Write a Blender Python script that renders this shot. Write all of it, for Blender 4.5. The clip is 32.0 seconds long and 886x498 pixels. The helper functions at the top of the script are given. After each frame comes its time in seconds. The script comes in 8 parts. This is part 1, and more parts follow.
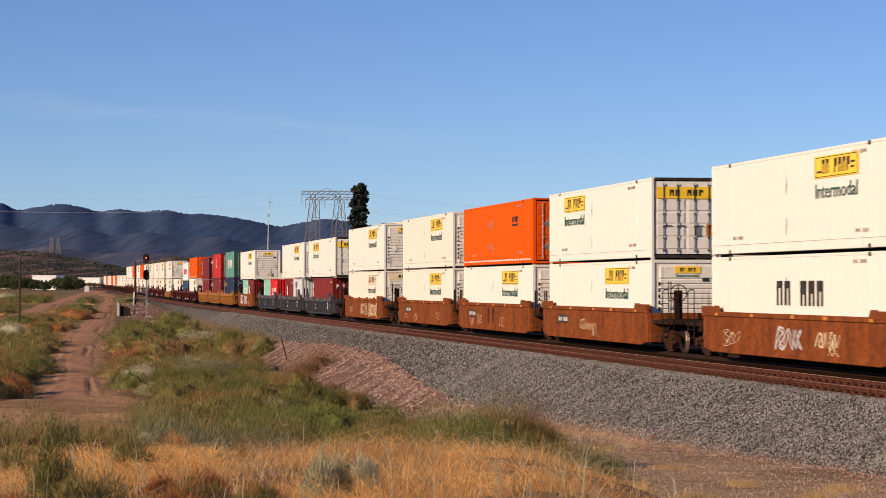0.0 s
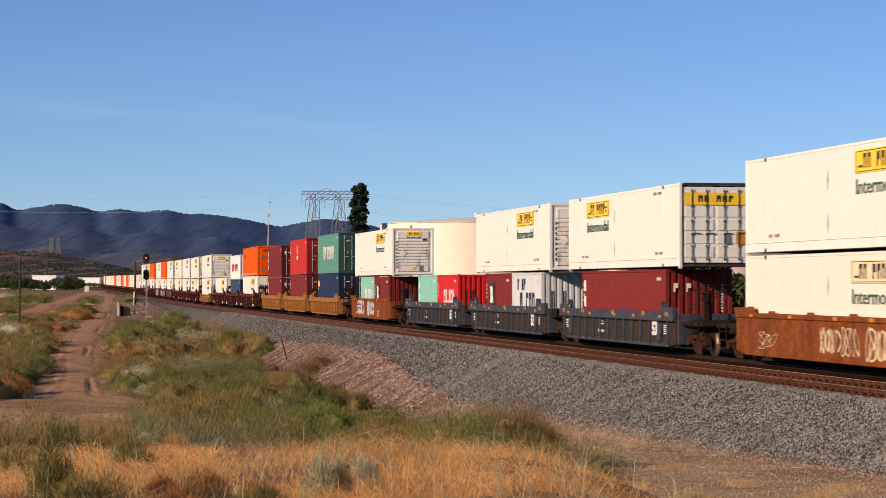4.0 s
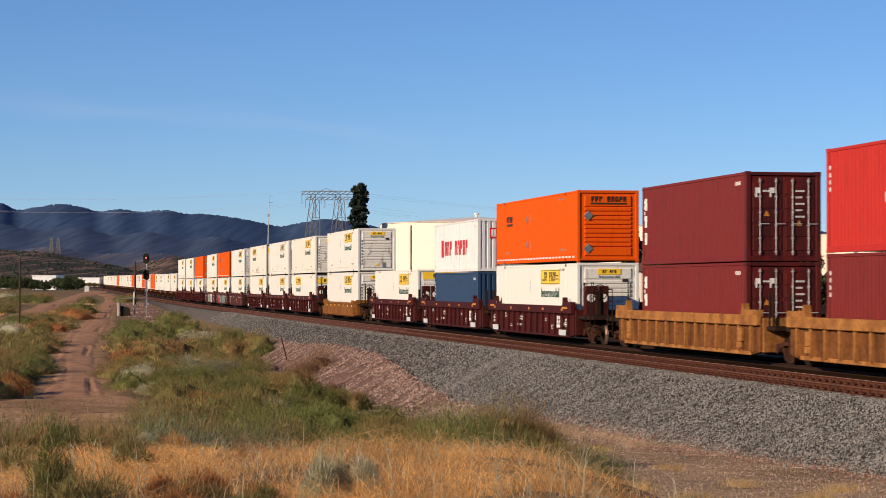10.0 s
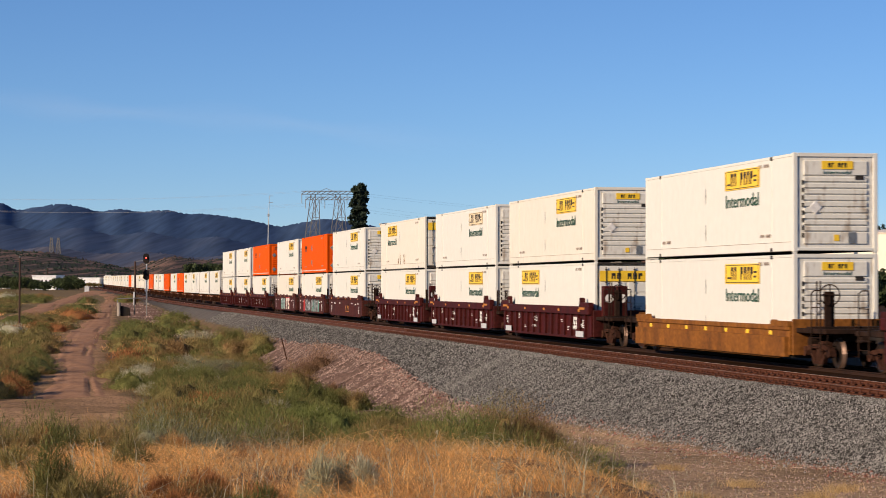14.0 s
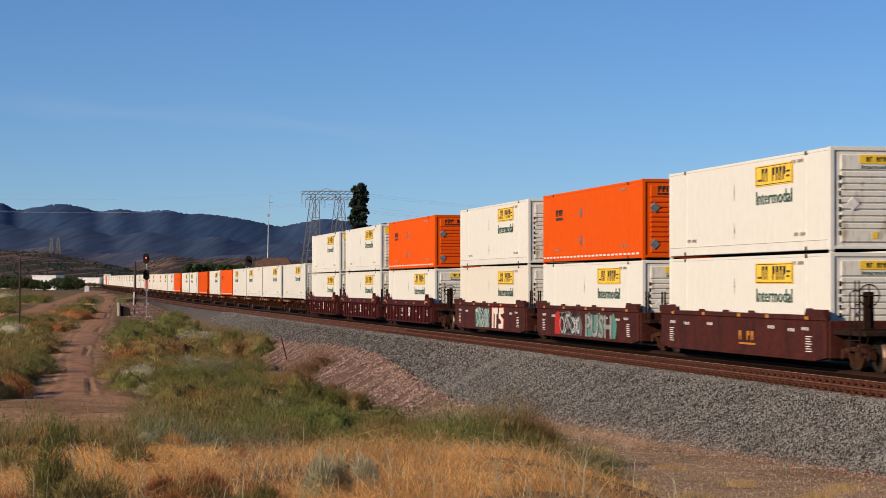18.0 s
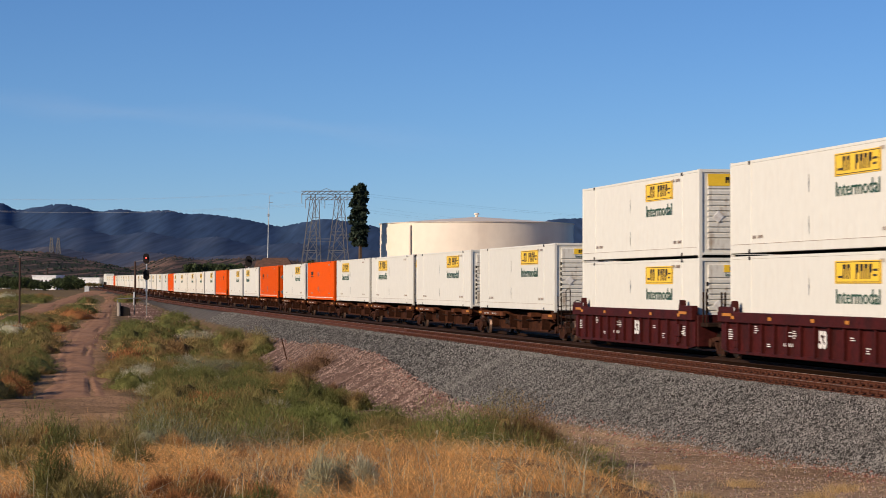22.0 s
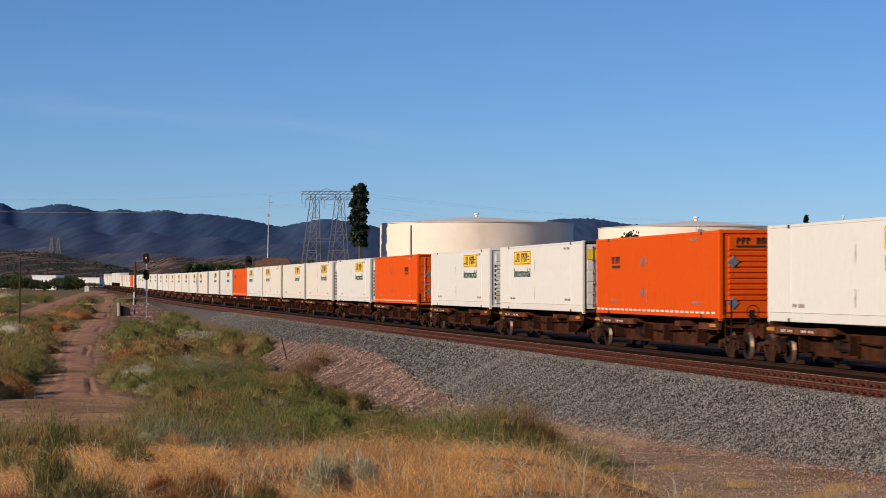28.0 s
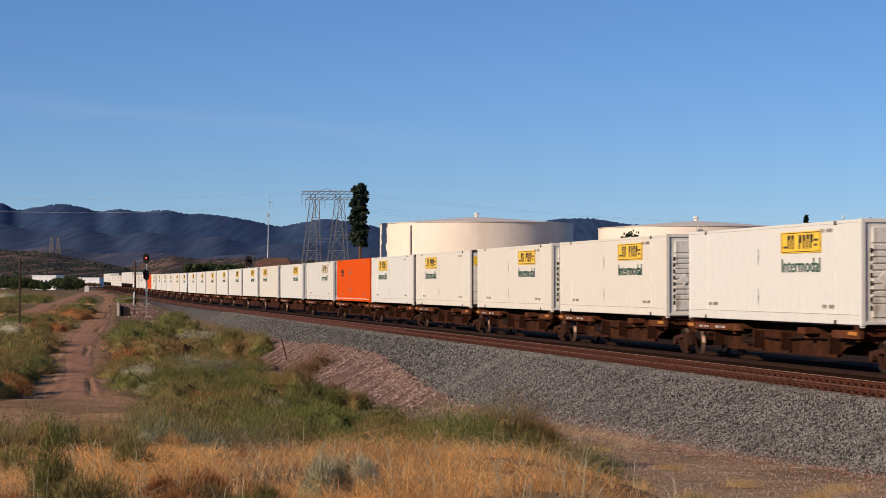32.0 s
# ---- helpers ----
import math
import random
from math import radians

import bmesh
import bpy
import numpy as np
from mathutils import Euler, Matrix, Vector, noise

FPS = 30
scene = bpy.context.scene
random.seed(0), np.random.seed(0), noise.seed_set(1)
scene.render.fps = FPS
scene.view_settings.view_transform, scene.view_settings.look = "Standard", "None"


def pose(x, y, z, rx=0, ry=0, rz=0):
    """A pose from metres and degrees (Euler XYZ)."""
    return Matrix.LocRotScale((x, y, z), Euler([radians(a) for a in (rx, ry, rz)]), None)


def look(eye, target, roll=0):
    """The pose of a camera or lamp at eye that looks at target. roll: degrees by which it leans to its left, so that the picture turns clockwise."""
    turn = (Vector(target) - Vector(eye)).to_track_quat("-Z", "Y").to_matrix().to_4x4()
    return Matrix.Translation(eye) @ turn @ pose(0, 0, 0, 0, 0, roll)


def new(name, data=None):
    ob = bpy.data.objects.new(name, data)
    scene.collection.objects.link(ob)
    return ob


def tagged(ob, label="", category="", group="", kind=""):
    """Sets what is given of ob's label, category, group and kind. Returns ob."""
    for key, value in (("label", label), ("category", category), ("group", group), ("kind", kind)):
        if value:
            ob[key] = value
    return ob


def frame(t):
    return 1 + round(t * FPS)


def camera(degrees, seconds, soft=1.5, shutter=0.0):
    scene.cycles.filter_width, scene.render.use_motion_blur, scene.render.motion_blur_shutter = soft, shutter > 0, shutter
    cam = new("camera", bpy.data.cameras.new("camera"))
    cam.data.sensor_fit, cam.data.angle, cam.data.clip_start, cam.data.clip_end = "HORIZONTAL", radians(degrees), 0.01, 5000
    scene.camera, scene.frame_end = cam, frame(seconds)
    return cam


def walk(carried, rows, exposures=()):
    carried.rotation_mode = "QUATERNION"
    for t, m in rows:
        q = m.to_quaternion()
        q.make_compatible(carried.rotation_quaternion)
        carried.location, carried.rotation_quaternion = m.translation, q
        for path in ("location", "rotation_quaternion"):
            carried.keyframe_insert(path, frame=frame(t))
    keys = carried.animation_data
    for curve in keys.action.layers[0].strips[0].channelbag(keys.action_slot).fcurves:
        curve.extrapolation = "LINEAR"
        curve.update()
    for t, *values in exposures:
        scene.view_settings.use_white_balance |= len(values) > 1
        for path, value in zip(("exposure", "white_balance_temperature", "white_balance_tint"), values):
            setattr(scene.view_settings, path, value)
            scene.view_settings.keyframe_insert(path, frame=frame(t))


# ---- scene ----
# ---- camera ----
cam = camera(21.9, 32.0, soft=0.55, shutter=0.25)
EYE_Z = 2.22
STAND = pose(0, 0, EYE_Z, 90.9146, 0, 0)
walk(cam, [(0.0, STAND), (32.0, STAND)], [(0.0, 0.25, 6200, 20), (2.5, 0.25, 6150, 19), (7.0, 0.23, 5920, 15), (13.0, 0.22, 5850, 14), (18.0, 0.03, 5730, 12), (25.0, 0.0, 5570, 13), (32.0, -0.03, 5640, 15)])

# ---- light ----
SUN_TO = Vector((-0.81, -0.59, 0.385)).normalized()
world = bpy.data.worlds.new("sky")
scene.world = world
world.use_nodes = True
wn = world.node_tree.nodes
wl = world.node_tree.links
sky = wn.new("ShaderNodeTexSky")
sky.sky_type = "NISHITA"
sky.sun_disc = False
sky.sun_elevation = math.asin(SUN_TO.z)
sky.sun_rotation = math.atan2(SUN_TO.x, SUN_TO.y)
sky.altitude, sky.air_density, sky.dust_density, sky.ozone_density = 2500, 1.0, 0.0, 5.2
wn["Background"].inputs[1].default_value = 0.083
wl.new(sky.outputs[0], wn["Background"].inputs[0])
sun_data = bpy.data.lights.new("sun", "SUN")
sun_data.energy, sun_data.angle, sun_data.color = 5.2, radians(0.53), (1.0, 0.76, 0.485)
sun = new("sun", sun_data)
sun.matrix_world = look(SUN_TO * 50, (0, 0, 0))


# ---- materials ----
def mat(name, a, b=None, rough=0.6, metal=0.0, scale=2.0, stretch=(1, 1, 1), amount=0.5, fine=0.12, fine_scale=30.0,
        bump=0.15, bump_scale=60.0, island=0.0, per_object=0.0, attribute="", translucent=0.0, emit=0.0, voronoi=0.0, edge=None, patch=None):
    """Two-scale procedural surface: a and b blend by broad noise, a fine noise breaks the value, a third gives relief.
    patch is (colour, noise scale, from, to): where that noise is high the colour takes over."""
    m = bpy.data.materials.new(name)
    m.use_nodes = True
    n, ln = m.node_tree.nodes, m.node_tree.links
    bsdf = n["Principled BSDF"]
    bsdf.inputs["Roughness"].default_value = rough
    bsdf.inputs["Metallic"].default_value = metal
    bsdf.inputs["Specular IOR Level"].default_value = 0.05 if rough > 0.7 else (0.12 if rough > 0.55 else 0.2)
    co = n.new("ShaderNodeTexCoord")
    mp = n.new("ShaderNodeMapping")
    mp.inputs["Scale"].default_value = stretch
    ln.new(co.outputs["Object"], mp.inputs[0])
    b = b or tuple(0.7 * c for c in a)
    broad = n.new("ShaderNodeTexNoise")
    broad.inputs["Scale"].default_value = scale
    broad.inputs["Detail"].default_value = 5
    ln.new(mp.outputs[0], broad.inputs["Vector"])
    ramp = n.new("ShaderNodeMapRange")
    ramp.inputs["From Min"].default_value = 0.62 - 0.3 * amount
    ramp.inputs["From Max"].default_value = 0.72
    if edge:
        ramp.inputs["From Min"].default_value, ramp.inputs["From Max"].default_value = edge
    ln.new(broad.outputs[0], ramp.inputs["Value"])
    mix = n.new("ShaderNodeMix")
    mix.data_type = "RGBA"
    ln.new(ramp.outputs[0], mix.inputs[0])
    mix.inputs[6].default_value = (*a, 1)
    mix.inputs[7].default_value = (*b, 1)
    if attribute:
        at = n.new("ShaderNodeAttribute")
        at.attribute_name = attribute
        ln.new(at.outputs["Color"], mix.inputs[6])
        dark = n.new("ShaderNodeMix")
        dark.data_type, dark.blend_type = "RGBA", "MULTIPLY"
        dark.inputs[0].default_value = 1.0
        ln.new(at.outputs["Color"], dark.inputs[6])
        dark.inputs[7].default_value = (*b, 1)
        ln.new(dark.outputs[2], mix.inputs[7])
    colour = mix.outputs[2]
    if patch:
        spot = n.new("ShaderNodeTexNoise")
        spot.inputs["Scale"].default_value, spot.inputs["Detail"].default_value = patch[1], 4
        ln.new(co.outputs["Object"], spot.inputs["Vector"])
        gate = n.new("ShaderNodeMapRange")
        gate.inputs["From Min"].default_value, gate.inputs["From Max"].default_value = patch[2], patch[3]
        ln.new(spot.outputs[0], gate.inputs["Value"])
        over = n.new("ShaderNodeMix")
        over.data_type = "RGBA"
        ln.new(gate.outputs[0], over.inputs[0])
        ln.new(colour, over.inputs[6])
        over.inputs[7].default_value = (*patch[0], 1)
        colour = over.outputs[2]
    small = n.new("ShaderNodeTexNoise")
    small.inputs["Scale"].default_value = fine_scale
    small.inputs["Detail"].default_value = 4
    ln.new(mp.outputs[0] if stretch[1] < 0.1 else co.outputs["Object"], small.inputs["Vector"])
    val = n.new("ShaderNodeMapRange")
    val.inputs["From Min"].default_value, val.inputs["From Max"].default_value = 0.3, 0.7
    val.inputs["To Min"].default_value, val.inputs["To Max"].default_value = 1 - fine, 1 + fine
    ln.new(small.outputs[0], val.inputs["Value"])
    hue = n.new("ShaderNodeHueSaturation")
    ln.new(colour, hue.inputs["Color"])
    last = val.outputs[0]
    if island or per_object:
        src = n.new("ShaderNodeNewGeometry").outputs["Random Per Island"] if island else n.new("ShaderNodeObjectInfo").outputs["Random"]
        rr = n.new("ShaderNodeMapRange")
        k = island or per_object
        rr.inputs["To Min"].default_value, rr.inputs["To Max"].default_value = 1 - k, 1 + k
        ln.new(src, rr.inputs["Value"])
        mul = n.new("ShaderNodeMath")
        mul.operation = "MULTIPLY"
        ln.new(last, mul.inputs[0])
        ln.new(rr.outputs[0], mul.inputs[1])
        last = mul.outputs[0]
    ln.new(last, hue.inputs["Value"])
    ln.new(hue.outputs[0], bsdf.inputs["Base Color"])
    if emit:
        ln.new(hue.outputs[0], bsdf.inputs["Emission Color"])
        bsdf.inputs["Emission Strength"].default_value = emit
    if bump:
        if voronoi:
            tex = n.new("ShaderNodeTexVoronoi")
            tex.inputs["Scale"].default_value = voronoi
            out = tex.outputs["Distance"]
        else:
            tex = n.new("ShaderNodeTexNoise")
            tex.inputs["Scale"].default_value = bump_scale
            tex.inputs["Detail"].default_value = 3
            out = tex.outputs[0]
        ln.new(co.outputs["Object"], tex.inputs["Vector"])
        bp = n.new("ShaderNodeBump")
        bp.inputs["Strength"].default_value = bump
        bp.inputs["Distance"].default_value = 0.03 if voronoi else 0.01
        ln.new(out, bp.inputs["Height"])
        ln.new(bp.outputs[0], bsdf.inputs["Normal"])
    if translucent:
        tr = n.new("ShaderNodeBsdfTranslucent")
        ln.new(hue.outputs[0], tr.inputs[0])
        ms = n.new("ShaderNodeMixShader")
        ms.inputs[0].default_value = translucent
        ln.new(bsdf.outputs[0], ms.inputs[1])
        ln.new(tr.outputs[0], ms.inputs[2])
        ln.new(ms.outputs[0], n["Material Output"].inputs[0])
    return m


STREAK = dict(scale=2.2, stretch=(3.5, 3.5, 0.35), amount=0.25, fine=0.03, fine_scale=2.5, bump=0.08, bump_scale=4)
PAINT = {
    "white": mat("white_paint", (0.71, 0.695, 0.625), (0.68, 0.65, 0.575), rough=0.45, per_object=0.02, **STREAK),
    "cream": mat("cream_paint", (0.7, 0.66, 0.565), (0.67, 0.605, 0.495), rough=0.5, per_object=0.02, **STREAK),
    "cool_white": mat("clean_white_paint", (0.69, 0.675, 0.61), (0.66, 0.64, 0.575), rough=0.45, per_object=0.03, **STREAK),
    "grey_white": mat("grey_white_paint", (0.66, 0.66, 0.64), (0.5, 0.49, 0.46), rough=0.5, **STREAK),
    "orange": mat("orange_paint", (0.66, 0.086, 0.001), (0.6, 0.07, 0.001), rough=0.72, per_object=0.10, **STREAK),
    "maroon": mat("maroon_paint", (0.155, 0.0155, 0.0105), (0.115, 0.014, 0.01), rough=0.5, per_object=0.08, **STREAK),
    "red": mat("red_paint", (0.41, 0.021, 0.01), (0.31, 0.019, 0.01), rough=0.5, **STREAK),
    "signal_red": mat("bright_red_paint", (0.5, 0.014, 0.012), (0.38, 0.012, 0.01), rough=0.45, **STREAK),
    "green": mat("sea_green_paint", (0.085, 0.235, 0.19), (0.08, 0.195, 0.16), rough=0.5, **STREAK),
    "teal": mat("pale_teal_paint", (0.20, 0.45, 0.36), (0.17, 0.36, 0.28), rough=0.5, **STREAK),
    "navy": mat("navy_paint", (0.013, 0.024, 0.062), (0.018, 0.025, 0.05), rough=0.5, **STREAK),
    "blue": mat("slate_blue_paint", (0.023, 0.05, 0.108), (0.028, 0.045, 0.085), rough=0.5, **STREAK),
    "grey": mat("light_grey_paint", (0.50, 0.52, 0.53), (0.40, 0.40, 0.38), rough=0.5, **STREAK),
}
DOOR_MOTTLE = dict(scale=1.6, stretch=(1.5, 1.5, 0.4), edge=(0.36, 0.62), fine=0.15, fine_scale=6, bump=0.1, bump_scale=8)
# Door-end colours, darker and more mottled than the matching side paints.
DOOR_PAINT = {
    "maroon": mat("sooty_maroon_door_paint", (0.105, 0.0105, 0.008), (0.05, 0.009, 0.008), rough=0.55, **DOOR_MOTTLE),
    "red": mat("sooty_red_door_paint", (0.25, 0.013, 0.008), (0.12, 0.01, 0.008), rough=0.55, **DOOR_MOTTLE),
    "signal_red": mat("sooty_bright_red_door_paint", (0.28, 0.01, 0.009), (0.13, 0.009, 0.008), rough=0.55, **DOOR_MOTTLE),
    "green": mat("sooty_green_door_paint", (0.03, 0.092, 0.075), (0.02, 0.05, 0.042), rough=0.55, **DOOR_MOTTLE),
    "navy": mat("sooty_navy_door_paint", (0.009, 0.016, 0.04), (0.01, 0.014, 0.026), rough=0.55, **DOOR_MOTTLE),
}
NOSE_GRIME = mat("grime_streaked_white_end", (0.69, 0.67, 0.60), (0.40, 0.33, 0.25), rough=0.5, scale=2.4, stretch=(1.6, 1.6, 0.5), edge=(0.55, 0.72), fine=0.06, fine_scale=6, bump=0.08, bump_scale=4)
RUST = dict(scale=1.3, stretch=(1.3, 1.3, 0.5), edge=(0.40, 0.72), fine=0.3, fine_scale=7, bump=0.3, bump_scale=25)
STEEL = {
    "blue_panel": mat("grime_coated_panel", (0.046, 0.03, 0.021), (0.026, 0.027, 0.034), rough=0.75, **RUST),
    # rusty ochre, darkened further to paint the shade in recesses between ribs
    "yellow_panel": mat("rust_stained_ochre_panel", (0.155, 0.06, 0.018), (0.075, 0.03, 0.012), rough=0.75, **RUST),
    "rust": mat("rusty_brown_steel", (0.19, 0.054, 0.014), (0.11, 0.034, 0.012), rough=0.75, **RUST),
    "gold": mat("weathered_ochre_steel", (0.215, 0.082, 0.014), (0.12, 0.045, 0.012), rough=0.7, **RUST),
    "yellow": mat("faded_yellow_steel", (0.33, 0.145, 0.036), (0.15, 0.055, 0.018), rough=0.7, **RUST),
    "dark_red": mat("dark_oxide_red_steel", (0.056, 0.0085, 0.007), (0.032, 0.008, 0.0065), rough=0.6, **RUST),
    "brown": mat("oxide_brown_steel", (0.066, 0.016, 0.0105), (0.037, 0.0125, 0.009), rough=0.65, **RUST),
    "blue_grey": mat("grimy_blue_grey_steel", (0.05, 0.055, 0.068), (0.032, 0.036, 0.05), rough=0.65, **RUST),
    "spine": mat("grimy_brown_steel", (0.0589, 0.0222, 0.0105), (0.0190, 0.0081, 0.0050), rough=0.8, **RUST),
}
BLACK = mat("grimy_black_steel", (0.012, 0.011, 0.011), (0.026, 0.019, 0.015), rough=0.7, **RUST)
SPRAY_PALE = mat("pale_grey_spray_paint", (0.30, 0.31, 0.30), (0.20, 0.21, 0.20), rough=0.6, scale=3, edge=(0.4, 0.6))
SPRAY_GREY = mat("grey_spray_paint", (0.16, 0.155, 0.15), (0.09, 0.085, 0.08), rough=0.6, scale=2.5, edge=(0.45, 0.55))
GRIME = mat("grimy_brown_black_steel", (0.028, 0.015, 0.010), (0.014, 0.010, 0.008), rough=0.75, **RUST)
WHEEL = mat("worn_wheel_steel", (0.045, 0.03, 0.022), (0.025, 0.017, 0.012), rough=0.5, metal=0.6, scale=4)
BOGIE = mat("rusty_cast_steel", (0.056, 0.024, 0.015), (0.026, 0.012, 0.008), rough=0.8, **RUST)
TAPE = mat("white_marking_paint", (0.74, 0.72, 0.68), (0.6, 0.57, 0.52), rough=0.5, scale=5)
YELLOW = mat("yellow_sign_vinyl", (0.86, 0.56, 0.03), (0.78, 0.48, 0.03), rough=0.4, scale=3, fine=0.06)
PALE_YELLOW = mat("faded_yellow_vinyl", (0.70, 0.55, 0.30), (0.74, 0.64, 0.48), rough=0.5, scale=6, amount=0.9)
DARK = mat("dark_vinyl", (0.03, 0.025, 0.022), (0.06, 0.05, 0.04), rough=0.5, scale=4)
FADED_INK = mat("faded_grey_brown_ink", (0.33, 0.25, 0.20), (0.45, 0.38, 0.31), rough=0.6, scale=6)
GREEN_INK = mat("dark_green_vinyl", (0.025, 0.085, 0.055), (0.06, 0.12, 0.09), rough=0.5, scale=4)
RED_INK = mat("red_vinyl", (0.55, 0.02, 0.03), (0.48, 0.03, 0.03), rough=0.45, scale=4)
AMBER = mat("amber_reflector", (0.48, 0.19, 0.02), (0.36, 0.14, 0.02), rough=0.4, scale=4)
PLATE = mat("dull_grey_plate", (0.22, 0.24, 0.25), (0.16, 0.17, 0.18), rough=0.45, metal=0.4, scale=4)
GALV = mat("galvanised_steel", (0.42, 0.43, 0.43), (0.3, 0.31, 0.31), rough=0.5, metal=0.5, scale=3)
LATTICE = mat("weathered_lattice_steel", (0.17, 0.165, 0.16), (0.12, 0.115, 0.11), rough=0.6, scale=1)
ROPE = mat("locking_bar_steel", (0.5, 0.5, 0.5), (0.3, 0.29, 0.28), rough=0.5, metal=0.3, scale=4)
RAIL = mat("rusted_rail_steel", (0.092, 0.033, 0.017), (0.06, 0.024, 0.014), rough=0.7, scale=1.5, fine=0.15, fine_scale=12)
WORN_HEAD = mat("worn_brown_rail_head", (0.26, 0.165, 0.115), (0.19, 0.11, 0.075), rough=0.45, metal=0.3, scale=2)
TREAD = mat("worn_wheel_tread", (0.15, 0.095, 0.07), (0.1, 0.062, 0.045), rough=0.45, metal=0.4, scale=3)
# Worn rail head, lightened to paint in the gleam of sun along it.
PALE_HEAD = mat("pale_worn_rail_head", (0.5, 0.36, 0.27), (0.3, 0.2, 0.14), rough=0.4, metal=0.3, scale=3, edge=(0.45, 0.55))
# Train-track rails coloured near-black for the shadow under the cars.
SHADE_RAIL = mat("oily_dark_rail", (0.03, 0.015, 0.009), (0.018, 0.01, 0.007), rough=0.7, scale=2)
TIE = mat("weathered_timber_tie", (0.06, 0.036, 0.025), (0.036, 0.024, 0.018), rough=0.9, scale=3, stretch=(1, 6, 6), fine=0.25, per_object=0.25, bump=0.5)
STONE = mat("ballast_stone", (0.172, 0.164, 0.152), (0.118, 0.112, 0.104), rough=0.9, island=0.85, scale=0.8, bump=0.2)
RED_STONE = mat("rust_red_stone", (0.20, 0.085, 0.06), (0.12, 0.055, 0.045), rough=0.95, island=0.5, scale=0.8, bump=0.2)
TAN_STONE = mat("tan_gravel_stone", (0.27, 0.19, 0.12), (0.18, 0.12, 0.075), rough=0.95, island=0.6, scale=0.8, bump=0.2)
PINK_STONE = mat("reddish_gravel_stone", (0.30, 0.212, 0.172), (0.17, 0.115, 0.095), rough=0.95, island=0.55, scale=0.8, bump=0.2)
GROUND = mat("dry_earth", (1, 1, 1), (0.66, 0.66, 0.62), rough=0.95, attribute="cover", scale=0.35, amount=0.7, fine=0.3, fine_scale=5.0, bump=0.7, voronoi=9.0)
DIRT = mat("pale_packed_dirt", (0.38, 0.215, 0.125), (0.28, 0.155, 0.088), rough=0.95, scale=0.5, amount=0.8, fine=0.2, fine_scale=4, bump=0.6, bump_scale=5)
STRAW = mat("dry_straw", (0.86, 0.49, 0.17), (0.6, 0.32, 0.1), rough=0.7, island=0.6, scale=0.9, amount=0.8, bump=0, translucent=0.3)
OLD_STRAW = mat("weathered_brown_straw", (0.6, 0.31, 0.105), (0.42, 0.2, 0.07), rough=0.8, island=0.6, scale=0.9, amount=0.8, bump=0, translucent=0.2)
DULL_STRAW = mat("dull_dry_grass", (0.5, 0.35, 0.165), (0.34, 0.225, 0.1), rough=0.8, island=0.5, scale=0.8, bump=0, translucent=0.2)
RUSSET = mat("russet_weed", (0.36, 0.165, 0.062), (0.24, 0.1, 0.042), rough=0.8, island=0.4, scale=0.9, bump=0, translucent=0.25)
LEAFY = dict(rough=0.8, island=0.25, fine=0.35, fine_scale=9, bump=0.9, bump_scale=16, translucent=0.18)
SAGE = mat("grey_green_sage", (0.21, 0.21, 0.125), (0.14, 0.145, 0.085), scale=0.7, patch=((0.20, 0.15, 0.085), 0.8, 0.5, 0.62), **LEAFY)
SCRUB = mat("green_scrub_leaf", (0.155, 0.156, 0.05), (0.084, 0.094, 0.033), scale=0.6, patch=((0.20, 0.135, 0.055), 0.45, 0.56, 0.66), **LEAFY)
OLIVE = mat("olive_scrub_leaf", (0.212, 0.174, 0.063), (0.13, 0.114, 0.042), scale=0.6, patch=((0.25, 0.155, 0.065), 0.5, 0.48, 0.62), **LEAFY)
FRESH = mat("fresh_green_leaf", (0.158, 0.174, 0.05), (0.09, 0.108, 0.034), scale=0.6, patch=((0.16, 0.135, 0.045), 0.5, 0.58, 0.68), **LEAFY)
# A lighter olive: the crest weeds' sunlit look is put into the colour.
SUNNY = mat("sunlit_olive_weed", (0.34, 0.25, 0.1), (0.22, 0.17, 0.07), scale=0.9, patch=((0.42, 0.23, 0.085), 1.6, 0.5, 0.62), **LEAFY)
MINT = mat("pale_grey_green_weed", (0.38, 0.355, 0.215), (0.27, 0.26, 0.155), scale=1.2, **LEAFY)
DEAD_WEED = mat("dead_brown_weed", (0.25, 0.15, 0.085), (0.17, 0.1, 0.06), rough=0.85, island=0.5, scale=0.9, bump=0, translucent=0.2)
PALE_WEED = mat("pale_weed", (0.45, 0.42, 0.29), (0.32, 0.32, 0.2), rough=0.8, island=0.35, scale=0.8, bump=0, translucent=0.3)
NEEDLE = mat("dark_needle", (0.030, 0.042, 0.026), (0.02, 0.03, 0.02), rough=0.7, island=0.4, scale=0.3, bump=0)
LEAF = mat("dark_tree_leaf", (0.058, 0.075, 0.03), (0.034, 0.047, 0.022), rough=0.7, island=0.65, scale=0.3, bump=0, translucent=0.15)
BARK = mat("brown_bark", (0.12, 0.08, 0.055), (0.07, 0.05, 0.018), rough=0.9, scale=3, stretch=(4, 4, 0.5), bump=0.6, bump_scale=20)
POLE_WOOD = mat("weathered_pole_wood", (0.075, 0.047, 0.036), (0.05, 0.034, 0.027), rough=0.9, scale=3, stretch=(6, 6, 0.4))
TANK_PAINT = mat("cream_tank_paint", (0.80, 0.70, 0.57), (0.72, 0.61, 0.49), rough=0.5, scale=0.15, stretch=(1, 1, 0.2), amount=0.35, fine=0.03, fine_scale=0.6, bump=0.05)
CONCRETE = mat("weathered_concrete", (0.40, 0.35, 0.29), (0.28, 0.24, 0.20), rough=0.9, scale=1.2, bump=0.3, bump_scale=15)
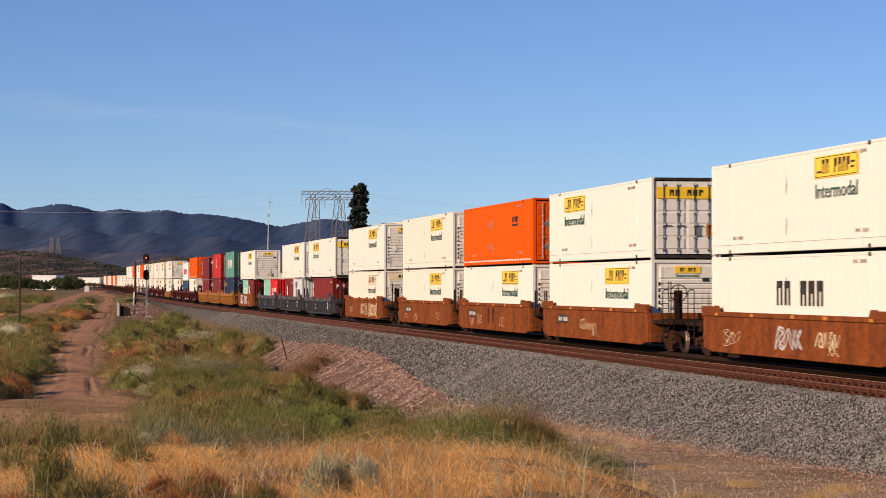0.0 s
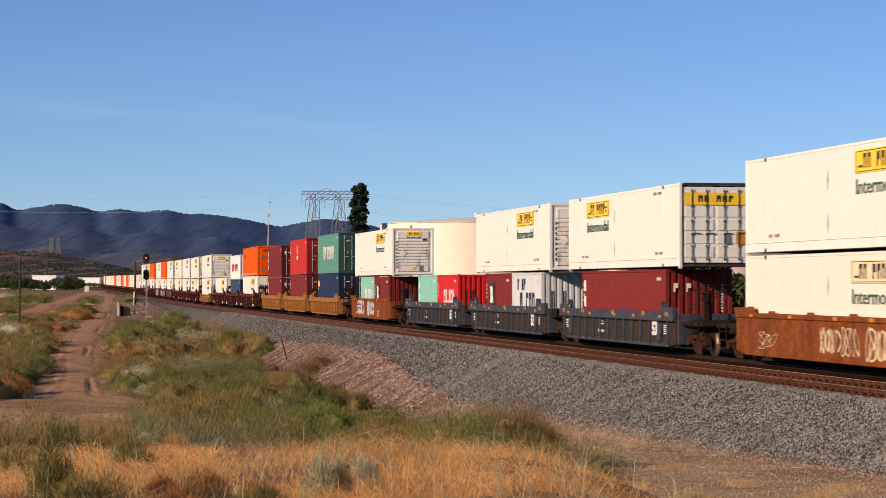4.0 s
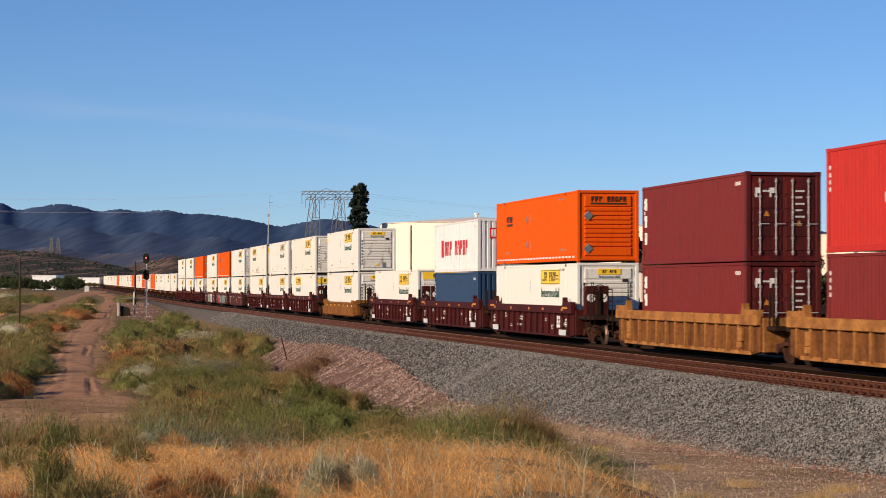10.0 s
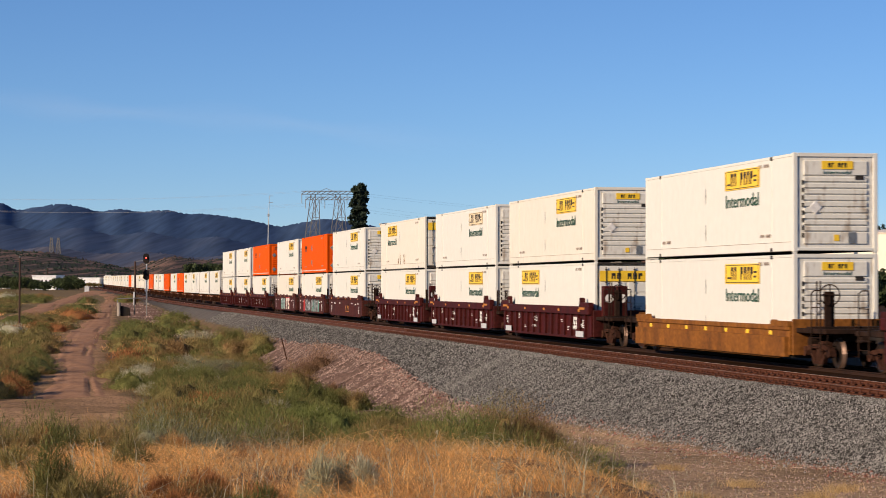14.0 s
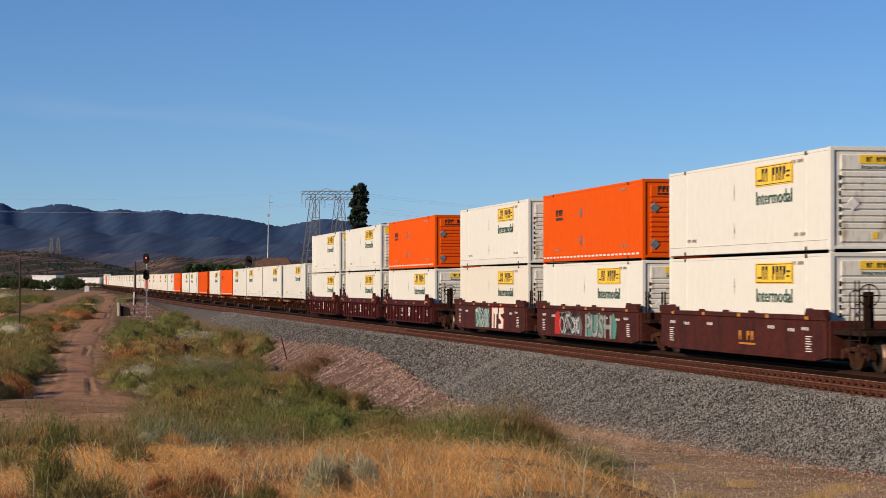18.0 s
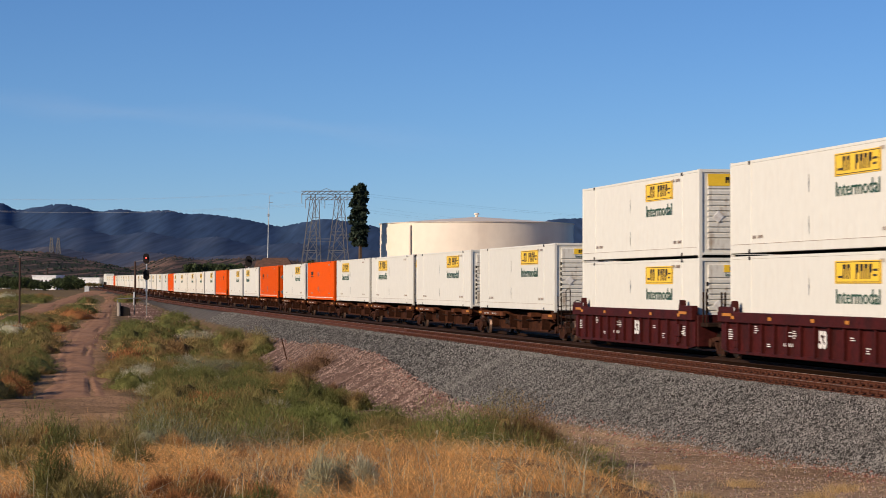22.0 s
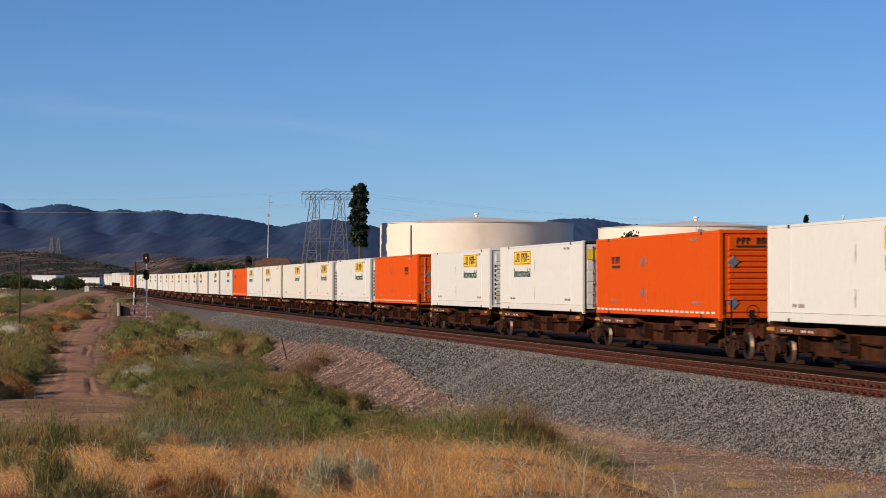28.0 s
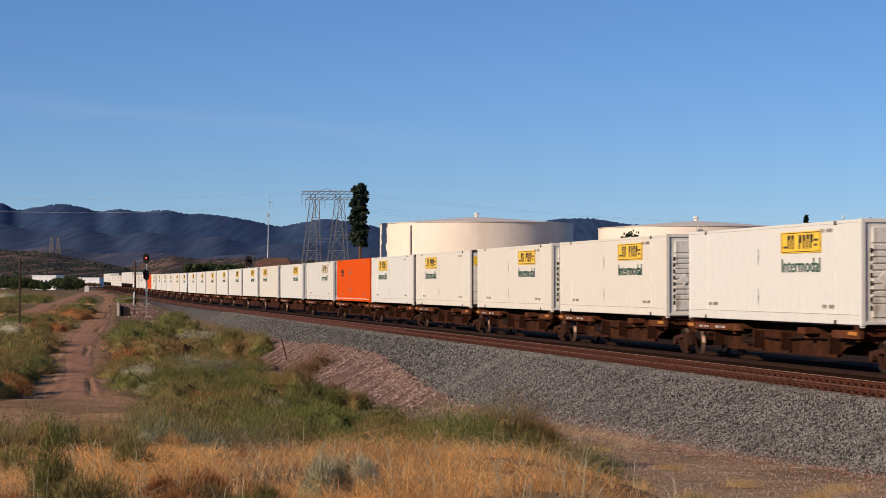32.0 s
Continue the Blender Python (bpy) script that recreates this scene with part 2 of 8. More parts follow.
STUCCO = mat("pale_stucco", (0.68, 0.62, 0.52), (0.58, 0.52, 0.43), rough=0.85, scale=0.6, fine_scale=4)
WHITE_WALL = mat("white_metal_cladding", (0.88, 0.88, 0.86), (0.7, 0.7, 0.68), rough=0.6, scale=0.3, fine_scale=2)
ROOF_TILE = mat("brown_roof_tile", (0.15, 0.085, 0.06), (0.10, 0.06, 0.045), rough=0.9, scale=1, stretch=(1, 1, 4), fine=0.25, fine_scale=3)
# The three far ranges carry distance haze in their base colours.
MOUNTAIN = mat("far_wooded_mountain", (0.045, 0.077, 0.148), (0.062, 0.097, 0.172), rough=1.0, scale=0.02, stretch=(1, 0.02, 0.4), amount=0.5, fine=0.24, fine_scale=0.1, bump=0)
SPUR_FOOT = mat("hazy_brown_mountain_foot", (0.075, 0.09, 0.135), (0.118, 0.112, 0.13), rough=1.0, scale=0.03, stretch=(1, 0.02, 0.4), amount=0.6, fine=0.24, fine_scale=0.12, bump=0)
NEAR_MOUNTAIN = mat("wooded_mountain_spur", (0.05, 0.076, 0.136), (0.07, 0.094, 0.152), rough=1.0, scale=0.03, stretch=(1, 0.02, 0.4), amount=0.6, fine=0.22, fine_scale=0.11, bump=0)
CABLE = mat("weathered_aluminium_cable", (0.26, 0.26, 0.27), (0.2, 0.2, 0.21), rough=0.6, scale=1, bump=0)
ARM_RUST = mat("orange_brown_rusty_steel", (0.13, 0.045, 0.018), (0.055, 0.021, 0.012), rough=0.75, **RUST)
FOOTHILL = mat("scrubby_foothill", (0.19, 0.118, 0.088), (0.05, 0.044, 0.036), rough=1.0, scale=0.16, stretch=(1, 0.025, 0.7), edge=(0.40, 0.56), fine=0.1, fine_scale=0.5, bump=0)
CLOUD = bpy.data.materials.new("thin_cloud")
CLOUD.use_nodes = True
cn, cl = CLOUD.node_tree.nodes, CLOUD.node_tree.links
cloud_noise = cn.new("ShaderNodeTexNoise")
cloud_noise.inputs["Scale"].default_value, cloud_noise.inputs["Detail"].default_value = 3.0, 4
cloud_at = cn.new("ShaderNodeAttribute")
cloud_at.attribute_name = "veil"
cloud_co = cn.new("ShaderNodeTexCoord")
cl.new(cloud_co.outputs["Generated"], cloud_noise.inputs["Vector"])
cloud_mul = cn.new("ShaderNodeMath")
cloud_mul.operation = "MULTIPLY"
cl.new(cloud_noise.outputs[0], cloud_mul.inputs[0])
cl.new(cloud_at.outputs["Fac"], cloud_mul.inputs[1])
cn["Principled BSDF"].inputs["Base Color"].default_value = (0.85, 0.85, 0.85, 1)
cn["Principled BSDF"].inputs["Roughness"].default_value = 1.0
cl.new(cloud_mul.outputs[0], cn["Principled BSDF"].inputs["Alpha"])
LENS_RED = mat("lit_red_lens", (1.0, 0.05, 0.03), (1.0, 0.05, 0.03), rough=0.3, scale=1, emit=6.0, bump=0)


# ---- geometry helpers ----
class Geo:
    """Gathers vertices and faces for one mesh."""

    def __init__(self):
        self.v, self.f = [], []

    def add(self, verts, faces):
        k = len(self.v)
        self.v.extend(tuple(p) for p in verts)
        self.f.extend(tuple(i + k for i in q) for q in faces)
        return self

    def box(self, x0, y0, z0, x1, y1, z1, c=0.0):
        if c <= 0:
            vs = [(x, y, z) for x in (x0, x1) for y in (y0, y1) for z in (z0, z1)]
            return self.add(vs, [(0, 1, 3, 2), (4, 6, 7, 5), (0, 4, 5, 1), (2, 3, 7, 6), (0, 2, 6, 4), (1, 5, 7, 3)])
        vs, ids = [], {}
        for i, x in enumerate((x0, x1)):
            for j, y in enumerate((y0, y1)):
                for k, z in enumerate((z0, z1)):
                    sx, sy, sz = (1 - 2 * i) * c, (1 - 2 * j) * c, (1 - 2 * k) * c
                    ids[i, j, k] = len(vs)
                    vs += [(x, y + sy, z + sz), (x + sx, y, z + sz), (x + sx, y + sy, z)]
        g = lambda i, j, k, a: ids[i, j, k] + a
        fs = []
        for s in (0, 1):
            fs.append([g(s, 0, 0, 0), g(s, 1, 0, 0), g(s, 1, 1, 0), g(s, 0, 1, 0)])
            fs.append([g(0, s, 0, 1), g(1, s, 0, 1), g(1, s, 1, 1), g(0, s, 1, 1)])
            fs.append([g(0, 0, s, 2), g(1, 0, s, 2), g(1, 1, s, 2), g(0, 1, s, 2)])
        for a in (0, 1):
            for b in (0, 1):
                fs.append([g(0, a, b, 1), g(1, a, b, 1), g(1, a, b, 2), g(0, a, b, 2)])
                fs.append([g(a, 0, b, 0), g(a, 1, b, 0), g(a, 1, b, 2), g(a, 0, b, 2)])
                fs.append([g(a, b, 0, 0), g(a, b, 1, 0), g(a, b, 1, 1), g(a, b, 0, 1)])
        for i in (0, 1):
            for j in (0, 1):
                for k in (0, 1):
                    fs.append([g(i, j, k, 0), g(i, j, k, 1), g(i, j, k, 2)])
        return self.add(vs, fs)

    def tube(self, p0, p1, r, n=8, r1=None, caps=True):
        p0, p1 = Vector(p0), Vector(p1)
        w = (p1 - p0).normalized()
        a = w.orthogonal().normalized()
        b = w.cross(a)
        r1 = r if r1 is None else r1
        ring = [math.tau * i / n for i in range(n)]
        vs = [p0 + (a * math.cos(q) + b * math.sin(q)) * r for q in ring] + [p1 + (a * math.cos(q) + b * math.sin(q)) * r1 for q in ring]
        fs = [(i, (i + 1) % n, n + (i + 1) % n, n + i) for i in range(n)]
        if caps:
            fs += [tuple(reversed(range(n))), tuple(range(n, 2 * n))]
        return self.add(vs, fs)

    def path(self, pts, r, n=6):
        """A connected bent tube."""
        pts = [Vector(p) for p in pts]
        k0, ref = len(self.v), None
        m = len(pts)
        for i, p in enumerate(pts):
            w = (pts[min(i + 1, m - 1)] - pts[max(i - 1, 0)])
            w = w.normalized() if w.length > 1e-6 else Vector((1, 0, 0))
            a = w.orthogonal().normalized() if ref is None else (ref - w * ref.dot(w)).normalized()
            ref, b = a, w.cross(a)
            self.v.extend(tuple(p + (a * math.cos(math.tau * j / n) + b * math.sin(math.tau * j / n)) * r) for j in range(n))
        for i in range(m - 1):
            for j in range(n):
                q = k0 + i * n
                self.f.append((q + j, q + (j + 1) % n, q + n + (j + 1) % n, q + n + j))
        self.f.append(tuple(k0 + j for j in reversed(range(n))))
        self.f.append(tuple(k0 + (m - 1) * n + j for j in range(n)))
        return self

    def prism(self, outline, y0, y1):
        """Extrude an outline of (x, z) from y0 to y1."""
        n = len(outline)
        vs = [(x, y0, z) for x, z in outline] + [(x, y1, z) for x, z in outline]
        return self.add(vs, [(i, (i + 1) % n, n + (i + 1) % n, n + i) for i in range(n)] + [tuple(reversed(range(n))), tuple(range(n, 2 * n))])

    def sheet(self, rows):
        """Quads between rows of points."""
        n = len(rows[0])
        vs = [p for r in rows for p in r]
        return self.add(vs, [(i * n + j, i * n + j + 1, (i + 1) * n + j + 1, (i + 1) * n + j) for i in range(len(rows) - 1) for j in range(n - 1)])

    def mesh(self, name, smooth=False):
        me = bpy.data.meshes.new(name)
        me.from_pydata([tuple(p) for p in self.v], [], self.f)
        bm = bmesh.new()
        bm.from_mesh(me)
        if len(self.f) < 4000:
            bmesh.ops.recalc_face_normals(bm, faces=bm.faces)
        if smooth:
            for q in bm.faces:
                q.smooth = True
        bm.to_mesh(me)
        bm.free()
        return me


MESHES = {}
JOINED = {"number_mark", "stencil", "brand_mark", "brand_bars", "stencil_bars", "tape_run", "reflective_tape", "rust_stain", "graffiti", "emblem", "lettering", "sign_border"}


def shared(key, material, build, smooth=False):
    """One mesh for all alike parts of one material."""
    k = (key, material.name)
    if k not in MESHES:
        me = build().mesh(key if isinstance(key, str) else str(key[0]), smooth)
        me.materials.append(material)
        MESHES[k] = me
    return MESHES[k]


def part(name, data, material, parent, label="", at=None):
    """One mesh object under a thing or a part. data: Geo or a mesh."""
    if isinstance(data, Geo):
        data = data.mesh(name)
        data.materials.append(material)
    ob = new(name, data)
    ob.parent = parent
    if at is not None:
        ob.matrix_local = at
    if label:
        ob["label"] = label
    if name in JOINED:
        ob["kind"] = "stuff"
    return ob


def thing(name, label, category, group="", kind="", at=None):
    ob = tagged(new(name), label, category, group, kind)
    if at is not None:
        ob.matrix_world = at
    return ob


def solid(name, geo, material, label, category, group="", kind="", at=None, smooth=False):
    me = geo.mesh(name, smooth)
    me.materials.append(material)
    ob = tagged(new(name, me), label, category, group, kind)
    if at is not None:
        ob.matrix_world = at
    return ob


def lettering(name, text, height, material, spread=1.0, bold=0.0):
    """A flat mesh of raised letters, read along +x, up along +z, facing -y."""
    k = ("text", text, height, material.name, spread, bold)
    if k not in MESHES:
        cu = bpy.data.curves.new(name, "FONT")
        cu.body, cu.size, cu.extrude, cu.align_x = text, height / 0.72, 0.004, "CENTER"
        cu.resolution_u, cu.offset = 2, bold
        tmp = bpy.data.objects.new("tmp_text", cu)
        scene.collection.objects.link(tmp)
        bpy.context.view_layer.update()
        me = bpy.data.meshes.new_from_object(tmp.evaluated_get(bpy.context.evaluated_depsgraph_get()))
        me.transform(Matrix.Rotation(radians(90), 4, "X") @ Matrix.Diagonal((spread, 1, 1, 1)))
        bpy.data.objects.remove(tmp)
        me.materials.clear()
        me.materials.append(material)
        MESHES[k] = me
    return MESHES[k]


# ---- plan: tracks and ground ----
SLOPE, HYP = 0.1817, math.sqrt(1 + 0.1817 ** 2)
NEAR_TRACK, TRAIN_TRACK, GAUGE = 19.40, 23.58, 1.505
RAIL_Z = -0.12  # rail head under the train
NEAR_Z = -0.06  # rail head of the near track


def ramp_up(d, w):
    d = np.asarray(d, float)
    return np.where(d > w, d, np.where(d < -w, 0.0, (d + w) ** 2 / (4 * w)))


def line_x(y, offset):
    """Plan x of a line along the railway at depth y."""
    y = np.asarray(y, float)
    return offset - SLOPE * y + 0.0069 * ramp_up(y - 180, 60) + 0.032 * ramp_up(y - 800, 60)


def rise(y):
    """Height of the rail head along the line."""
    return 0.0032 * ramp_up(np.minimum(np.asarray(y, float), 900) - 330, 60)


def smooth01(a, b, x):
    t = np.clip((np.asarray(x, float) - a) / (b - a), 0, 1)
    return t * t * (3 - 2 * t)


def wave(x, y, s, k=0.0):
    """Cheap smooth unevenness between -1 and 1."""
    return (np.sin(x * s + 1.3 + k) * np.cos(y * s * 0.83 + 0.7 * k) + 0.6 * np.sin(x * s * 2.3 - y * s * 1.9 + 2.1 * k) + 0.4 * np.cos(y * s * 4.1 + x * s * 3.3 + k)) / 2.0


def side(x, y):
    """Distance from the near track's centre, positive towards the camera's side."""
    return (line_x(y, NEAR_TRACK) - x) / HYP


def ballast_foot(y):
    """Distance from the near track at which the grey ballast ends."""
    return np.interp(y, [30, 42, 50, 64, 72, 80, 88, 95, 104, 118, 131, 143, 187, 300], [3.7, 3.8, 4.0, 4.3, 4.6, 4.65, 4.28, 3.85, 3.3, 3.2, 3.7, 3.5, 3.25, 3.2])


def rubble_foot(y):
    """Distance from the near track at which the reddish rubble bank ends."""
    return np.interp(y, [66, 74, 79, 82, 87, 96, 102, 110, 116, 129, 140, 150], [4.6, 5.3, 5.9, 6.5, 6.6, 6.35, 6.05, 6.1, 6.5, 6.9, 6.0, 4.2])


def ground_z(x, y):
    x, y = np.asarray(x, float), np.asarray(y, float)
    u = side(x, y)
    low = np.interp(y, [-50, 0, 24, 27, 32, 45, 60, 75, 90, 130, 200, 300, 450, 850, 1500, 5000], [0.39, 0.39, 0.39, 0.05, -0.6, -1.15, -1.75, -2.2, -2.4, -2.4, -1.7, -0.45, 0.25, 1.75, 2.05, 2.1])
    right = np.interp(y, [-50, 0, 17, 24, 33, 42, 60, 80, 110, 140], [0.4, 0.38, 0.0, -0.45, -0.89, -1.2, -1.8, -2.2, -2.4, -2.4])
    k = smooth01(0.4, 4.0, x - 0.02 * (y - 20)) * (1 - smooth01(90, 140, y))
    z = low * (1 - k) + right * k
    z = z + 0.10 * wave(x, y, 0.35) * smooth01(14, 30, y) + 0.05 * wave(x, y, 1.3, 2.0)
    z = z + 0.35 * wave(x, y, 0.045, 1.0) * smooth01(90, 200, y) * smooth01(5, 30, u)
    # reddish rubble bank below the ballast, cut by small gullies
    foot, bank = ballast_foot(y), smooth01(68, 80, y) * (1 - smooth01(134, 152, y))
    gully = np.abs(np.sin(1.15 * y + 0.5 * np.sin(0.37 * y) + 0.35 * u)) ** 0.6 + 0.5 * np.abs(np.sin(2.9 * y + 0.8 * u + 1.0)) ** 0.7
    fill = -0.24 - 0.52 * (u - 1.75) + 0.2 * smooth01(foot - 0.15, foot + 0.1, u) - 0.5 * gully * smooth01(foot + 0.1, foot + 1.8, u) + 0.3 * smooth01(foot + 0.1, foot + 1.8, u) + 0.07 * wave(x, y, 1.7, 4.0) + 0.04 * wave(x, y, 4.3, 1.0)
    fill = np.where(u > foot - 0.15, fill, -99.0) - 6.0 * (1 - bank)
    z = np.maximum(z, np.where(u > 1.0, fill, -99))
    bed = rise(y) - 0.24 - 0.52 * np.maximum(u - 1.75, 0) + 0.02 * wave(x, y, 3.0, 1.0)
    bed2 = rise(y) - 0.24 - 0.4 * np.maximum(-u - 6.3, 0)
    z_left = np.maximum(z, bed)
    z_right = np.maximum(rise(y) - 1.2, bed2)
    return np.where(u < -2, z_right, np.where(u < 1.75, bed, z_left))


def gz(x, y):
    return float(ground_z(x, y))


# ---- ground, ballast and track ----
TRACK_1 = [(-13.6, 86, 3.6), (-14.5, 90, 3.0), (-15.3, 94.4, 1.9), (-15.85, 98.2, 1.5), (-16.9, 105.4, 1.3), (-19.1, 119.6, 1.25), (-21.05, 131, 1.25), (-23.4, 145.8, 1.3), (-26.2, 164.4, 1.4), (-29.3, 186.8, 1.55), (-33.2, 219.6, 1.5), (-36.5, 243.8, 1.25), (-42.1, 285.8, 1.0), (-46.3, 318.6, 1.05), (-52.2, 362, 1.1), (-62, 427, 1.6), (-74, 500, 2.2)]

TRACK_2 = [(-50, 185, 1.9), (-45, 215, 1.8), (-44.8, 241.8, 1.7), (-50.8, 292.8, 1.8), (-56.8, 343, 1.8), (-64.1, 399, 1.75), (-73.3, 470, 2.4), (-90, 600, 3.0)]


def off_track(x, y):
    """Distance outside the dirt track's edge, negative on the track."""
    ys = [p[1] for p in TRACK_1]
    return np.abs(x - np.interp(y, ys, [p[0] for p in TRACK_1])) - np.interp(y, ys, [p[2] for p in TRACK_1])


def build_ground():
    fine_a = np.radians(np.linspace(-12.5, 12.5, 300))
    coarse_a = np.radians(np.linspace(12.5, 347.5, 70)[1:-1])
    ang = np.concatenate([fine_a, coarse_a])
    dist = np.concatenate([[0.5, 4, 8, 11], np.geomspace(13, 66, 130), np.geomspace(66.5, 155, 190), np.geomspace(156, 320, 80), np.geomspace(330, 4900, 64)])
    A, D = np.meshgrid(ang, dist)
    X, Y = np.sin(A) * D, np.cos(A) * D
    Z = ground_z(X, Y)
    n, rows = len(ang), len(dist)
    verts = np.stack([X, Y, Z], -1).reshape(-1, 3)
    i = np.arange(rows - 1)[:, None] * n
    j = np.arange(n)[None, :]
    j2 = (j + 1) % n
    faces = np.stack([i + j, i + n + j, i + n + j2, i + j2], -1).reshape(-1, 4)
    me = bpy.data.meshes.new("ground")
    me.from_pydata(verts.tolist(), [], faces.tolist() + [list(range(n))])
    u = side(X, Y)
    nz = wave(X, Y, 0.8, 3.0)
    base = np.zeros((rows, n, 3))
    tan, green, pink = np.array((0.20, 0.128, 0.07)), np.array((0.16, 0.11, 0.062)), np.array((0.155, 0.1, 0.08))
    grey = np.array((0.042, 0.04, 0.038))
    g = smooth01(26, 40, Y + 4 * nz)[..., None]
    base[:] = tan * (1 - g) + green * g
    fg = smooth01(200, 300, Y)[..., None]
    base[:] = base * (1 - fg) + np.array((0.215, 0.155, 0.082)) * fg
    left = (smooth01(28, 36, Y) * (1 - smooth01(78, 95, Y)) * (1 - smooth01(-0.15, -0.12, X / np.maximum(Y, 1) + 0.012 * nz)))[..., None]
    base[:] = base * (1 - left) + np.array((0.39, 0.24, 0.125)) * left
    bare = (smooth01(1.2, 2.8, X - 0.02 * (Y - 20) + 0.5 * nz) * (1 - smooth01(60, 75, Y)))[..., None]
    base[:] = base * (1 - bare) + np.array((0.34, 0.235, 0.145)) * bare
    pk = (smooth01(66, 76, Y) * (1 - smooth01(138, 152, Y)) * (1 - smooth01(-0.1, 0.7, u - rubble_foot(Y) + 0.4 * nz)))[..., None]
    base[:] = base * (1 - pk) + pink * pk
    md = (smooth01(3.6, 4.6, u + 0.4 * nz) * (1 - smooth01(8.2, 9.4, u + 0.5 * nz)) * smooth01(212, 228, Y) * (1 - smooth01(300, 335, Y)))[..., None]
    base[:] = base * (1 - md) + np.array((0.21, 0.125, 0.092)) * md
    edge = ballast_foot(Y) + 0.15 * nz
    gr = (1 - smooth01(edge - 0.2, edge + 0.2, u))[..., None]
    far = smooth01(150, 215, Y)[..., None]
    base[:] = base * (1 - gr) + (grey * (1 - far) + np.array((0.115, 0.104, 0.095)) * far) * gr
    tr = (smooth01(-7.2, -6.4, u) * (1 - smooth01(0.82, 0.95, u + 0.03 * nz)))[..., None]
    base[:] = base * (1 - tr) + np.array((0.066, 0.037, 0.025)) * tr
    # bed under the train painted near-black to stand for its shadow
    train_shade = (smooth01(-7.2, -6.4, u) * (1 - smooth01(-2.4, -1.9, u + 0.05 * nz)))[..., None]
    base[:] = base * (1 - train_shade) + np.array((0.03, 0.013, 0.005)) * train_shade
    # ground beyond the train also coloured dark for the train's shadow
    rt = (1 - smooth01(-7.0, -6.2, u))[..., None]
    base[:] = base * (1 - rt) + np.array((0.04, 0.019, 0.008)) * rt
    dirt = ((1 - smooth01(0.1, np.where(Y > 200, 0.4, 0.9), off_track(X, Y) + 0.3 * nz)) * smooth01(80, 86, Y) * (1 - smooth01(300, 420, Y)))[..., None]
    base[:] = base * (1 - dirt) + np.array((0.33, 0.2, 0.108)) * dirt
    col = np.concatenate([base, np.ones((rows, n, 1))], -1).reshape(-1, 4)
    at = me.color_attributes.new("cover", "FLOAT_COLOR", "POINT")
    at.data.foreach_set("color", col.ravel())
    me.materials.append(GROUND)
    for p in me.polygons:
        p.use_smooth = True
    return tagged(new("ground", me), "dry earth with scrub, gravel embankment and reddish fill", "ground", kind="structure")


build_ground()


def ribbon(offsets, ys, lift):
    """Rows across a strip on the ground: offsets from a centre line given as (x, half width) by depth."""
    rows = []
    for i, ((x, w), y) in enumerate(zip(offsets, ys)):
        end = 1.0 if 6 <= i < len(ys) - 6 else 0.0
        rows.append([(xx, y, gz(xx, y) + end * lift * (1 - abs(k) ** 4) - 0.05 * max(abs(k) ** 4, 1 - end)) for k in np.linspace(-1, 1, 17) for xx in (x + k * w,)])
    return rows


def dirt_road(points, name, label):
    ys = np.linspace(points[0][1], points[-1][1], 260)
    xs = np.interp(ys, [p[1] for p in points], [p[0] for p in points])
    ws = np.interp(ys, [p[1] for p in points], [p[2] for p in points])
    ws = ws * (1 + 0.05 * np.sin(ys * 0.33) + 0.03 * np.sin(ys * 0.9))
    rows = ribbon(list(zip(xs, ws)), ys, 0.07)
    for row in rows:
        for j, (px_, py_, pz_) in enumerate(row):
            rut = 0.012 * math.cos(0.55 * py_ + 0.4 * j) - 0.13 * (j == 12) * max(0.0, math.sin(0.13 * py_ + 0.6)) - 0.03 * (j in (4, 5))
            row[j] = (px_, py_, pz_ + (rut if 0 < j < len(row) - 1 else 0.0))
    solid(name, Geo().sheet(rows), DIRT, label, "dirt road", kind="structure", smooth=True)


dirt_road(TRACK_1, "road_1", "pale dirt track between green scrub banks")
dirt_road(TRACK_2, "road_2", "pale dirt access road through scrub")


def sweep(offset, profile, y0, y1, step, base=0.0):
    """Sweep a profile of (across, up) along the railway."""
    ys = np.concatenate([np.arange(y0, 200, step), np.arange(200, y1, step * 2)])
    xs = line_x(ys, offset)
    zs = rise(ys) + base
    rows = []
    for x, y, z in zip(xs, ys, zs):
        rows.append([(x + a * 0.984, y + a * 0.179, z + h) for a, h in profile + profile[:1]])
    return Geo().sheet(rows)


FOOT = [(-0.075, -0.17), (0.075, -0.17), (0.075, -0.155), (0.012, -0.135), (0.012, -0.04), (0.036, -0.025), (0.036, -0.002), (-0.036, -0.002), (-0.036, -0.025), (-0.012, -0.04), (-0.012, -0.135), (-0.075, -0.155)]
for track, name in ((NEAR_TRACK, "rail"), (TRAIN_TRACK, "rail")):
    for s in (-1, 1):
        r = thing("rail", "rust-brown steel rail with worn head on timber ties", "rail", "rails", kind="structure")
        near = track == NEAR_TRACK
        part("rail_web", sweep(track + s * GAUGE / 2 * HYP, FOOT, -720, 1600, 8, NEAR_Z if near else RAIL_Z), RAIL if near else SHADE_RAIL, r)
        part("rail_head", sweep(track + s * GAUGE / 2 * HYP, [(-0.028, -0.004), (0.028, -0.004), (0.026, 0.001), (-0.026, 0.001)], -720, 1600, 8, NEAR_Z if near else RAIL_Z), (PALE_HEAD if s > 0 else WORN_HEAD) if near else SHADE_RAIL, r)

TIE_MESH = Geo().box(-0.11, -1.3, -0.34, 0.11, 1.3, -0.172, 0.015).mesh("tie")
TIE_MESH.materials.append(TIE)
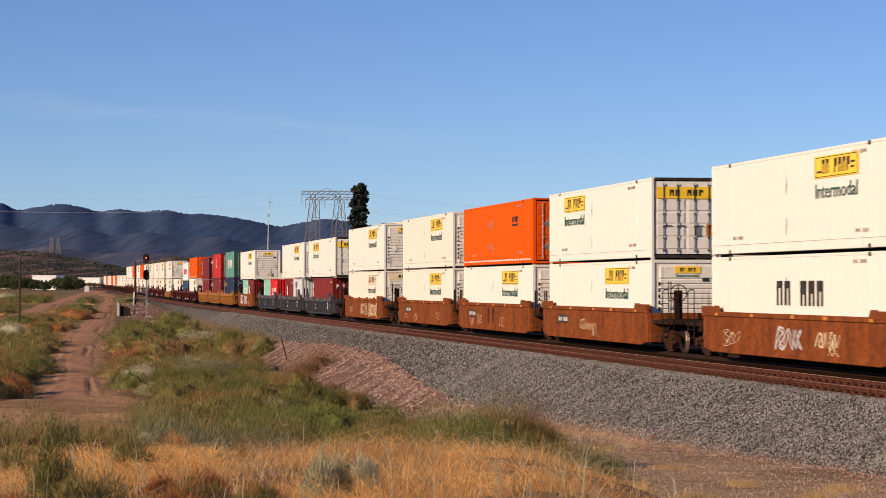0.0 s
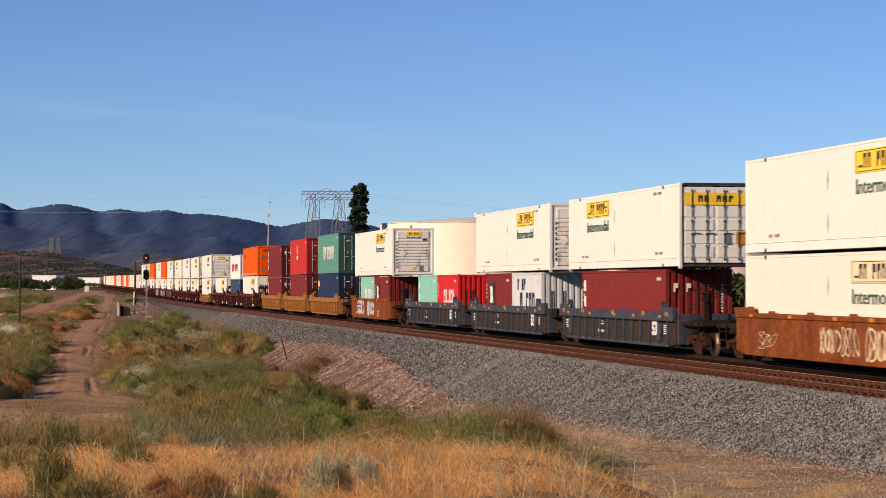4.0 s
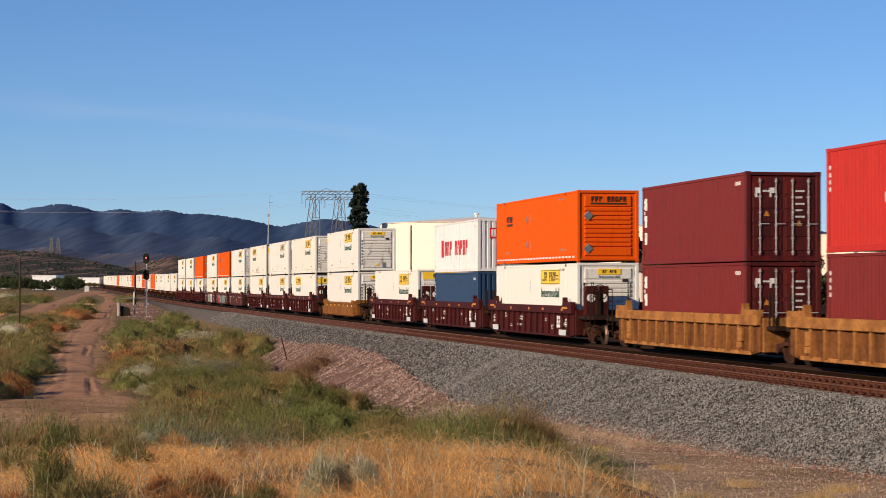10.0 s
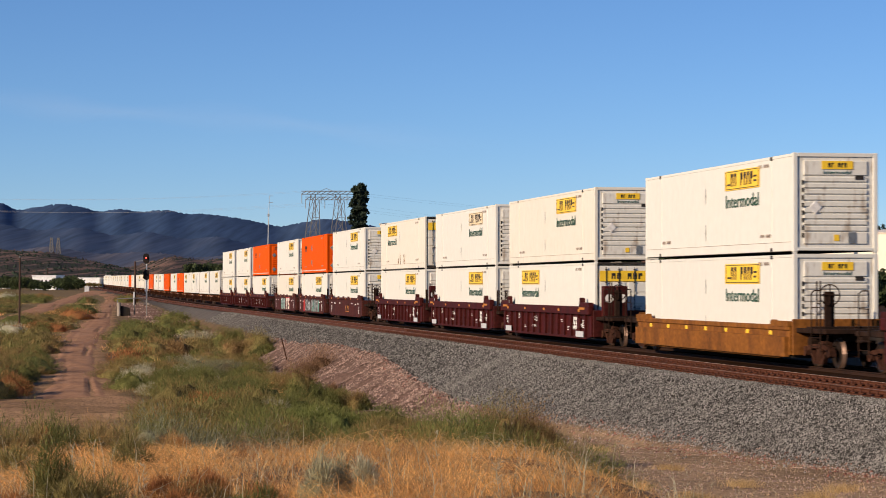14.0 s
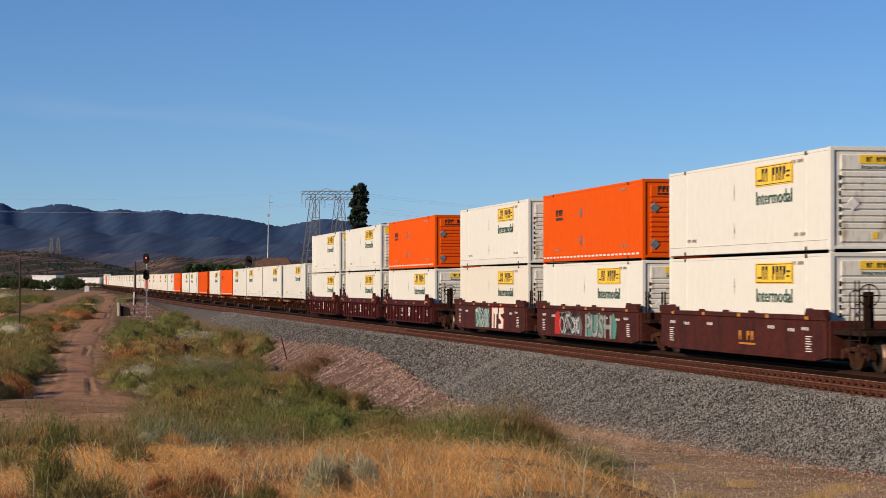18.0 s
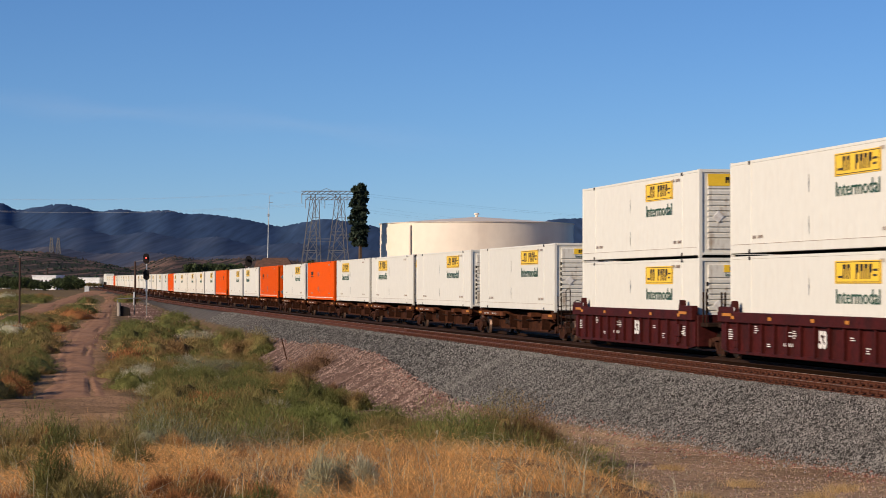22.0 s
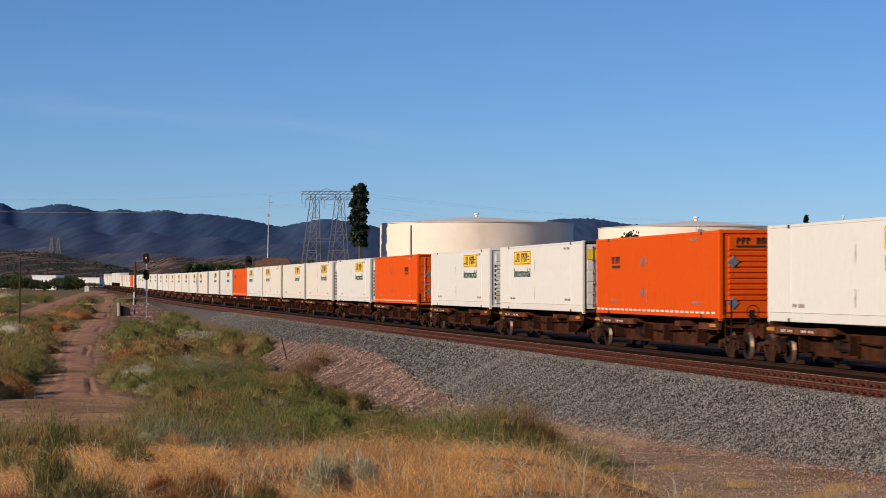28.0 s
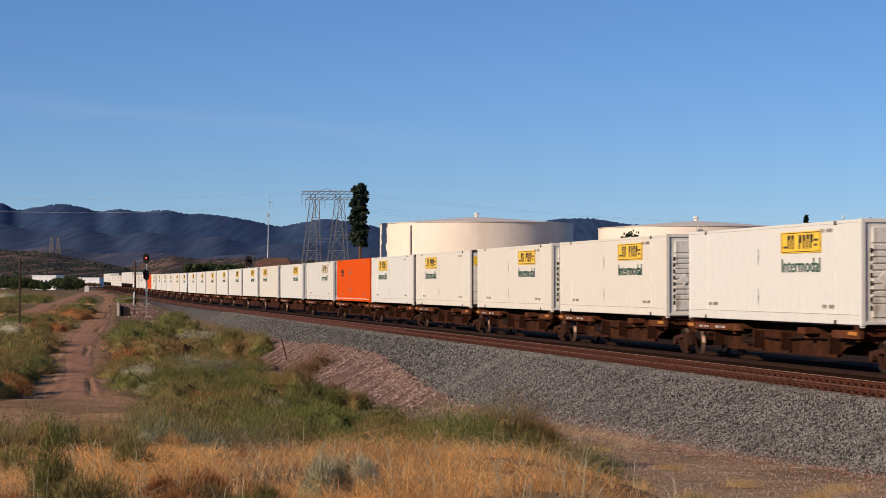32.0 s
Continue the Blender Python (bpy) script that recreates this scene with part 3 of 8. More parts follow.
PLATE_GEO = Geo().box(-0.09, -0.16, -0.174, 0.09, 0.16, -0.152).box(-0.05, -0.12, -0.152, -0.02, -0.08, -0.12).box(0.02, 0.08, -0.152, 0.05, 0.12, -0.12)
PLATE_MESH = PLATE_GEO.mesh("tie_plate")
PLATE_MESH.materials.append(RAIL)


def place_on(offset, y, dz=0.0):
    dx = float(line_x(y + 1, offset) - line_x(y - 1, offset)) / 2
    return pose(float(line_x(y, offset)), y, float(rise(y)) + dz, 0, 0, math.degrees(math.atan2(-1, -dx)))


track_bed = thing("railway_ties", "weathered dark timber ties under the near track", "railway ties", kind="structure")
for k in range(150):
    m = place_on(NEAR_TRACK, 46 + k * 0.5, NEAR_Z)
    part("tie", TIE_MESH, TIE, track_bed, at=m)
for k in range(150):
    m = place_on(NEAR_TRACK, 46 + k * 0.5, NEAR_Z)
    for s in (-1, 1):
        part("tie_plate", PLATE_MESH, RAIL, track_bed, at=m @ Matrix.Translation((0, s * GAUGE / 2, 0.075)))
rest = Geo()
for track, ys in ((NEAR_TRACK, list(np.arange(30, 46, 0.5)) + list(np.arange(121, 420, 0.55))), (TRAIN_TRACK, np.arange(40, 420, 0.55))):
    for y in ys:
        m = place_on(track, float(y), NEAR_Z if track == NEAR_TRACK else RAIL_Z)
        g = Geo().box(-0.11, -1.3, -0.34, 0.11, 1.3, -0.172)
        rest.add([m @ Vector(p) for p in g.v], g.f)
part("tie_run", rest, TIE, track_bed)
track_bed.children[-1]["kind"] = "stuff"


def stones(name, n, material, label, u0, u1, y0, y1, size, seed, keep=None):
    """Loose angular stones on the slope, joined."""
    rng = np.random.default_rng(seed)
    y = y0 + (y1 - y0) * rng.random(n) ** 1.5
    u = u0 + (u1 - u0) * rng.random(n)
    x = line_x(y, NEAR_TRACK) - u * HYP
    if keep is not None:
        ok = keep(x, y, u, rng.random(n))
        x, y, u = x[ok], y[ok], u[ok]
    n = len(x)
    z = ground_z(x, y)
    r = size * (0.6 + 0.8 * rng.random(n))
    shape = np.array([(0.9, 0.1, 0), (0.05, 0.85, 0), (-0.9, -0.1, 0), (0, -0.85, 0), (0.1, 0.05, 0.95)])
    v = shape[None] * (0.7 + 0.6 * rng.random((n, 5, 1))) + 0.4 * (rng.random((n, 5, 3)) - 0.5)
    a = rng.random(n) * math.tau
    c, s = np.cos(a)[:, None], np.sin(a)[:, None]
    vx = v[..., 0] * c - v[..., 1] * s
    vy = v[..., 0] * s + v[..., 1] * c
    P = np.stack([x[:, None] + vx * r[:, None], y[:, None] + vy * r[:, None], z[:, None] + (v[..., 2] * 0.95 - 0.05) * r[:, None]], -1)
    f = np.array([(0, 1, 4), (1, 2, 4), (2, 3, 4), (3, 0, 4)])
    F = (np.arange(n)[:, None, None] * 5 + f[None]).reshape(-1, 3)
    me = bpy.data.meshes.new(name)
    me.from_pydata(P.reshape(-1, 3).tolist(), [], F.tolist())
    me.materials.append(material)
    return tagged(new(name, me), label, "gravel", kind="stuff")


# ---- containers ----
def sheet_corrugated(length, height, pitch, depth):
    """Side wall along x, in the plane y = 0, ribs proud towards -y."""
    pts, n = [], int(length / pitch)
    for i in range(n):
        x = -length / 2 + i * length / n
        w = length / n
        pts += [(x, depth), (x + 0.22 * w, depth), (x + 0.34 * w, 0), (x + 0.84 * w, 0)]
    pts.append((length / 2, depth))
    return Geo().sheet([[(x, y, 0) for x, y in pts], [(x, y, height) for x, y in pts]])


def wall_smooth(length, height):
    """Plate wall folded into shallow battens at the panel seams, with two proud posts at the lifting points."""
    pts, n = [(-length / 2, 0.0)], 27
    marks = [(-length / 2 + i * length / n, 0.05, 0.0025) for i in range(1, n)]
    posts = [(-length / 2 + 1.95, 0.07, 0.014), (length / 2 - 1.95, 0.07, 0.014)]
    marks = sorted([m for m in marks if all(abs(m[0] - p[0]) > 0.2 for p in posts)] + posts)
    for x, w, d in marks:
        pts += [(x - w - 0.006, 0.0), (x - w, -d), (x + w, -d), (x + w + 0.006, 0.0)]
    pts.append((length / 2, 0.0))
    return Geo().sheet([[(x, y, 0) for x, y in pts], [(x, y, height) for x, y in pts]])


def nose_end(w, h):
    """Front end pressed into horizontal ribs, one folded plate, in the plane x = 0 facing +x."""
    a, b = w / 2, w / 2 - 0.2
    prof = [(-0.03, 0.0), (-0.03, 0.13), (0.012, 0.15), (0.012, 0.46)]
    step = (h - 1.08) / 9
    for i in range(9):
        z = 0.5 + i * step
        prof += [(-0.035, z - 0.03), (-0.035, z + 0.005), (0.012, z + 0.03), (0.012, z + step - 0.045)]
    prof += [(-0.03, h - 0.6), (-0.03, h - 0.57), (0.012, h - 0.54), (0.012, h - 0.15), (-0.03, h - 0.12), (-0.03, h)]
    rows = [[(-0.03, -a, z), (-0.03, -b - 0.02, z), (x, -b, z), (x, b, z), (-0.03, b + 0.02, z), (-0.03, a, z)] for x, z in prof]
    return Geo().sheet(rows)


def door_leaf(w, h):
    g = Geo().box(-0.03, 0, 0, 0.0, w, h, 0.008)
    for i in range(5):
        z = 0.15 + i * (h - 0.3) / 5
        g.box(0.0, 0.06, z + 0.04, 0.022, w - 0.06, z + (h - 0.3) / 5 - 0.04, 0.01)
    return g


def lock_rod(h):
    g = Geo().tube((0.055, 0, 0.03), (0.055, 0, h - 0.03), 0.015, 6)
    for z in (0.12, 0.55, 0.95, h * 0.55, h * 0.75, h - 0.12):
        g.box(0.02, -0.032, z - 0.022, 0.072, 0.032, z + 0.022)
    g.box(0.05, -0.02, 0.98, 0.07, 0.3, 1.005)
    return g


def diamond():
    """A square plate stood on its corner, facing +x."""
    r, q = 0.21, 0.18
    return Geo().add([(0, 0, -r), (0, r, 0), (0, 0, r), (0, -r, 0), (0.014, 0, -q), (0.014, q, 0), (0.014, 0, q), (0.014, -q, 0)], [(4, 5, 6, 7), (0, 1, 5, 4), (1, 2, 6, 5), (2, 3, 7, 6), (3, 0, 4, 7)])


def placard():
    return Geo().box(-1.75, -0.006, -0.31, 1.75, 0.0, 0.31)


def bars(rows):
    g = Geo()
    for x0, z0, x1, z1 in rows:
        g.box(x0, -0.006, z0, x1, 0.0, z1)
    return g


def brand_bars(w, h, n, seed):
    """Unlettered bars the size of a company mark."""
    rng = random.Random(seed)
    out, x = [], -w / 2
    step = w / n
    for i in range(n):
        if i != n // 3:
            k = x + i * step
            out.append((k + step * 0.12, -h / 2, k + step * (0.32 + 0.1 * rng.random()), h / 2))
            out.append((k + step * 0.3, h * (0.25 - 0.4 * rng.random()), k + step * 0.8, h * 0.5))
            if rng.random() < 0.6:
                out.append((k + step * 0.62, -h / 2, k + step * 0.82, h * 0.5))
    return bars(out)


SIDE = -1.295
NEAR = [True]  # whether the unit passes near the camera


def domestic(paint, face="nose", sign="yellow", where=0.28, stain=""):
    """A 53-foot container: origin at the middle of its base, lead end towards +x."""
    L, W, H = 16.15, 2.59, 2.896
    p = PAINT[paint]
    word = {"white": "white", "cream": "cream-coloured", "orange": "orange", "cool_white": "clean white", "grey_white": "grey-white"}[paint]
    end = {"nose": "ribbed front end", "door": "black-barred doors", "band": "wide yellow sign band"}[face]
    label = f"{word} 53-foot freight container with {end}" + (", rust-streaked" if stain else "")
    c = thing("freight_container", label, "container", "train containers")
    part("side_wall", shared("side_wall_53", p, lambda: wall_smooth(L - 0.2, H - 0.2)), p, c, at=pose(0, SIDE + 0.012, 0.1))
    part("side_wall", shared("side_wall_53", p, lambda: wall_smooth(L - 0.2, H - 0.2)), p, c, at=pose(0, -SIDE - 0.012, 0.1, 0, 0, 180))
    part("roof", shared("roof_53", p, lambda: Geo().box(-L / 2 + 0.02, SIDE + 0.03, H - 0.1, L / 2 - 0.02, -SIDE - 0.03, H - 0.03, 0.02)), p, c)
    part("floor", shared("floor_53", BLACK, lambda: Geo().box(-L / 2 + 0.05, SIDE + 0.05, 0.02, L / 2 - 0.05, -SIDE - 0.05, 0.14)), BLACK, c)
    post_paint = p
    for x in (-1, 1):
        for y in (-1, 1):
            pm = post_paint if x > 0 else p
            part("corner_post", shared("corner_post_53", pm, lambda: Geo().box(-0.07, -0.07, 0.0, 0.07, 0.07, H, 0.015).box(-0.05, -0.05, -0.045, 0.05, 0.05, 0.0)), pm, c, at=pose(x * (L / 2 - 0.07), y * (-SIDE - 0.07), 0))
    for y in (-1, 1):
        part("top_rail", shared("top_rail_53", p, lambda: Geo().box(-L / 2 + 0.14, -0.04, H - 0.11, L / 2 - 0.14, 0.04, H - 0.02, 0.012)), p, c, at=pose(0, y * (-SIDE - 0.04), 0))
        part("bottom_rail", shared("bottom_rail_53", p, lambda: Geo().box(-L / 2 + 0.14, -0.055, 0.03, L / 2 - 0.14, 0.05, 0.30, 0.012)), p, c, at=pose(0, y * (-SIDE - 0.05), 0))
    for x in (-6.1, 6.1) if NEAR[0] else ():
        for z in (H - 0.14, 0.03):
            part("lifting_casting", shared("casting", DARK, lambda: Geo().box(-0.09, -0.012, 0, 0.09, 0.05, 0.11, 0.008)), DARK, c, at=pose(x, SIDE - 0.004, z))
    part("rear_end", shared("rear_53", p, lambda: Geo().box(0, SIDE + 0.13, 0.12, 0.04, -SIDE - 0.13, H - 0.1)), p, c, at=pose(-L / 2 + 0.03, 0, 0))
    if face == "door":
        frame_m, rod_m = (p, ROPE) if paint == "orange" else (DARK, DARK)
        for y in (-1.17, 1.17):
            part("door_seal", shared("door_seal", frame_m, lambda: Geo().box(-0.01, -0.022, 0.05, 0.012, 0.022, H - 0.05)), frame_m, c, "rubber door seal", at=pose(L / 2, y, 0))
        part("door_header", shared("door_header", frame_m, lambda: Geo().box(-0.06, SIDE + 0.14, H - 0.09, 0.0, -SIDE - 0.14, H - 0.01, 0.01)), frame_m, c, at=pose(L / 2, 0, 0))
        part("door_sill", shared("door_sill", frame_m, lambda: Geo().box(-0.06, SIDE + 0.14, 0.0, 0.0, -SIDE - 0.14, 0.10, 0.01)), frame_m, c, at=pose(L / 2, 0, 0))
        for s in (0, 1):
            d = part("door", shared("door_53", p, lambda: door_leaf(1.14, H - 0.3)), p, c, at=pose(L / 2 - 0.01, -1.145 if s == 0 else 0.005, 0.15))
            for y in (0.3, 0.82):
                part("lock_rod", shared("lock_rod", rod_m, lambda: lock_rod(H - 0.34)), rod_m, d, at=pose(0.0, y, 0.02))
        if sign:
            part("sign_band", shared("sign_band", YELLOW, lambda: Geo().box(0, -1.1, -0.21, 0.012, 1.1, 0.21)), YELLOW, c, "yellow sign band", at=pose(L / 2 + 0.015, 0, H - 0.55))
            part("brand_mark", shared("band_mark", DARK, lambda: brand_bars(1.3, 0.22, 6, 3)), DARK, c, at=pose(L / 2 + 0.032, 0, H - 0.55, 0, 0, 90))
        if paint == "orange":
            for z in (0.75, 1.75):
                part("diamond_plate", shared("diamond", PLATE, diamond), PLATE, c, "grey diamond placard", at=pose(L / 2 + 0.03, -0.57, z))
            part("brand_mark", shared("door_mark", DARK, lambda: brand_bars(0.8, 0.22, 6, 5)), DARK, c, at=pose(L / 2 + 0.034, 0.35, H - 0.7, 0, 0, 90))
        part("data_plate", shared("data_plate", PLATE, lambda: Geo().box(0, -0.12, -0.16, 0.01, 0.12, 0.16)), PLATE, c, at=pose(L / 2 + 0.024, 0.42, 0.95))
        if sign:
            part("notice", shared("notice", AMBER, lambda: Geo().box(0, -0.17, -0.22, 0.01, 0.17, 0.22)), AMBER, c, at=pose(L / 2 + 0.024, 0.9, 1.0))
    else:
        nm = p if paint == "orange" else NOSE_GRIME
        part("front_end", shared("nose_53", nm, lambda: nose_end(2.31, H - 0.2)), nm, c, at=pose(L / 2 - 0.012, 0, 0.1))
        part("end_sill", shared("nose_sill", p, lambda: Geo().box(-0.05, -1.16, 0.04, 0.0, 1.16, 0.13, 0.01)), p, c, at=pose(L / 2 - 0.001, 0, 0))
        part("end_header", shared("nose_header", p, lambda: Geo().box(-0.05, -1.16, H - 0.12, 0.0, 1.16, H - 0.005, 0.01)), p, c, at=pose(L / 2 - 0.001, 0, 0))
        if paint == "orange":
            part("brand_mark", shared("nose_mark", DARK, lambda: brand_bars(1.5, 0.22, 9, 5)), DARK, c, at=pose(L / 2 + 0.012, 0.02, H - 0.36, 0, 0, 90))
            part("underline", shared("nose_line", DARK, lambda: bars([(-0.75, -0.03, 0.75, 0.03)])), DARK, c, at=pose(L / 2 + 0.012, 0.02, H - 0.54, 0, 0, 90))
            for z in (0.42, 1.75):
                part("diamond_plate", shared("diamond", PLATE, diamond), PLATE, c, "grey diamond placard", at=pose(L / 2 + 0.012, -0.82, z + 0.1))
        elif face == "band":
            bm = PALE_YELLOW if sign == "pale" else YELLOW
            part("sign_band", shared("nose_band", bm, lambda: Geo().box(0, -0.98, -0.2, 0.012, 1.0, 0.2)), bm, c, "wide yellow sign band", at=pose(L / 2 + 0.006, 0, H - 0.36))
            part("brand_mark", shared("nose_band_mark", DARK, lambda: brand_bars(1.2, 0.2, 6, 6)), DARK, c, at=pose(L / 2 + 0.019, 0.2, H - 0.36, 0, 0, 90))
            part("diamond_plate", shared("diamond", TAPE, diamond), TAPE, c, "white diamond placard", at=pose(L / 2 + 0.004, -0.62, 1.3))
            part("data_plate", shared("data_plate", PLATE, lambda: Geo().box(0, -0.12, -0.16, 0.01, 0.12, 0.16)), PLATE, c, at=pose(L / 2 + 0.008, 0.5, 0.42))
        else:
            part("sign_plate", shared("nose_sign", YELLOW, lambda: Geo().box(0, -0.48, -0.12, 0.012, 0.48, 0.12)), YELLOW, c, "yellow sign plate", at=pose(L / 2 + 0.006, 0.05, H - 0.36))
            part("brand_mark", shared("nose_sign_mark", DARK, lambda: brand_bars(0.6, 0.13, 6, 6)), DARK, c, at=pose(L / 2 + 0.019, 0.05, H - 0.36, 0, 0, 90))
            part("lettering", lettering("lettering", "Intermodal", 0.11, GREEN_INK, 1.3), GREEN_INK, c, at=pose(L / 2 + 0.008, 0.05, H - 0.62, 0, 0, 90))
            if NEAR[0]:
                part("diamond_plate", shared("diamond", TAPE, diamond), TAPE, c, "white diamond placard", at=pose(L / 2 + 0.004, -0.62, 1.3))
                # dark bars for the gaps at the ribs' left ends
                part("vent_grille", shared("vent_grille", DARK, lambda: bars([(-0.035, 0.22 * k, 0.035, 0.22 * k + 0.13) for k in range(8)])), DARK, c, at=pose(L / 2 - 0.008, -1.0, 0.42, 0, 0, 90))["kind"] = "stuff"
                part("vent_plate", shared("vent_plate", DARK, lambda: bars([(-0.13, -0.06, 0.13, 0.06)])), DARK, c, at=pose(L / 2 + 0.014, 0.72, H - 0.72, 0, 0, 90))
            if NEAR[0]:
                part("data_plate", shared("data_plate", PLATE, lambda: Geo().box(0, -0.12, -0.16, 0.01, 0.12, 0.16)), PLATE, c, at=pose(L / 2 + 0.008, 0.5, 0.42))
            if NEAR[0]:
                part("notice", shared("notice_small", YELLOW, lambda: Geo().box(0, -0.08, -0.09, 0.01, 0.08, 0.09)), YELLOW, c, at=pose(L / 2 + 0.008, 0.02, 0.42))
    if sign == "dark":
        part("brand_mark", shared("brand_mark_dark", DARK, lambda: brand_bars(4.2, 0.72, 6, 31)), DARK, c, "large dark company mark in plain bars", at=pose(0.5, SIDE - 0.008, 1.75))
    elif sign and paint != "orange":
        sm = PALE_YELLOW if sign == "pale" else YELLOW
        x = where * L
        part("sign_panel", shared("sign_panel", sm, placard), sm, c, "yellow rectangular sign panel", at=pose(x, SIDE - 0.004, H - 0.56))
        part("sign_border", shared("sign_border", DARK, lambda: bars([(-1.66, 0.26, 1.66, 0.28), (-1.66, -0.28, 1.66, -0.26), (-1.66, -0.26, -1.63, 0.26), (1.63, -0.26, 1.66, 0.26), (-1.5, -0.16, -1.15, -0.1), (1.15, 0.02, 1.5, 0.08), (1.15, -0.12, 1.45, -0.06)])), DARK, c, at=pose(x, SIDE - 0.008, H - 0.56))
        part("brand_mark", shared("brand_mark", DARK, lambda: brand_bars(2.3, 0.40, 7, 4)), DARK, c, at=pose(x, SIDE - 0.010, H - 0.55))
        part("lettering", lettering("lettering", "Intermodal", 0.42, GREEN_INK, 1.32), GREEN_INK, c, "dark green word Intermodal", at=pose(x, SIDE - 0.012, H - 1.42))
    if paint == "orange":
        x = -0.31 * L if face == "nose" else 0.27 * L
        part("brand_mark", shared("orange_mark", DARK, lambda: brand_bars(1.25, 0.26, 9, 8)), DARK, c, at=pose(x, SIDE - 0.008, H - 0.85))
        part("underline", shared("orange_line", DARK, lambda: bars([(-0.62, -0.05, 0.62, 0.05)])), DARK, c, at=pose(x, SIDE - 0.008, H - 1.1))
        for z in (0.85, 1.95):
            part("diamond_plate", shared("diamond", PLATE, diamond), PLATE, c, "grey diamond placard", at=pose(-0.08 * L, SIDE - 0.002, z, 0, 0, -90))
        n = 26
        for_tape = shared("tape_run", TAPE, lambda: bars([(-L / 2 + 0.2 + i * (L - 0.4) / n, -0.035, -L / 2 + 0.2 + (i + 0.62) * (L - 0.4) / n, 0.035) for i in range(n)]))
        part("reflective_tape", for_tape, TAPE, c, "white reflective tape dashes", at=pose(0, SIDE - 0.006, 0.2))
    elif NEAR[0]:
        part("rail_seam", shared("rail_seam", FADED_INK, lambda: bars([(-L / 2 + 0.2, -0.006, L / 2 - 0.2, 0.006)])), FADED_INK, c, at=pose(0, SIDE - 0.006, 0.3))
    if NEAR[0]:
        part("number_mark", shared("number_mark", FADED_INK, lambda: bars([(i * 0.13, 0, i * 0.13 + 0.055, 0.1) for i in (0, 1, 2, 4, 5, 6, 7)])), FADED_INK, c, at=pose(L / 2 - 3.2, SIDE - 0.006, H - 0.32))
        part("number_mark", shared("number_mark", FADED_INK, lambda: Geo()), FADED_INK, c, at=pose(-L / 2 + 2.3, SIDE - 0.006, 0.46))
        part("number_mark", shared("number_mark", FADED_INK, lambda: Geo()), FADED_INK, c, at=pose(L / 2 - 3.0, SIDE - 0.006, 0.46))
        part("seam_latch", shared("seam_latch", GALV, lambda: bars([(-0.012, -0.25, 0.012, 0.25), (-0.03, -0.05, 0.03, 0.05)])), GALV, c, at=pose(-0.04 * L, SIDE - 0.006, H - 0.95))
        part("seam_latch", shared("seam_latch", GALV, lambda: Geo()), GALV, c, at=pose(-0.04 * L, SIDE - 0.006, 0.75))
    if stain:
        rng = random.Random(stain)
        rows = []
        for i in range(9):
            x = rng.uniform(-1.6, 1.6)
            rows.append((x, 0, x + rng.uniform(0.02, 0.05), rng.uniform(0.2, 0.6)))
        part("rust_stain", bars(rows), STEEL["gold"], c, "brown rust streaks", at=pose(-0.02 * L, SIDE - 0.007, 0.3))
        part("rust_stain", bars([(-0.3, 0.2, -0.22, 0.9), (-0.1, 0.1, 0.05, 1.1), (0.1, 0.3, 0.16, 0.8)]), STEEL["rust"], c, "brown rust streaks", at=pose(L / 2 + 0.018, 0.1, 0.4, 0, 0, 90))
    return c


MARK_WORDS = {"wide": "wide white company mark", "badge": "white badge", "red_word": "red company mark", "square": "square emblem", "low_word": "low white mark", "blue_word": "navy company mark", "patch": "yellow notice"}


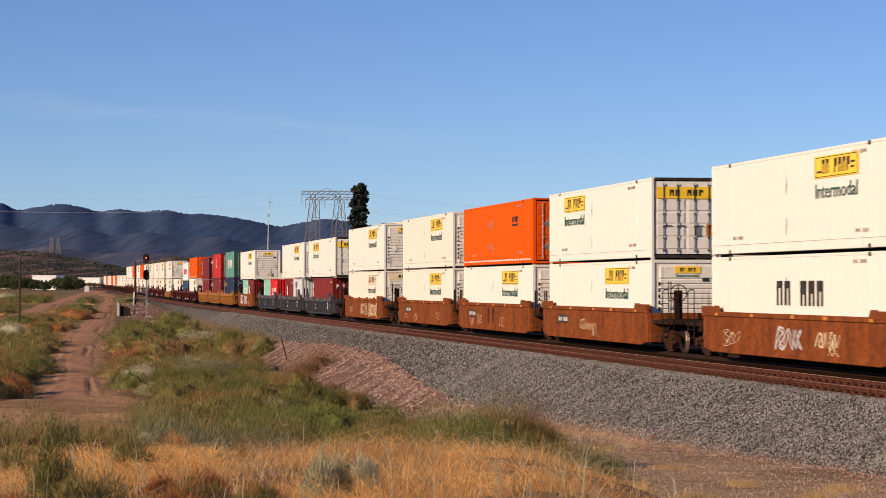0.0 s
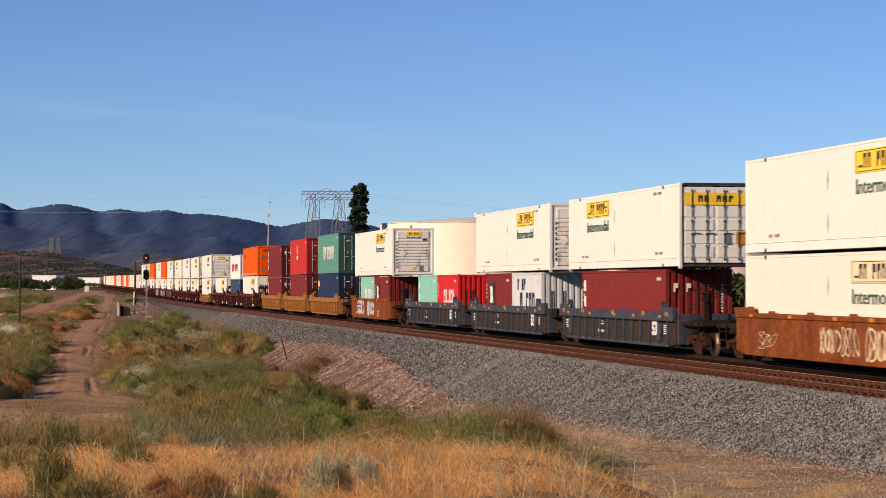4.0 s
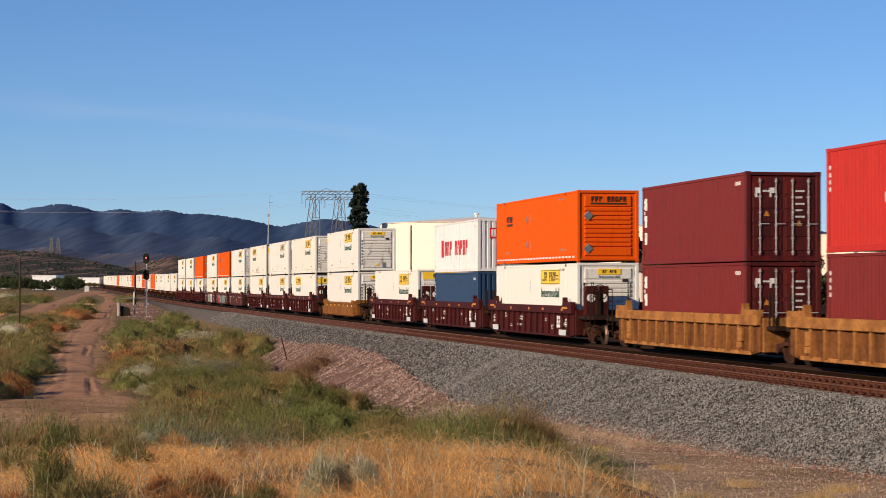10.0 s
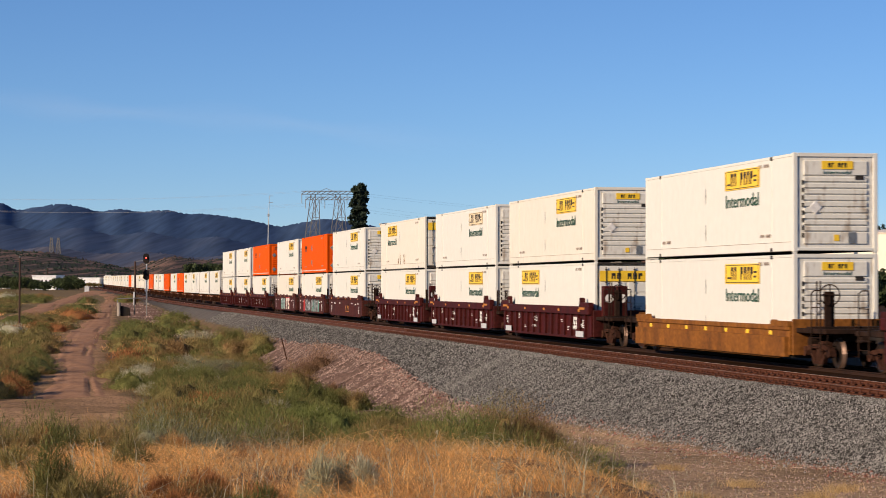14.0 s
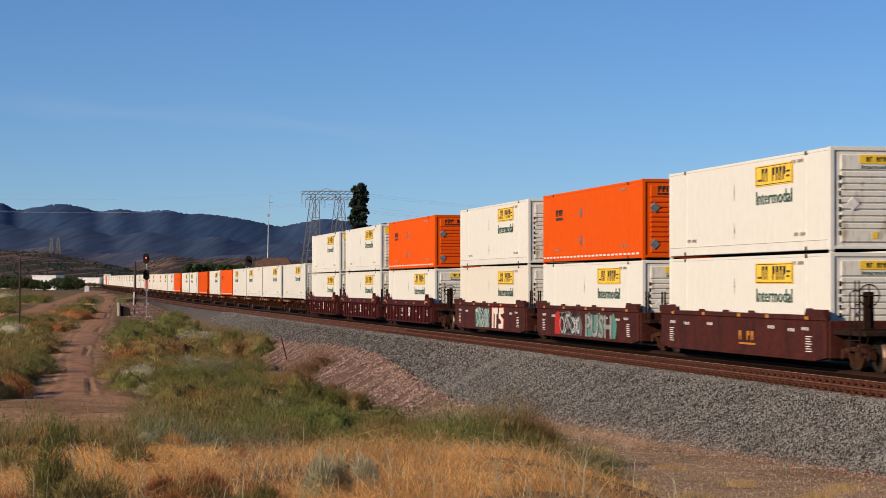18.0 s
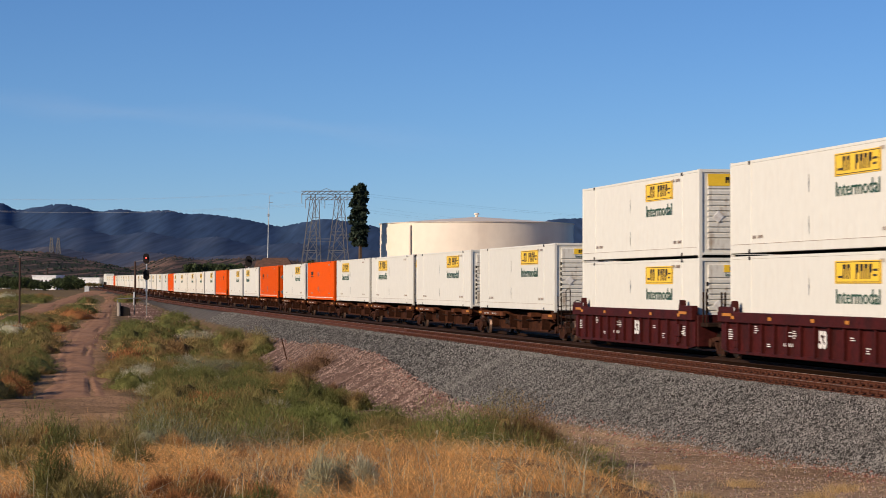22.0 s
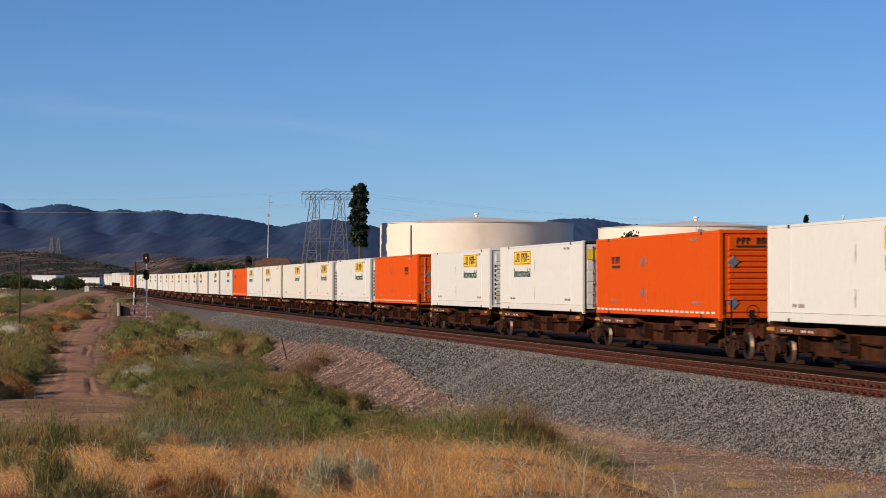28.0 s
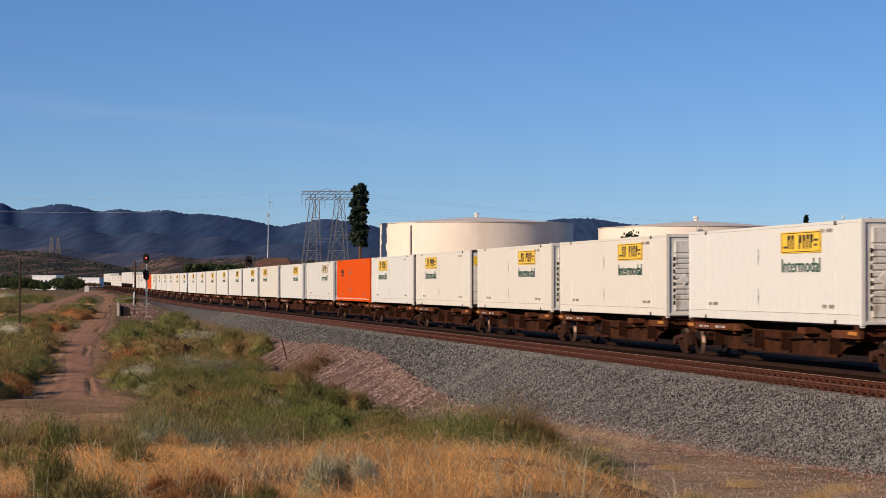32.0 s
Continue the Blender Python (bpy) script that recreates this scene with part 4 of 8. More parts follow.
def marine(paint, length=12.19, face="door", mark="", tall=2.896):
    """A corrugated sea container, 40 or 20 foot."""
    L, W, H = length, 2.44, tall
    p = PAINT[paint]
    half = W / 2
    e = DOOR_PAINT.get(paint, p) if face == "door" else p
    words = {"maroon": "dark maroon", "red": "red", "signal_red": "bright red", "green": "sea-green", "teal": "pale teal", "navy": "navy blue", "blue": "slate-blue", "grey": "light grey", "white": "white", "grey_white": "white"}
    feet = "40-foot" if length > 10 else "20-foot"
    c = thing("sea_container", f"{words[paint]} {feet} corrugated steel shipping container" + (f" with {MARK_WORDS[mark]}" if mark in MARK_WORDS else ""), "container", "train containers")
    key = f"{feet}_{tall}"
    wall = lambda: sheet_corrugated(L - 0.3, H - 0.24, 0.278, 0.028)
    part("side_wall", shared("side_wall_" + key, p, wall), p, c, at=pose(0, -half + 0.015, 0.14))
    part("side_wall", shared("side_wall_" + key, p, wall), p, c, at=pose(0, half - 0.015, 0.14, 0, 0, 180))
    part("roof", shared("roof_" + key, p, lambda: Geo().box(-L / 2 + 0.05, -half + 0.04, H - 0.09, L / 2 - 0.05, half - 0.04, H - 0.03, 0.02)), p, c)
    part("floor", shared("floor_" + key, BLACK, lambda: Geo().box(-L / 2 + 0.05, -half + 0.06, 0.03, L / 2 - 0.05, half - 0.06, 0.13)), BLACK, c)
    for x in (-1, 1):
        for y in (-1, 1):
            q = e if x > 0 else p
            post = part("corner_post", shared("corner_post_" + key, q, lambda: Geo().box(-0.08, -0.08, 0.0, 0.08, 0.08, H, 0.012)), q, c, at=pose(x * (L / 2 - 0.08), y * (half - 0.08), 0))
            for z in (0.0, H - 0.12):
                part("corner_casting", shared("corner_casting", q, lambda: Geo().box(-0.088, -0.088, -0.004, 0.088, 0.088, 0.12, 0.012)), q, post, at=pose(0, 0, z + (0.006 if z else 0)))
    for y in (-1, 1):
        part("top_rail", shared("top_rail_" + key, p, lambda: Geo().box(-L / 2 + 0.16, -0.035, H - 0.1, L / 2 - 0.16, 0.035, H - 0.01, 0.01)), p, c, at=pose(0, y * (half - 0.035), 0))
        part("bottom_rail", shared("bottom_rail_" + key, p, lambda: Geo().box(-L / 2 + 0.16, -0.04, 0.0, L / 2 - 0.16, 0.04, 0.16, 0.01)), p, c, at=pose(0, y * (half - 0.04), 0))
    part("rear_end", shared("rear_end_iso" + key, p, lambda: sheet_corrugated(W - 0.3, H - 0.24, 0.26, 0.05)), p, c, at=pose(-L / 2 + 0.02, 0, 0.14, 0, 0, -90))
    part("end_header", shared("end_header_iso" + key, e, lambda: Geo().box(-0.06, -half + 0.16, H - 0.12, 0.0, half - 0.16, H - 0.01, 0.01)), e, c, at=pose(L / 2 - 0.005, 0, 0))
    part("end_sill", shared("end_sill_iso" + key, e, lambda: Geo().box(-0.06, -half + 0.16, 0.0, 0.0, half - 0.16, 0.15, 0.01)), e, c, at=pose(L / 2 - 0.005, 0, 0))
    if face == "door":
        for s in (0, 1):
            d = part("door", shared("door_iso" + key, e, lambda: door_leaf(1.05, H - 0.3)), e, c, at=pose(L / 2 - 0.03, -1.055 if s == 0 else 0.005, 0.15))
            for y in (0.28, 0.8):
                part("lock_rod", shared("lock_rod" + key, ROPE, lambda: lock_rod(H - 0.34)), ROPE, d, at=pose(0, y, 0.02))
            part("number_mark", shared("door_bars%d" % s, TAPE, lambda: bars([(-0.13 + q * 0.075, -0.03 - 0.2 * k, -0.08 + q * 0.075, 0.03 - 0.2 * k) for k in range(1 if s == 0 else 5) for q in range(4 - k % 2)])), TAPE, d, at=pose(0.03, 0.52, H - 0.75, 0, 0, 90))
            part("warning_label", shared("warning", AMBER, lambda: Geo().add([(0.0, -0.1, 0), (0.0, 0.1, 0), (0.0, 0, 0.18), (0.008, -0.1, 0), (0.008, 0.1, 0), (0.008, 0, 0.18)], [(3, 4, 5), (0, 1, 4, 3), (1, 2, 5, 4), (2, 0, 3, 5)])), AMBER, d, at=pose(0.028, 0.5, 1.25 - 0.3 * s))
    else:
        part("front_end", shared("front_end_iso" + key, p, lambda: sheet_corrugated(W - 0.3, H - 0.24, 0.26, 0.05)), p, c, at=pose(L / 2 - 0.02, 0, 0.14, 0, 0, 90))
        part("number_mark", shared("end_bars", TAPE, lambda: bars([(-0.03, -0.1 * k, 0.03, 0.06 - 0.1 * k) for k in range(10)])), TAPE, c, at=pose(L / 2 - 0.01, 0.85, H - 0.6, 0, 0, 90))
    part("number_mark", shared("side_bars", TAPE, lambda: bars([(-0.05, -0.2 * k, 0.05, 0.12 - 0.2 * k) for k in range(4)])), TAPE, c, at=pose(-L / 2 + 0.3, -half + 0.008, H - 0.6))
    part("number_mark", shared("side_bars2", TAPE, lambda: bars([(i * 0.14, 0, i * 0.14 + 0.08, 0.12) for i in range(4)])), TAPE, c, at=pose(L / 2 - 1.1, -half + 0.008, H - 0.4))
    if mark == "wide":
        part("brand_mark", shared("mark_wide", TAPE, lambda: brand_bars(6.2, 0.95, 13, 12)), TAPE, c, "white company mark in plain bars", at=pose(0.3, -half + 0.004, H * 0.52))
    elif mark == "badge":
        part("brand_mark", shared("mark_badge", TAPE, lambda: Geo().prism([(0.33 * math.cos(a) * 0.55, 0.45 * math.sin(a)) for a in np.linspace(0, math.tau, 12, endpoint=False)], -0.006, 0.0)), TAPE, c, "white oval badge", at=pose(-0.9, -half + 0.004, H * 0.68))
        part("brand_bars", shared("mark_badge_bars", TAPE, lambda: brand_bars(1.5, 0.28, 4, 9)), TAPE, c, at=pose(-0.9, -half + 0.004, H * 0.48))
    elif mark == "red_word":
        part("brand_mark", shared("mark_red", RED_INK, lambda: brand_bars(6.6, 0.75, 9, 4)), RED_INK, c, "red company mark in plain bars", at=pose(0.2, -half + 0.004, H * 0.48))
        part("emblem", shared("mark_emblem", RED_INK, lambda: bars([(-0.3, -0.45, 0.3, 0.45)])), RED_INK, c, at=pose(-3.7, -half + 0.004, H * 0.48))
        part("emblem", shared("mark_emblem_end", RED_INK, lambda: bars([(-0.26, -0.26, 0.26, 0.26)])), RED_INK, c, at=pose(L / 2 - 0.008, -0.35, H - 0.7, 0, 0, 90))
        part("emblem", shared("mark_emblem_bars", TAPE, lambda: bars([(-0.18, -0.18, -0.08, 0.18), (-0.05, -0.18, 0.05, 0.18), (0.08, -0.18, 0.18, 0.18)])), TAPE, c, at=pose(L / 2 + 0.0, -0.35, H - 0.7, 0, 0, 90))
    elif mark == "square":
        part("emblem", shared("mark_square", DARK, lambda: bars([(-0.6, -0.55, 0.6, 0.55)])), DARK, c, "dark square emblem", at=pose(-L * 0.24, -half + 0.004, H * 0.62))
        part("emblem", shared("mark_square_bars", TAPE, lambda: Geo().prism([(-0.42, -0.42), (0.1, -0.42), (0.28, -0.28), (0.1, -0.02), (0.22, 0.2), (0.05, 0.38), (-0.42, 0.38), (-0.3, 0.0)], -0.006, 0.0)), TAPE, c, at=pose(-L * 0.24, -half - 0.003, H * 0.62))
        part("emblem_flash", shared("mark_square_flash", AMBER, lambda: bars([(0.34, -0.42, 0.48, -0.28)])), AMBER, c, at=pose(-L * 0.24, -half - 0.003, H * 0.62))
    elif mark == "low_word":
        part("brand_mark", shared("mark_low", TAPE, lambda: brand_bars(3.0, 0.6, 6, 14)), TAPE, c, "white company mark in plain bars", at=pose(0.4, -half + 0.004, 1.5))
        part("brand_swoosh", shared("mark_low_line", TAPE, lambda: Geo().prism([(-1.5, 0), (1.3, 0), (1.6, 0.5), (1.25, 0.45), (1.1, 0.1), (-1.5, 0.07)], -0.006, 0.0)), TAPE, c, at=pose(0.4, -half + 0.004, 1.12))
    elif mark == "blue_word":
        part("brand_mark", shared("mark_blue", PAINT["navy"], lambda: brand_bars(1.8, 0.5, 4, 15)), PAINT["navy"], c, "navy company mark in plain bars", at=pose(-1.0, -half + 0.004, H * 0.8))
        part("brand_bars", shared("mark_blue2", PAINT["navy"], lambda: brand_bars(3.2, 0.6, 5, 16)), PAINT["navy"], c, at=pose(0.2, -half + 0.004, H * 0.54))
    elif mark == "tall":
        part("brand_bars", shared("mark_tall", TAPE, lambda: bars([(-0.14, -0.15 - 0.62 * k, 0.14, 0.28 - 0.62 * k) for k in range(3)])), TAPE, c, at=pose(-L / 2 + 0.5, -half + 0.004, H * 0.75))
        part("brand_mark", shared("mark_tall_end", TAPE, lambda: brand_bars(0.7, 0.3, 3, 17)), TAPE, c, at=pose(L / 2 + 0.004, -0.6, H - 0.65, 0, 0, 90))
    elif mark == "patch":
        part("notice", shared("mark_patch", YELLOW, lambda: bars([(-0.45, -0.2, 0.45, 0.2)])), YELLOW, c, "yellow notice patch", at=pose(-L / 2 + 0.8, -half + 0.004, H * 0.74))
    return c


# ---- rail cars ----
def wheel_geo():
    g, prof, n = Geo(), [(0.09, -0.07), (0.14, -0.05), (0.30, -0.015), (0.37, -0.06), (0.42, -0.06), (0.425, 0.04), (0.455, 0.055), (0.455, 0.075), (0.37, 0.075), (0.30, 0.03), (0.14, 0.06), (0.09, 0.08)], 20
    g.sheet([[(r * math.cos(math.tau * i / n), y, r * math.sin(math.tau * i / n)) for r, y in prof + prof[:1]] for i in range(n + 1)])
    return g


def side_frame():
    """Cast truck side frame with its spring window, seen along y."""
    g = Geo()
    g.prism([(-1.12, 0.04), (-0.98, 0.13), (-0.42, 0.20), (0.42, 0.20), (0.98, 0.13), (1.12, 0.04), (1.12, -0.12), (0.84, -0.12), (0.80, 0.0), (0.40, 0.08), (-0.40, 0.08), (-0.80, 0.0), (-0.84, -0.12), (-1.12, -0.12)], -0.07, 0.07)
    g.prism([(-0.72, 0.03), (-0.58, 0.03), (-0.28, -0.26), (0.28, -0.26), (0.58, 0.03), (0.72, 0.03), (0.36, -0.36), (-0.36, -0.36)], -0.06, 0.06)
    for x in (-0.17, -0.05, 0.07, 0.19):
        g.tube((x, 0, -0.27), (x, 0, 0.09), 0.05, 8)
    for x in (-0.98, 0.98):
        g.tube((x, -0.12, -0.02), (x, 0.05, -0.02), 0.15, 10)
    return g


def wheel_mesh():
    """The shared wheel, its tread and rim edge worn bright."""
    fresh = ("wheel", WHEEL.name) not in MESHES
    me = shared("wheel", WHEEL, wheel_geo, True)
    if fresh:
        me.materials.append(TREAD)
        for q in me.polygons:
            r = math.hypot(q.center[0], q.center[2])
            if r > 0.41 and q.center[1] < 0.05:
                q.material_index = 1
    return me


def bogie(parent, x):
    b = part("bogie", shared("bolster", BOGIE, lambda: Geo().box(-0.2, -0.95, 0.36, 0.2, 0.95, 0.76, 0.03).box(-0.12, -0.8, 0.3, 0.12, 0.8, 0.36)), BOGIE, parent, at=pose(x, 0, RAIL_Z))
    for s in (-1, 1):
        part("side_frame", shared("side_frame", BOGIE, side_frame), BOGIE, b, at=pose(0, s * 1.0, 0.47))
    for a in (-0.89, 0.89):
        if not NEAR[0]:
            part("wheel", wheel_mesh(), WHEEL, b, at=pose(a, -0.755, 0.425))
            continue
        part("axle", shared("axle", BLACK, lambda: Geo().tube((0, -0.95, 0.425), (0, 0.95, 0.425), 0.075, 8)), BLACK, b, at=pose(a, 0, 0))
        for s in (-1, 1):
            part("wheel", wheel_mesh(), WHEEL, b, at=pose(a, s * 0.755, 0.425, 0, 0, 0 if s < 0 else 180))
    return b


def squiggle(seed, w, h, n, r):
    """Spray-paint lettering without words: looping flat strokes."""
    rng = random.Random(seed)
    g = Geo()
    for k in range(n):
        cx = -w / 2 + (k + 0.5) * w / n
        pts, ph, sx, sz = [], rng.uniform(0, 6), w / n * rng.uniform(0.4, 0.62), h / 2 * rng.uniform(0.7, 1)
        a, b = rng.choice((1, 2, 2, 3)), rng.choice((1, 1, 2, 3))
        for i in range(19):
            t = math.tau * i / 18 * rng.choice((1, 1, 0.97))
            pts.append((cx + sx * math.sin(a * t + ph), sz * math.cos(b * t)))
        for (x0, z0), (x1, z1) in zip(pts, pts[1:]):
            d = math.hypot(x1 - x0, z1 - z0) + 1e-6
            nx, nz = -(z1 - z0) / d * r, (x1 - x0) / d * r
            g.add([(x0 + nx, 0, z0 + nz), (x0 - nx, 0, z0 - nz), (x1 - nx, 0, z1 - nz), (x1 + nx, 0, z1 + nz)], [(0, 1, 2, 3)])
    return g


def well_car(steel, ribbed, lead, trail, pitch=19.4, marks="plain", stands=True, cabinets=False):
    """One well of a double-stack car; lead and trail tell whether that end has a coupler or shares a bogie."""
    st = STEEL[steel]
    words = {"rust": "rust-brown", "gold": "ochre rusted", "yellow": "faded yellow-ochre", "dark_red": "dark oxide-red", "brown": "oxide-brown", "blue_grey": "grimy blue-grey"}
    c = thing("well_car", f"{words[steel]} steel double-stack well car" + (" with ribbed sides" if ribbed else " with smooth sides") + (" covered in graffiti" if marks.startswith("graffiti") else ""), "rail car", "train cars")
    S = 8.35
    top = {"gold": 1.05, "blue_grey": 1.29, "yellow": 1.31}.get(steel, 1.37)
    deep, ear = (0.3 if ribbed else 0.13), {"gold": 0.14}.get(steel, 0.18)
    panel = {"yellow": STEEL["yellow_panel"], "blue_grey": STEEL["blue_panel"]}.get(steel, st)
    for y in (-1, 1):
        rot = 0 if y < 0 else 180
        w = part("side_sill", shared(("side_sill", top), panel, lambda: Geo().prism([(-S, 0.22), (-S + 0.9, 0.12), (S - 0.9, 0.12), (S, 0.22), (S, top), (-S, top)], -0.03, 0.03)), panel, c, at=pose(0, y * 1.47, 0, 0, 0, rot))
        part("top_chord", shared(("top_chord", ribbed, top), st, lambda: Geo().box(-S, -0.16 if ribbed else -0.07, top - deep, S, 0.06, top + 0.02, 0.02)), st, w, at=pose(0, -0.01, 0))
        part("lower_chord", shared("lower_chord", st, lambda: Geo().box(-S + 0.9, -0.06, 0.1, S - 0.9, 0.05, 0.22, 0.015)), st, w)
        for x in (-1, 1):
            part("end_riser", shared(("end_riser", top, ribbed), st, lambda: Geo().prism([(-0.9, top - 0.02), (0.75, top - 0.02), (0.75, top + ear), (-0.55, top + ear), (-0.62, top + ear + (0.17 if ribbed else 0.03)), (-0.74, top + ear + (0.19 if ribbed else 0.03)), (-0.82, top + ear - 0.04)], -0.1 if not ribbed else -0.14, 0.05)), st, w, at=pose(x * (S - 0.75), 0, 0, 0, 0, 0) if x > 0 else pose(x * (S - 0.75), 0, 0) @ Matrix.Diagonal((-1, 1, 1, 1)))
        if ribbed and (NEAR[0] and y < 0):
            for i in range(14):
                x = -S + 0.75 + i * (2 * S - 1.5) / 13
                part("rib", shared(("rib", top), st, lambda: Geo().prism([(-0.05, 0.2), (0.05, 0.2), (0.05, top - deep), (-0.05, top - deep)], -0.13, -0.03)), st, w, at=pose(x, 0, 0))
            for x in (-S + 1.75, S - 1.75):
                part("jacking_bracket", shared("jacking_bracket", st, lambda: Geo().box(-0.2, -0.15, 0.5, 0.2, -0.03, 0.92, 0.02).box(-0.32, -0.12, 0.3, 0.05, -0.03, 0.5, 0.02)), st, w, at=pose(x, 0, 0))
        elif steel == "gold":
            part("side_ledge", shared("side_ledge", st, lambda: Geo().prism([(-S + 0.1, 0.16), (S - 0.1, 0.16), (S - 0.1, 0.74), (-S + 0.1, 0.74)], -0.16, -0.03)), st, w)
            for x in (-6.6, -4.4, -2.2, 0.0, 2.2, 4.4, 6.6):
                part("reflector", shared("ledge_reflector", YELLOW, lambda: bars([(-0.14, -0.06, 0.14, 0.06)])), YELLOW, w, at=pose(x, -0.032, 0.83))
        else:
            for x in (-3.6, -1.0, 1.6) if steel == "brown" else ((-5.0, -1.6, 1.8, 5.0) if marks == "graffiti_scrawl" else ()):
                part("guide_lug", shared("guide_lug", st, lambda: Geo().prism([(-0.22, 0), (0.22, 0), (0.14, 0.07), (-0.14, 0.07)], -0.05, 0.05)), st, w, at=pose(x, 0, top + 0.02))
    part("well_floor", shared("well_floor", BLACK, lambda: Geo().box(-S, -1.42, 0.13, S, 1.42, 0.185)), BLACK, c)
    for x, coupler in ((1, lead), (-1, trail)):
        reach = 10.9 if coupler else pitch / 2 - 0.55
        part("bulkhead", shared("bulkhead", st, lambda: Geo().box(-0.05, -1.45, 0.2, 0.05, 1.45, 1.25, 0.02)), st, c, at=pose(x * (S + 0.06), 0, 0))
        part("end_platform", shared(("end_platform", coupler, round(pitch, 1)), GRIME, lambda: Geo().box(S + 0.1, -1.35, 0.86, reach, 1.35, 1.0, 0.02).box(S + 0.1, -0.35, 0.62, reach + 0.15, 0.35, 0.86, 0.02)), GRIME, c, at=pose(0, 0, 0, 0, 0, 0 if x > 0 else 180))
        if coupler:
            part("coupler", shared("coupler", BLACK, lambda: Geo().box(0, -0.12, 0.68, 0.85, 0.12, 0.92, 0.03).tube((0.8, 0, 0.62), (0.8, 0, 0.98), 0.16, 10)), BLACK, c, at=pose(x * 10.9, 0, 0, 0, 0, 0 if x > 0 else 180))
            part("walkway", shared("walkway", GRIME, lambda: Geo().box(9.2, -1.3, 1.0, 9.9, 1.3, 1.05)), GRIME, c, at=pose(0, 0, 0, 0, 0, 0 if x > 0 else 180))
            for y in (-1, 1):
                part("handrail", shared("handrail", GRIME, lambda: Geo().path([(-0.35, 0, 0.3), (-0.35, 0, 2.0), (-0.1, 0, 2.08), (0.35, 0, 2.08), (0.4, 0, 2.0), (0.4, 0, 0.3)], 0.02).path([(-0.35, 0, 1.6), (0.4, 0, 1.6)], 0.014).path([(-0.35, 0, 0.75), (0.4, 0, 0.75)], 0.014).path([(-0.35, 0, 0.5), (0.4, 0, 0.5)], 0.014)), GRIME, c, at=pose(x * 10.2, y * 1.38, 0))
            part("brake_wheel", shared("brake_wheel", GRIME, lambda: Geo().path([(0, 0.3 * math.cos(a), 1.95 + 0.3 * math.sin(a)) for a in np.linspace(0, math.tau, 15)], 0.02).path([(0, -0.3, 1.95), (0, 0.3, 1.95)], 0.02).path([(0, 0, 1.65), (0, 0, 2.25)], 0.02).box(-0.12, -0.15, 1.0, -0.02, 0.15, 2.05, 0.02)), GRIME, c, at=pose(x * 9.5, -0.7 * x, 0))
            part("air_tank", shared("air_tank", GRIME, lambda: Geo().tube((0, -1.05, 0.6), (0, 0.2, 0.6), 0.17, 10)), GRIME, c, at=pose(x * 8.75, 0, 0))
            part("uncoupling_lever", shared("uncoupling_lever", GRIME, lambda: Geo().path([(0, -1.3, 0.55), (0, -1.25, 0.85), (0, -0.3, 0.9), (0.1, 0, 0.85)], 0.016)), GRIME, c, at=pose(x * 10.85, 0, 0))
            part("grab_post", shared("grab_post", GRIME, lambda: Geo().path([(0, 0, 1.0), (0, 0, 2.35), (0.3, 0, 2.35), (0.3, 0, 1.0)], 0.022).path([(0, 0, 1.7), (0.3, 0, 1.7)], 0.016)), GRIME, c, at=pose(x * 9.1, -0.95, 0))
            bogie(c, x * 9.5)
        elif x > 0:
            bogie(c, pitch / 2)
        if not coupler and stands:
            for dx in (0.25, 0.62):
                part("stanchion", shared("stanchion", GRIME, lambda: Geo().tube((0, 0, 0.9), (0, 0, 2.0), 0.035, 6)), GRIME, c, at=pose(x * (S + dx), -1.3, 0))
    if cabinets:
        for y in (-0.92, -0.4):
            box = part("equipment_cabinet", shared("equipment_cabinet", st, lambda: Geo().box(-0.2, -0.22, 1.0, 0.2, 0.22, 2.2, 0.03)), st, c, "dark red equipment cabinet", at=pose(S + 0.35, y, 0))
            part("round_sign", shared("round_sign", TAPE, lambda: Geo().tube((0.2, 0, 1.72), (0.212, 0, 1.72), 0.17, 18)), TAPE, box, "white round sign")
    near = -1.512
    for x in () if steel in ("yellow", "gold") else (-S + 1.6, -S + 5.2, 0.6, S - 5, S - 1.5):
        part("reflector", shared("reflector", AMBER, lambda: bars([(-0.15, -0.05, 0.15, 0.05)])), AMBER, c, at=pose(x, -1.643 if ribbed else -1.555, top - (0.14 if ribbed else 0.06)))
    if marks in ("white_ends", "fifty_three", "dark"):
        for x in (-S + 1.1, S - 1.1):
            part("stencil", shared("stencil_bars", TAPE, lambda: bars([(-0.42 + 0.17 * i, -0.045, -0.31 + 0.17 * i, 0.07) for i in range(6)])), TAPE, c, at=pose(x, -1.588, top + 0.1))
            part("stencil", shared("stencil_block", TAPE, lambda: bars([(-0.2, 0.07 * i, 0.2 - 0.05 * (i % 3), 0.07 * i + 0.03) for i in range(5)])), TAPE, c, at=pose(x - 0.02, near - 0.03, 0.55))
        part("stencil", shared("stencil_wide", TAPE, lambda: bars([(-0.45 + 0.15 * k, 0, -0.39 + 0.15 * k, 0.1) for k in range(6) if k != 2] + [(-0.1, 0.3, 0.35, 0.325), (-0.1, 0.4, 0.3, 0.425)])), TAPE, c, at=pose(-1.7, near - 0.03, 0.45))
        part("lettering", lettering("lettering", "53", 0.46, TAPE, 1.05, 0.03), TAPE, c, "white numerals 53", at=pose(1.167 if marks == "fifty_three" else 5.845, near - 0.03, 0.5))
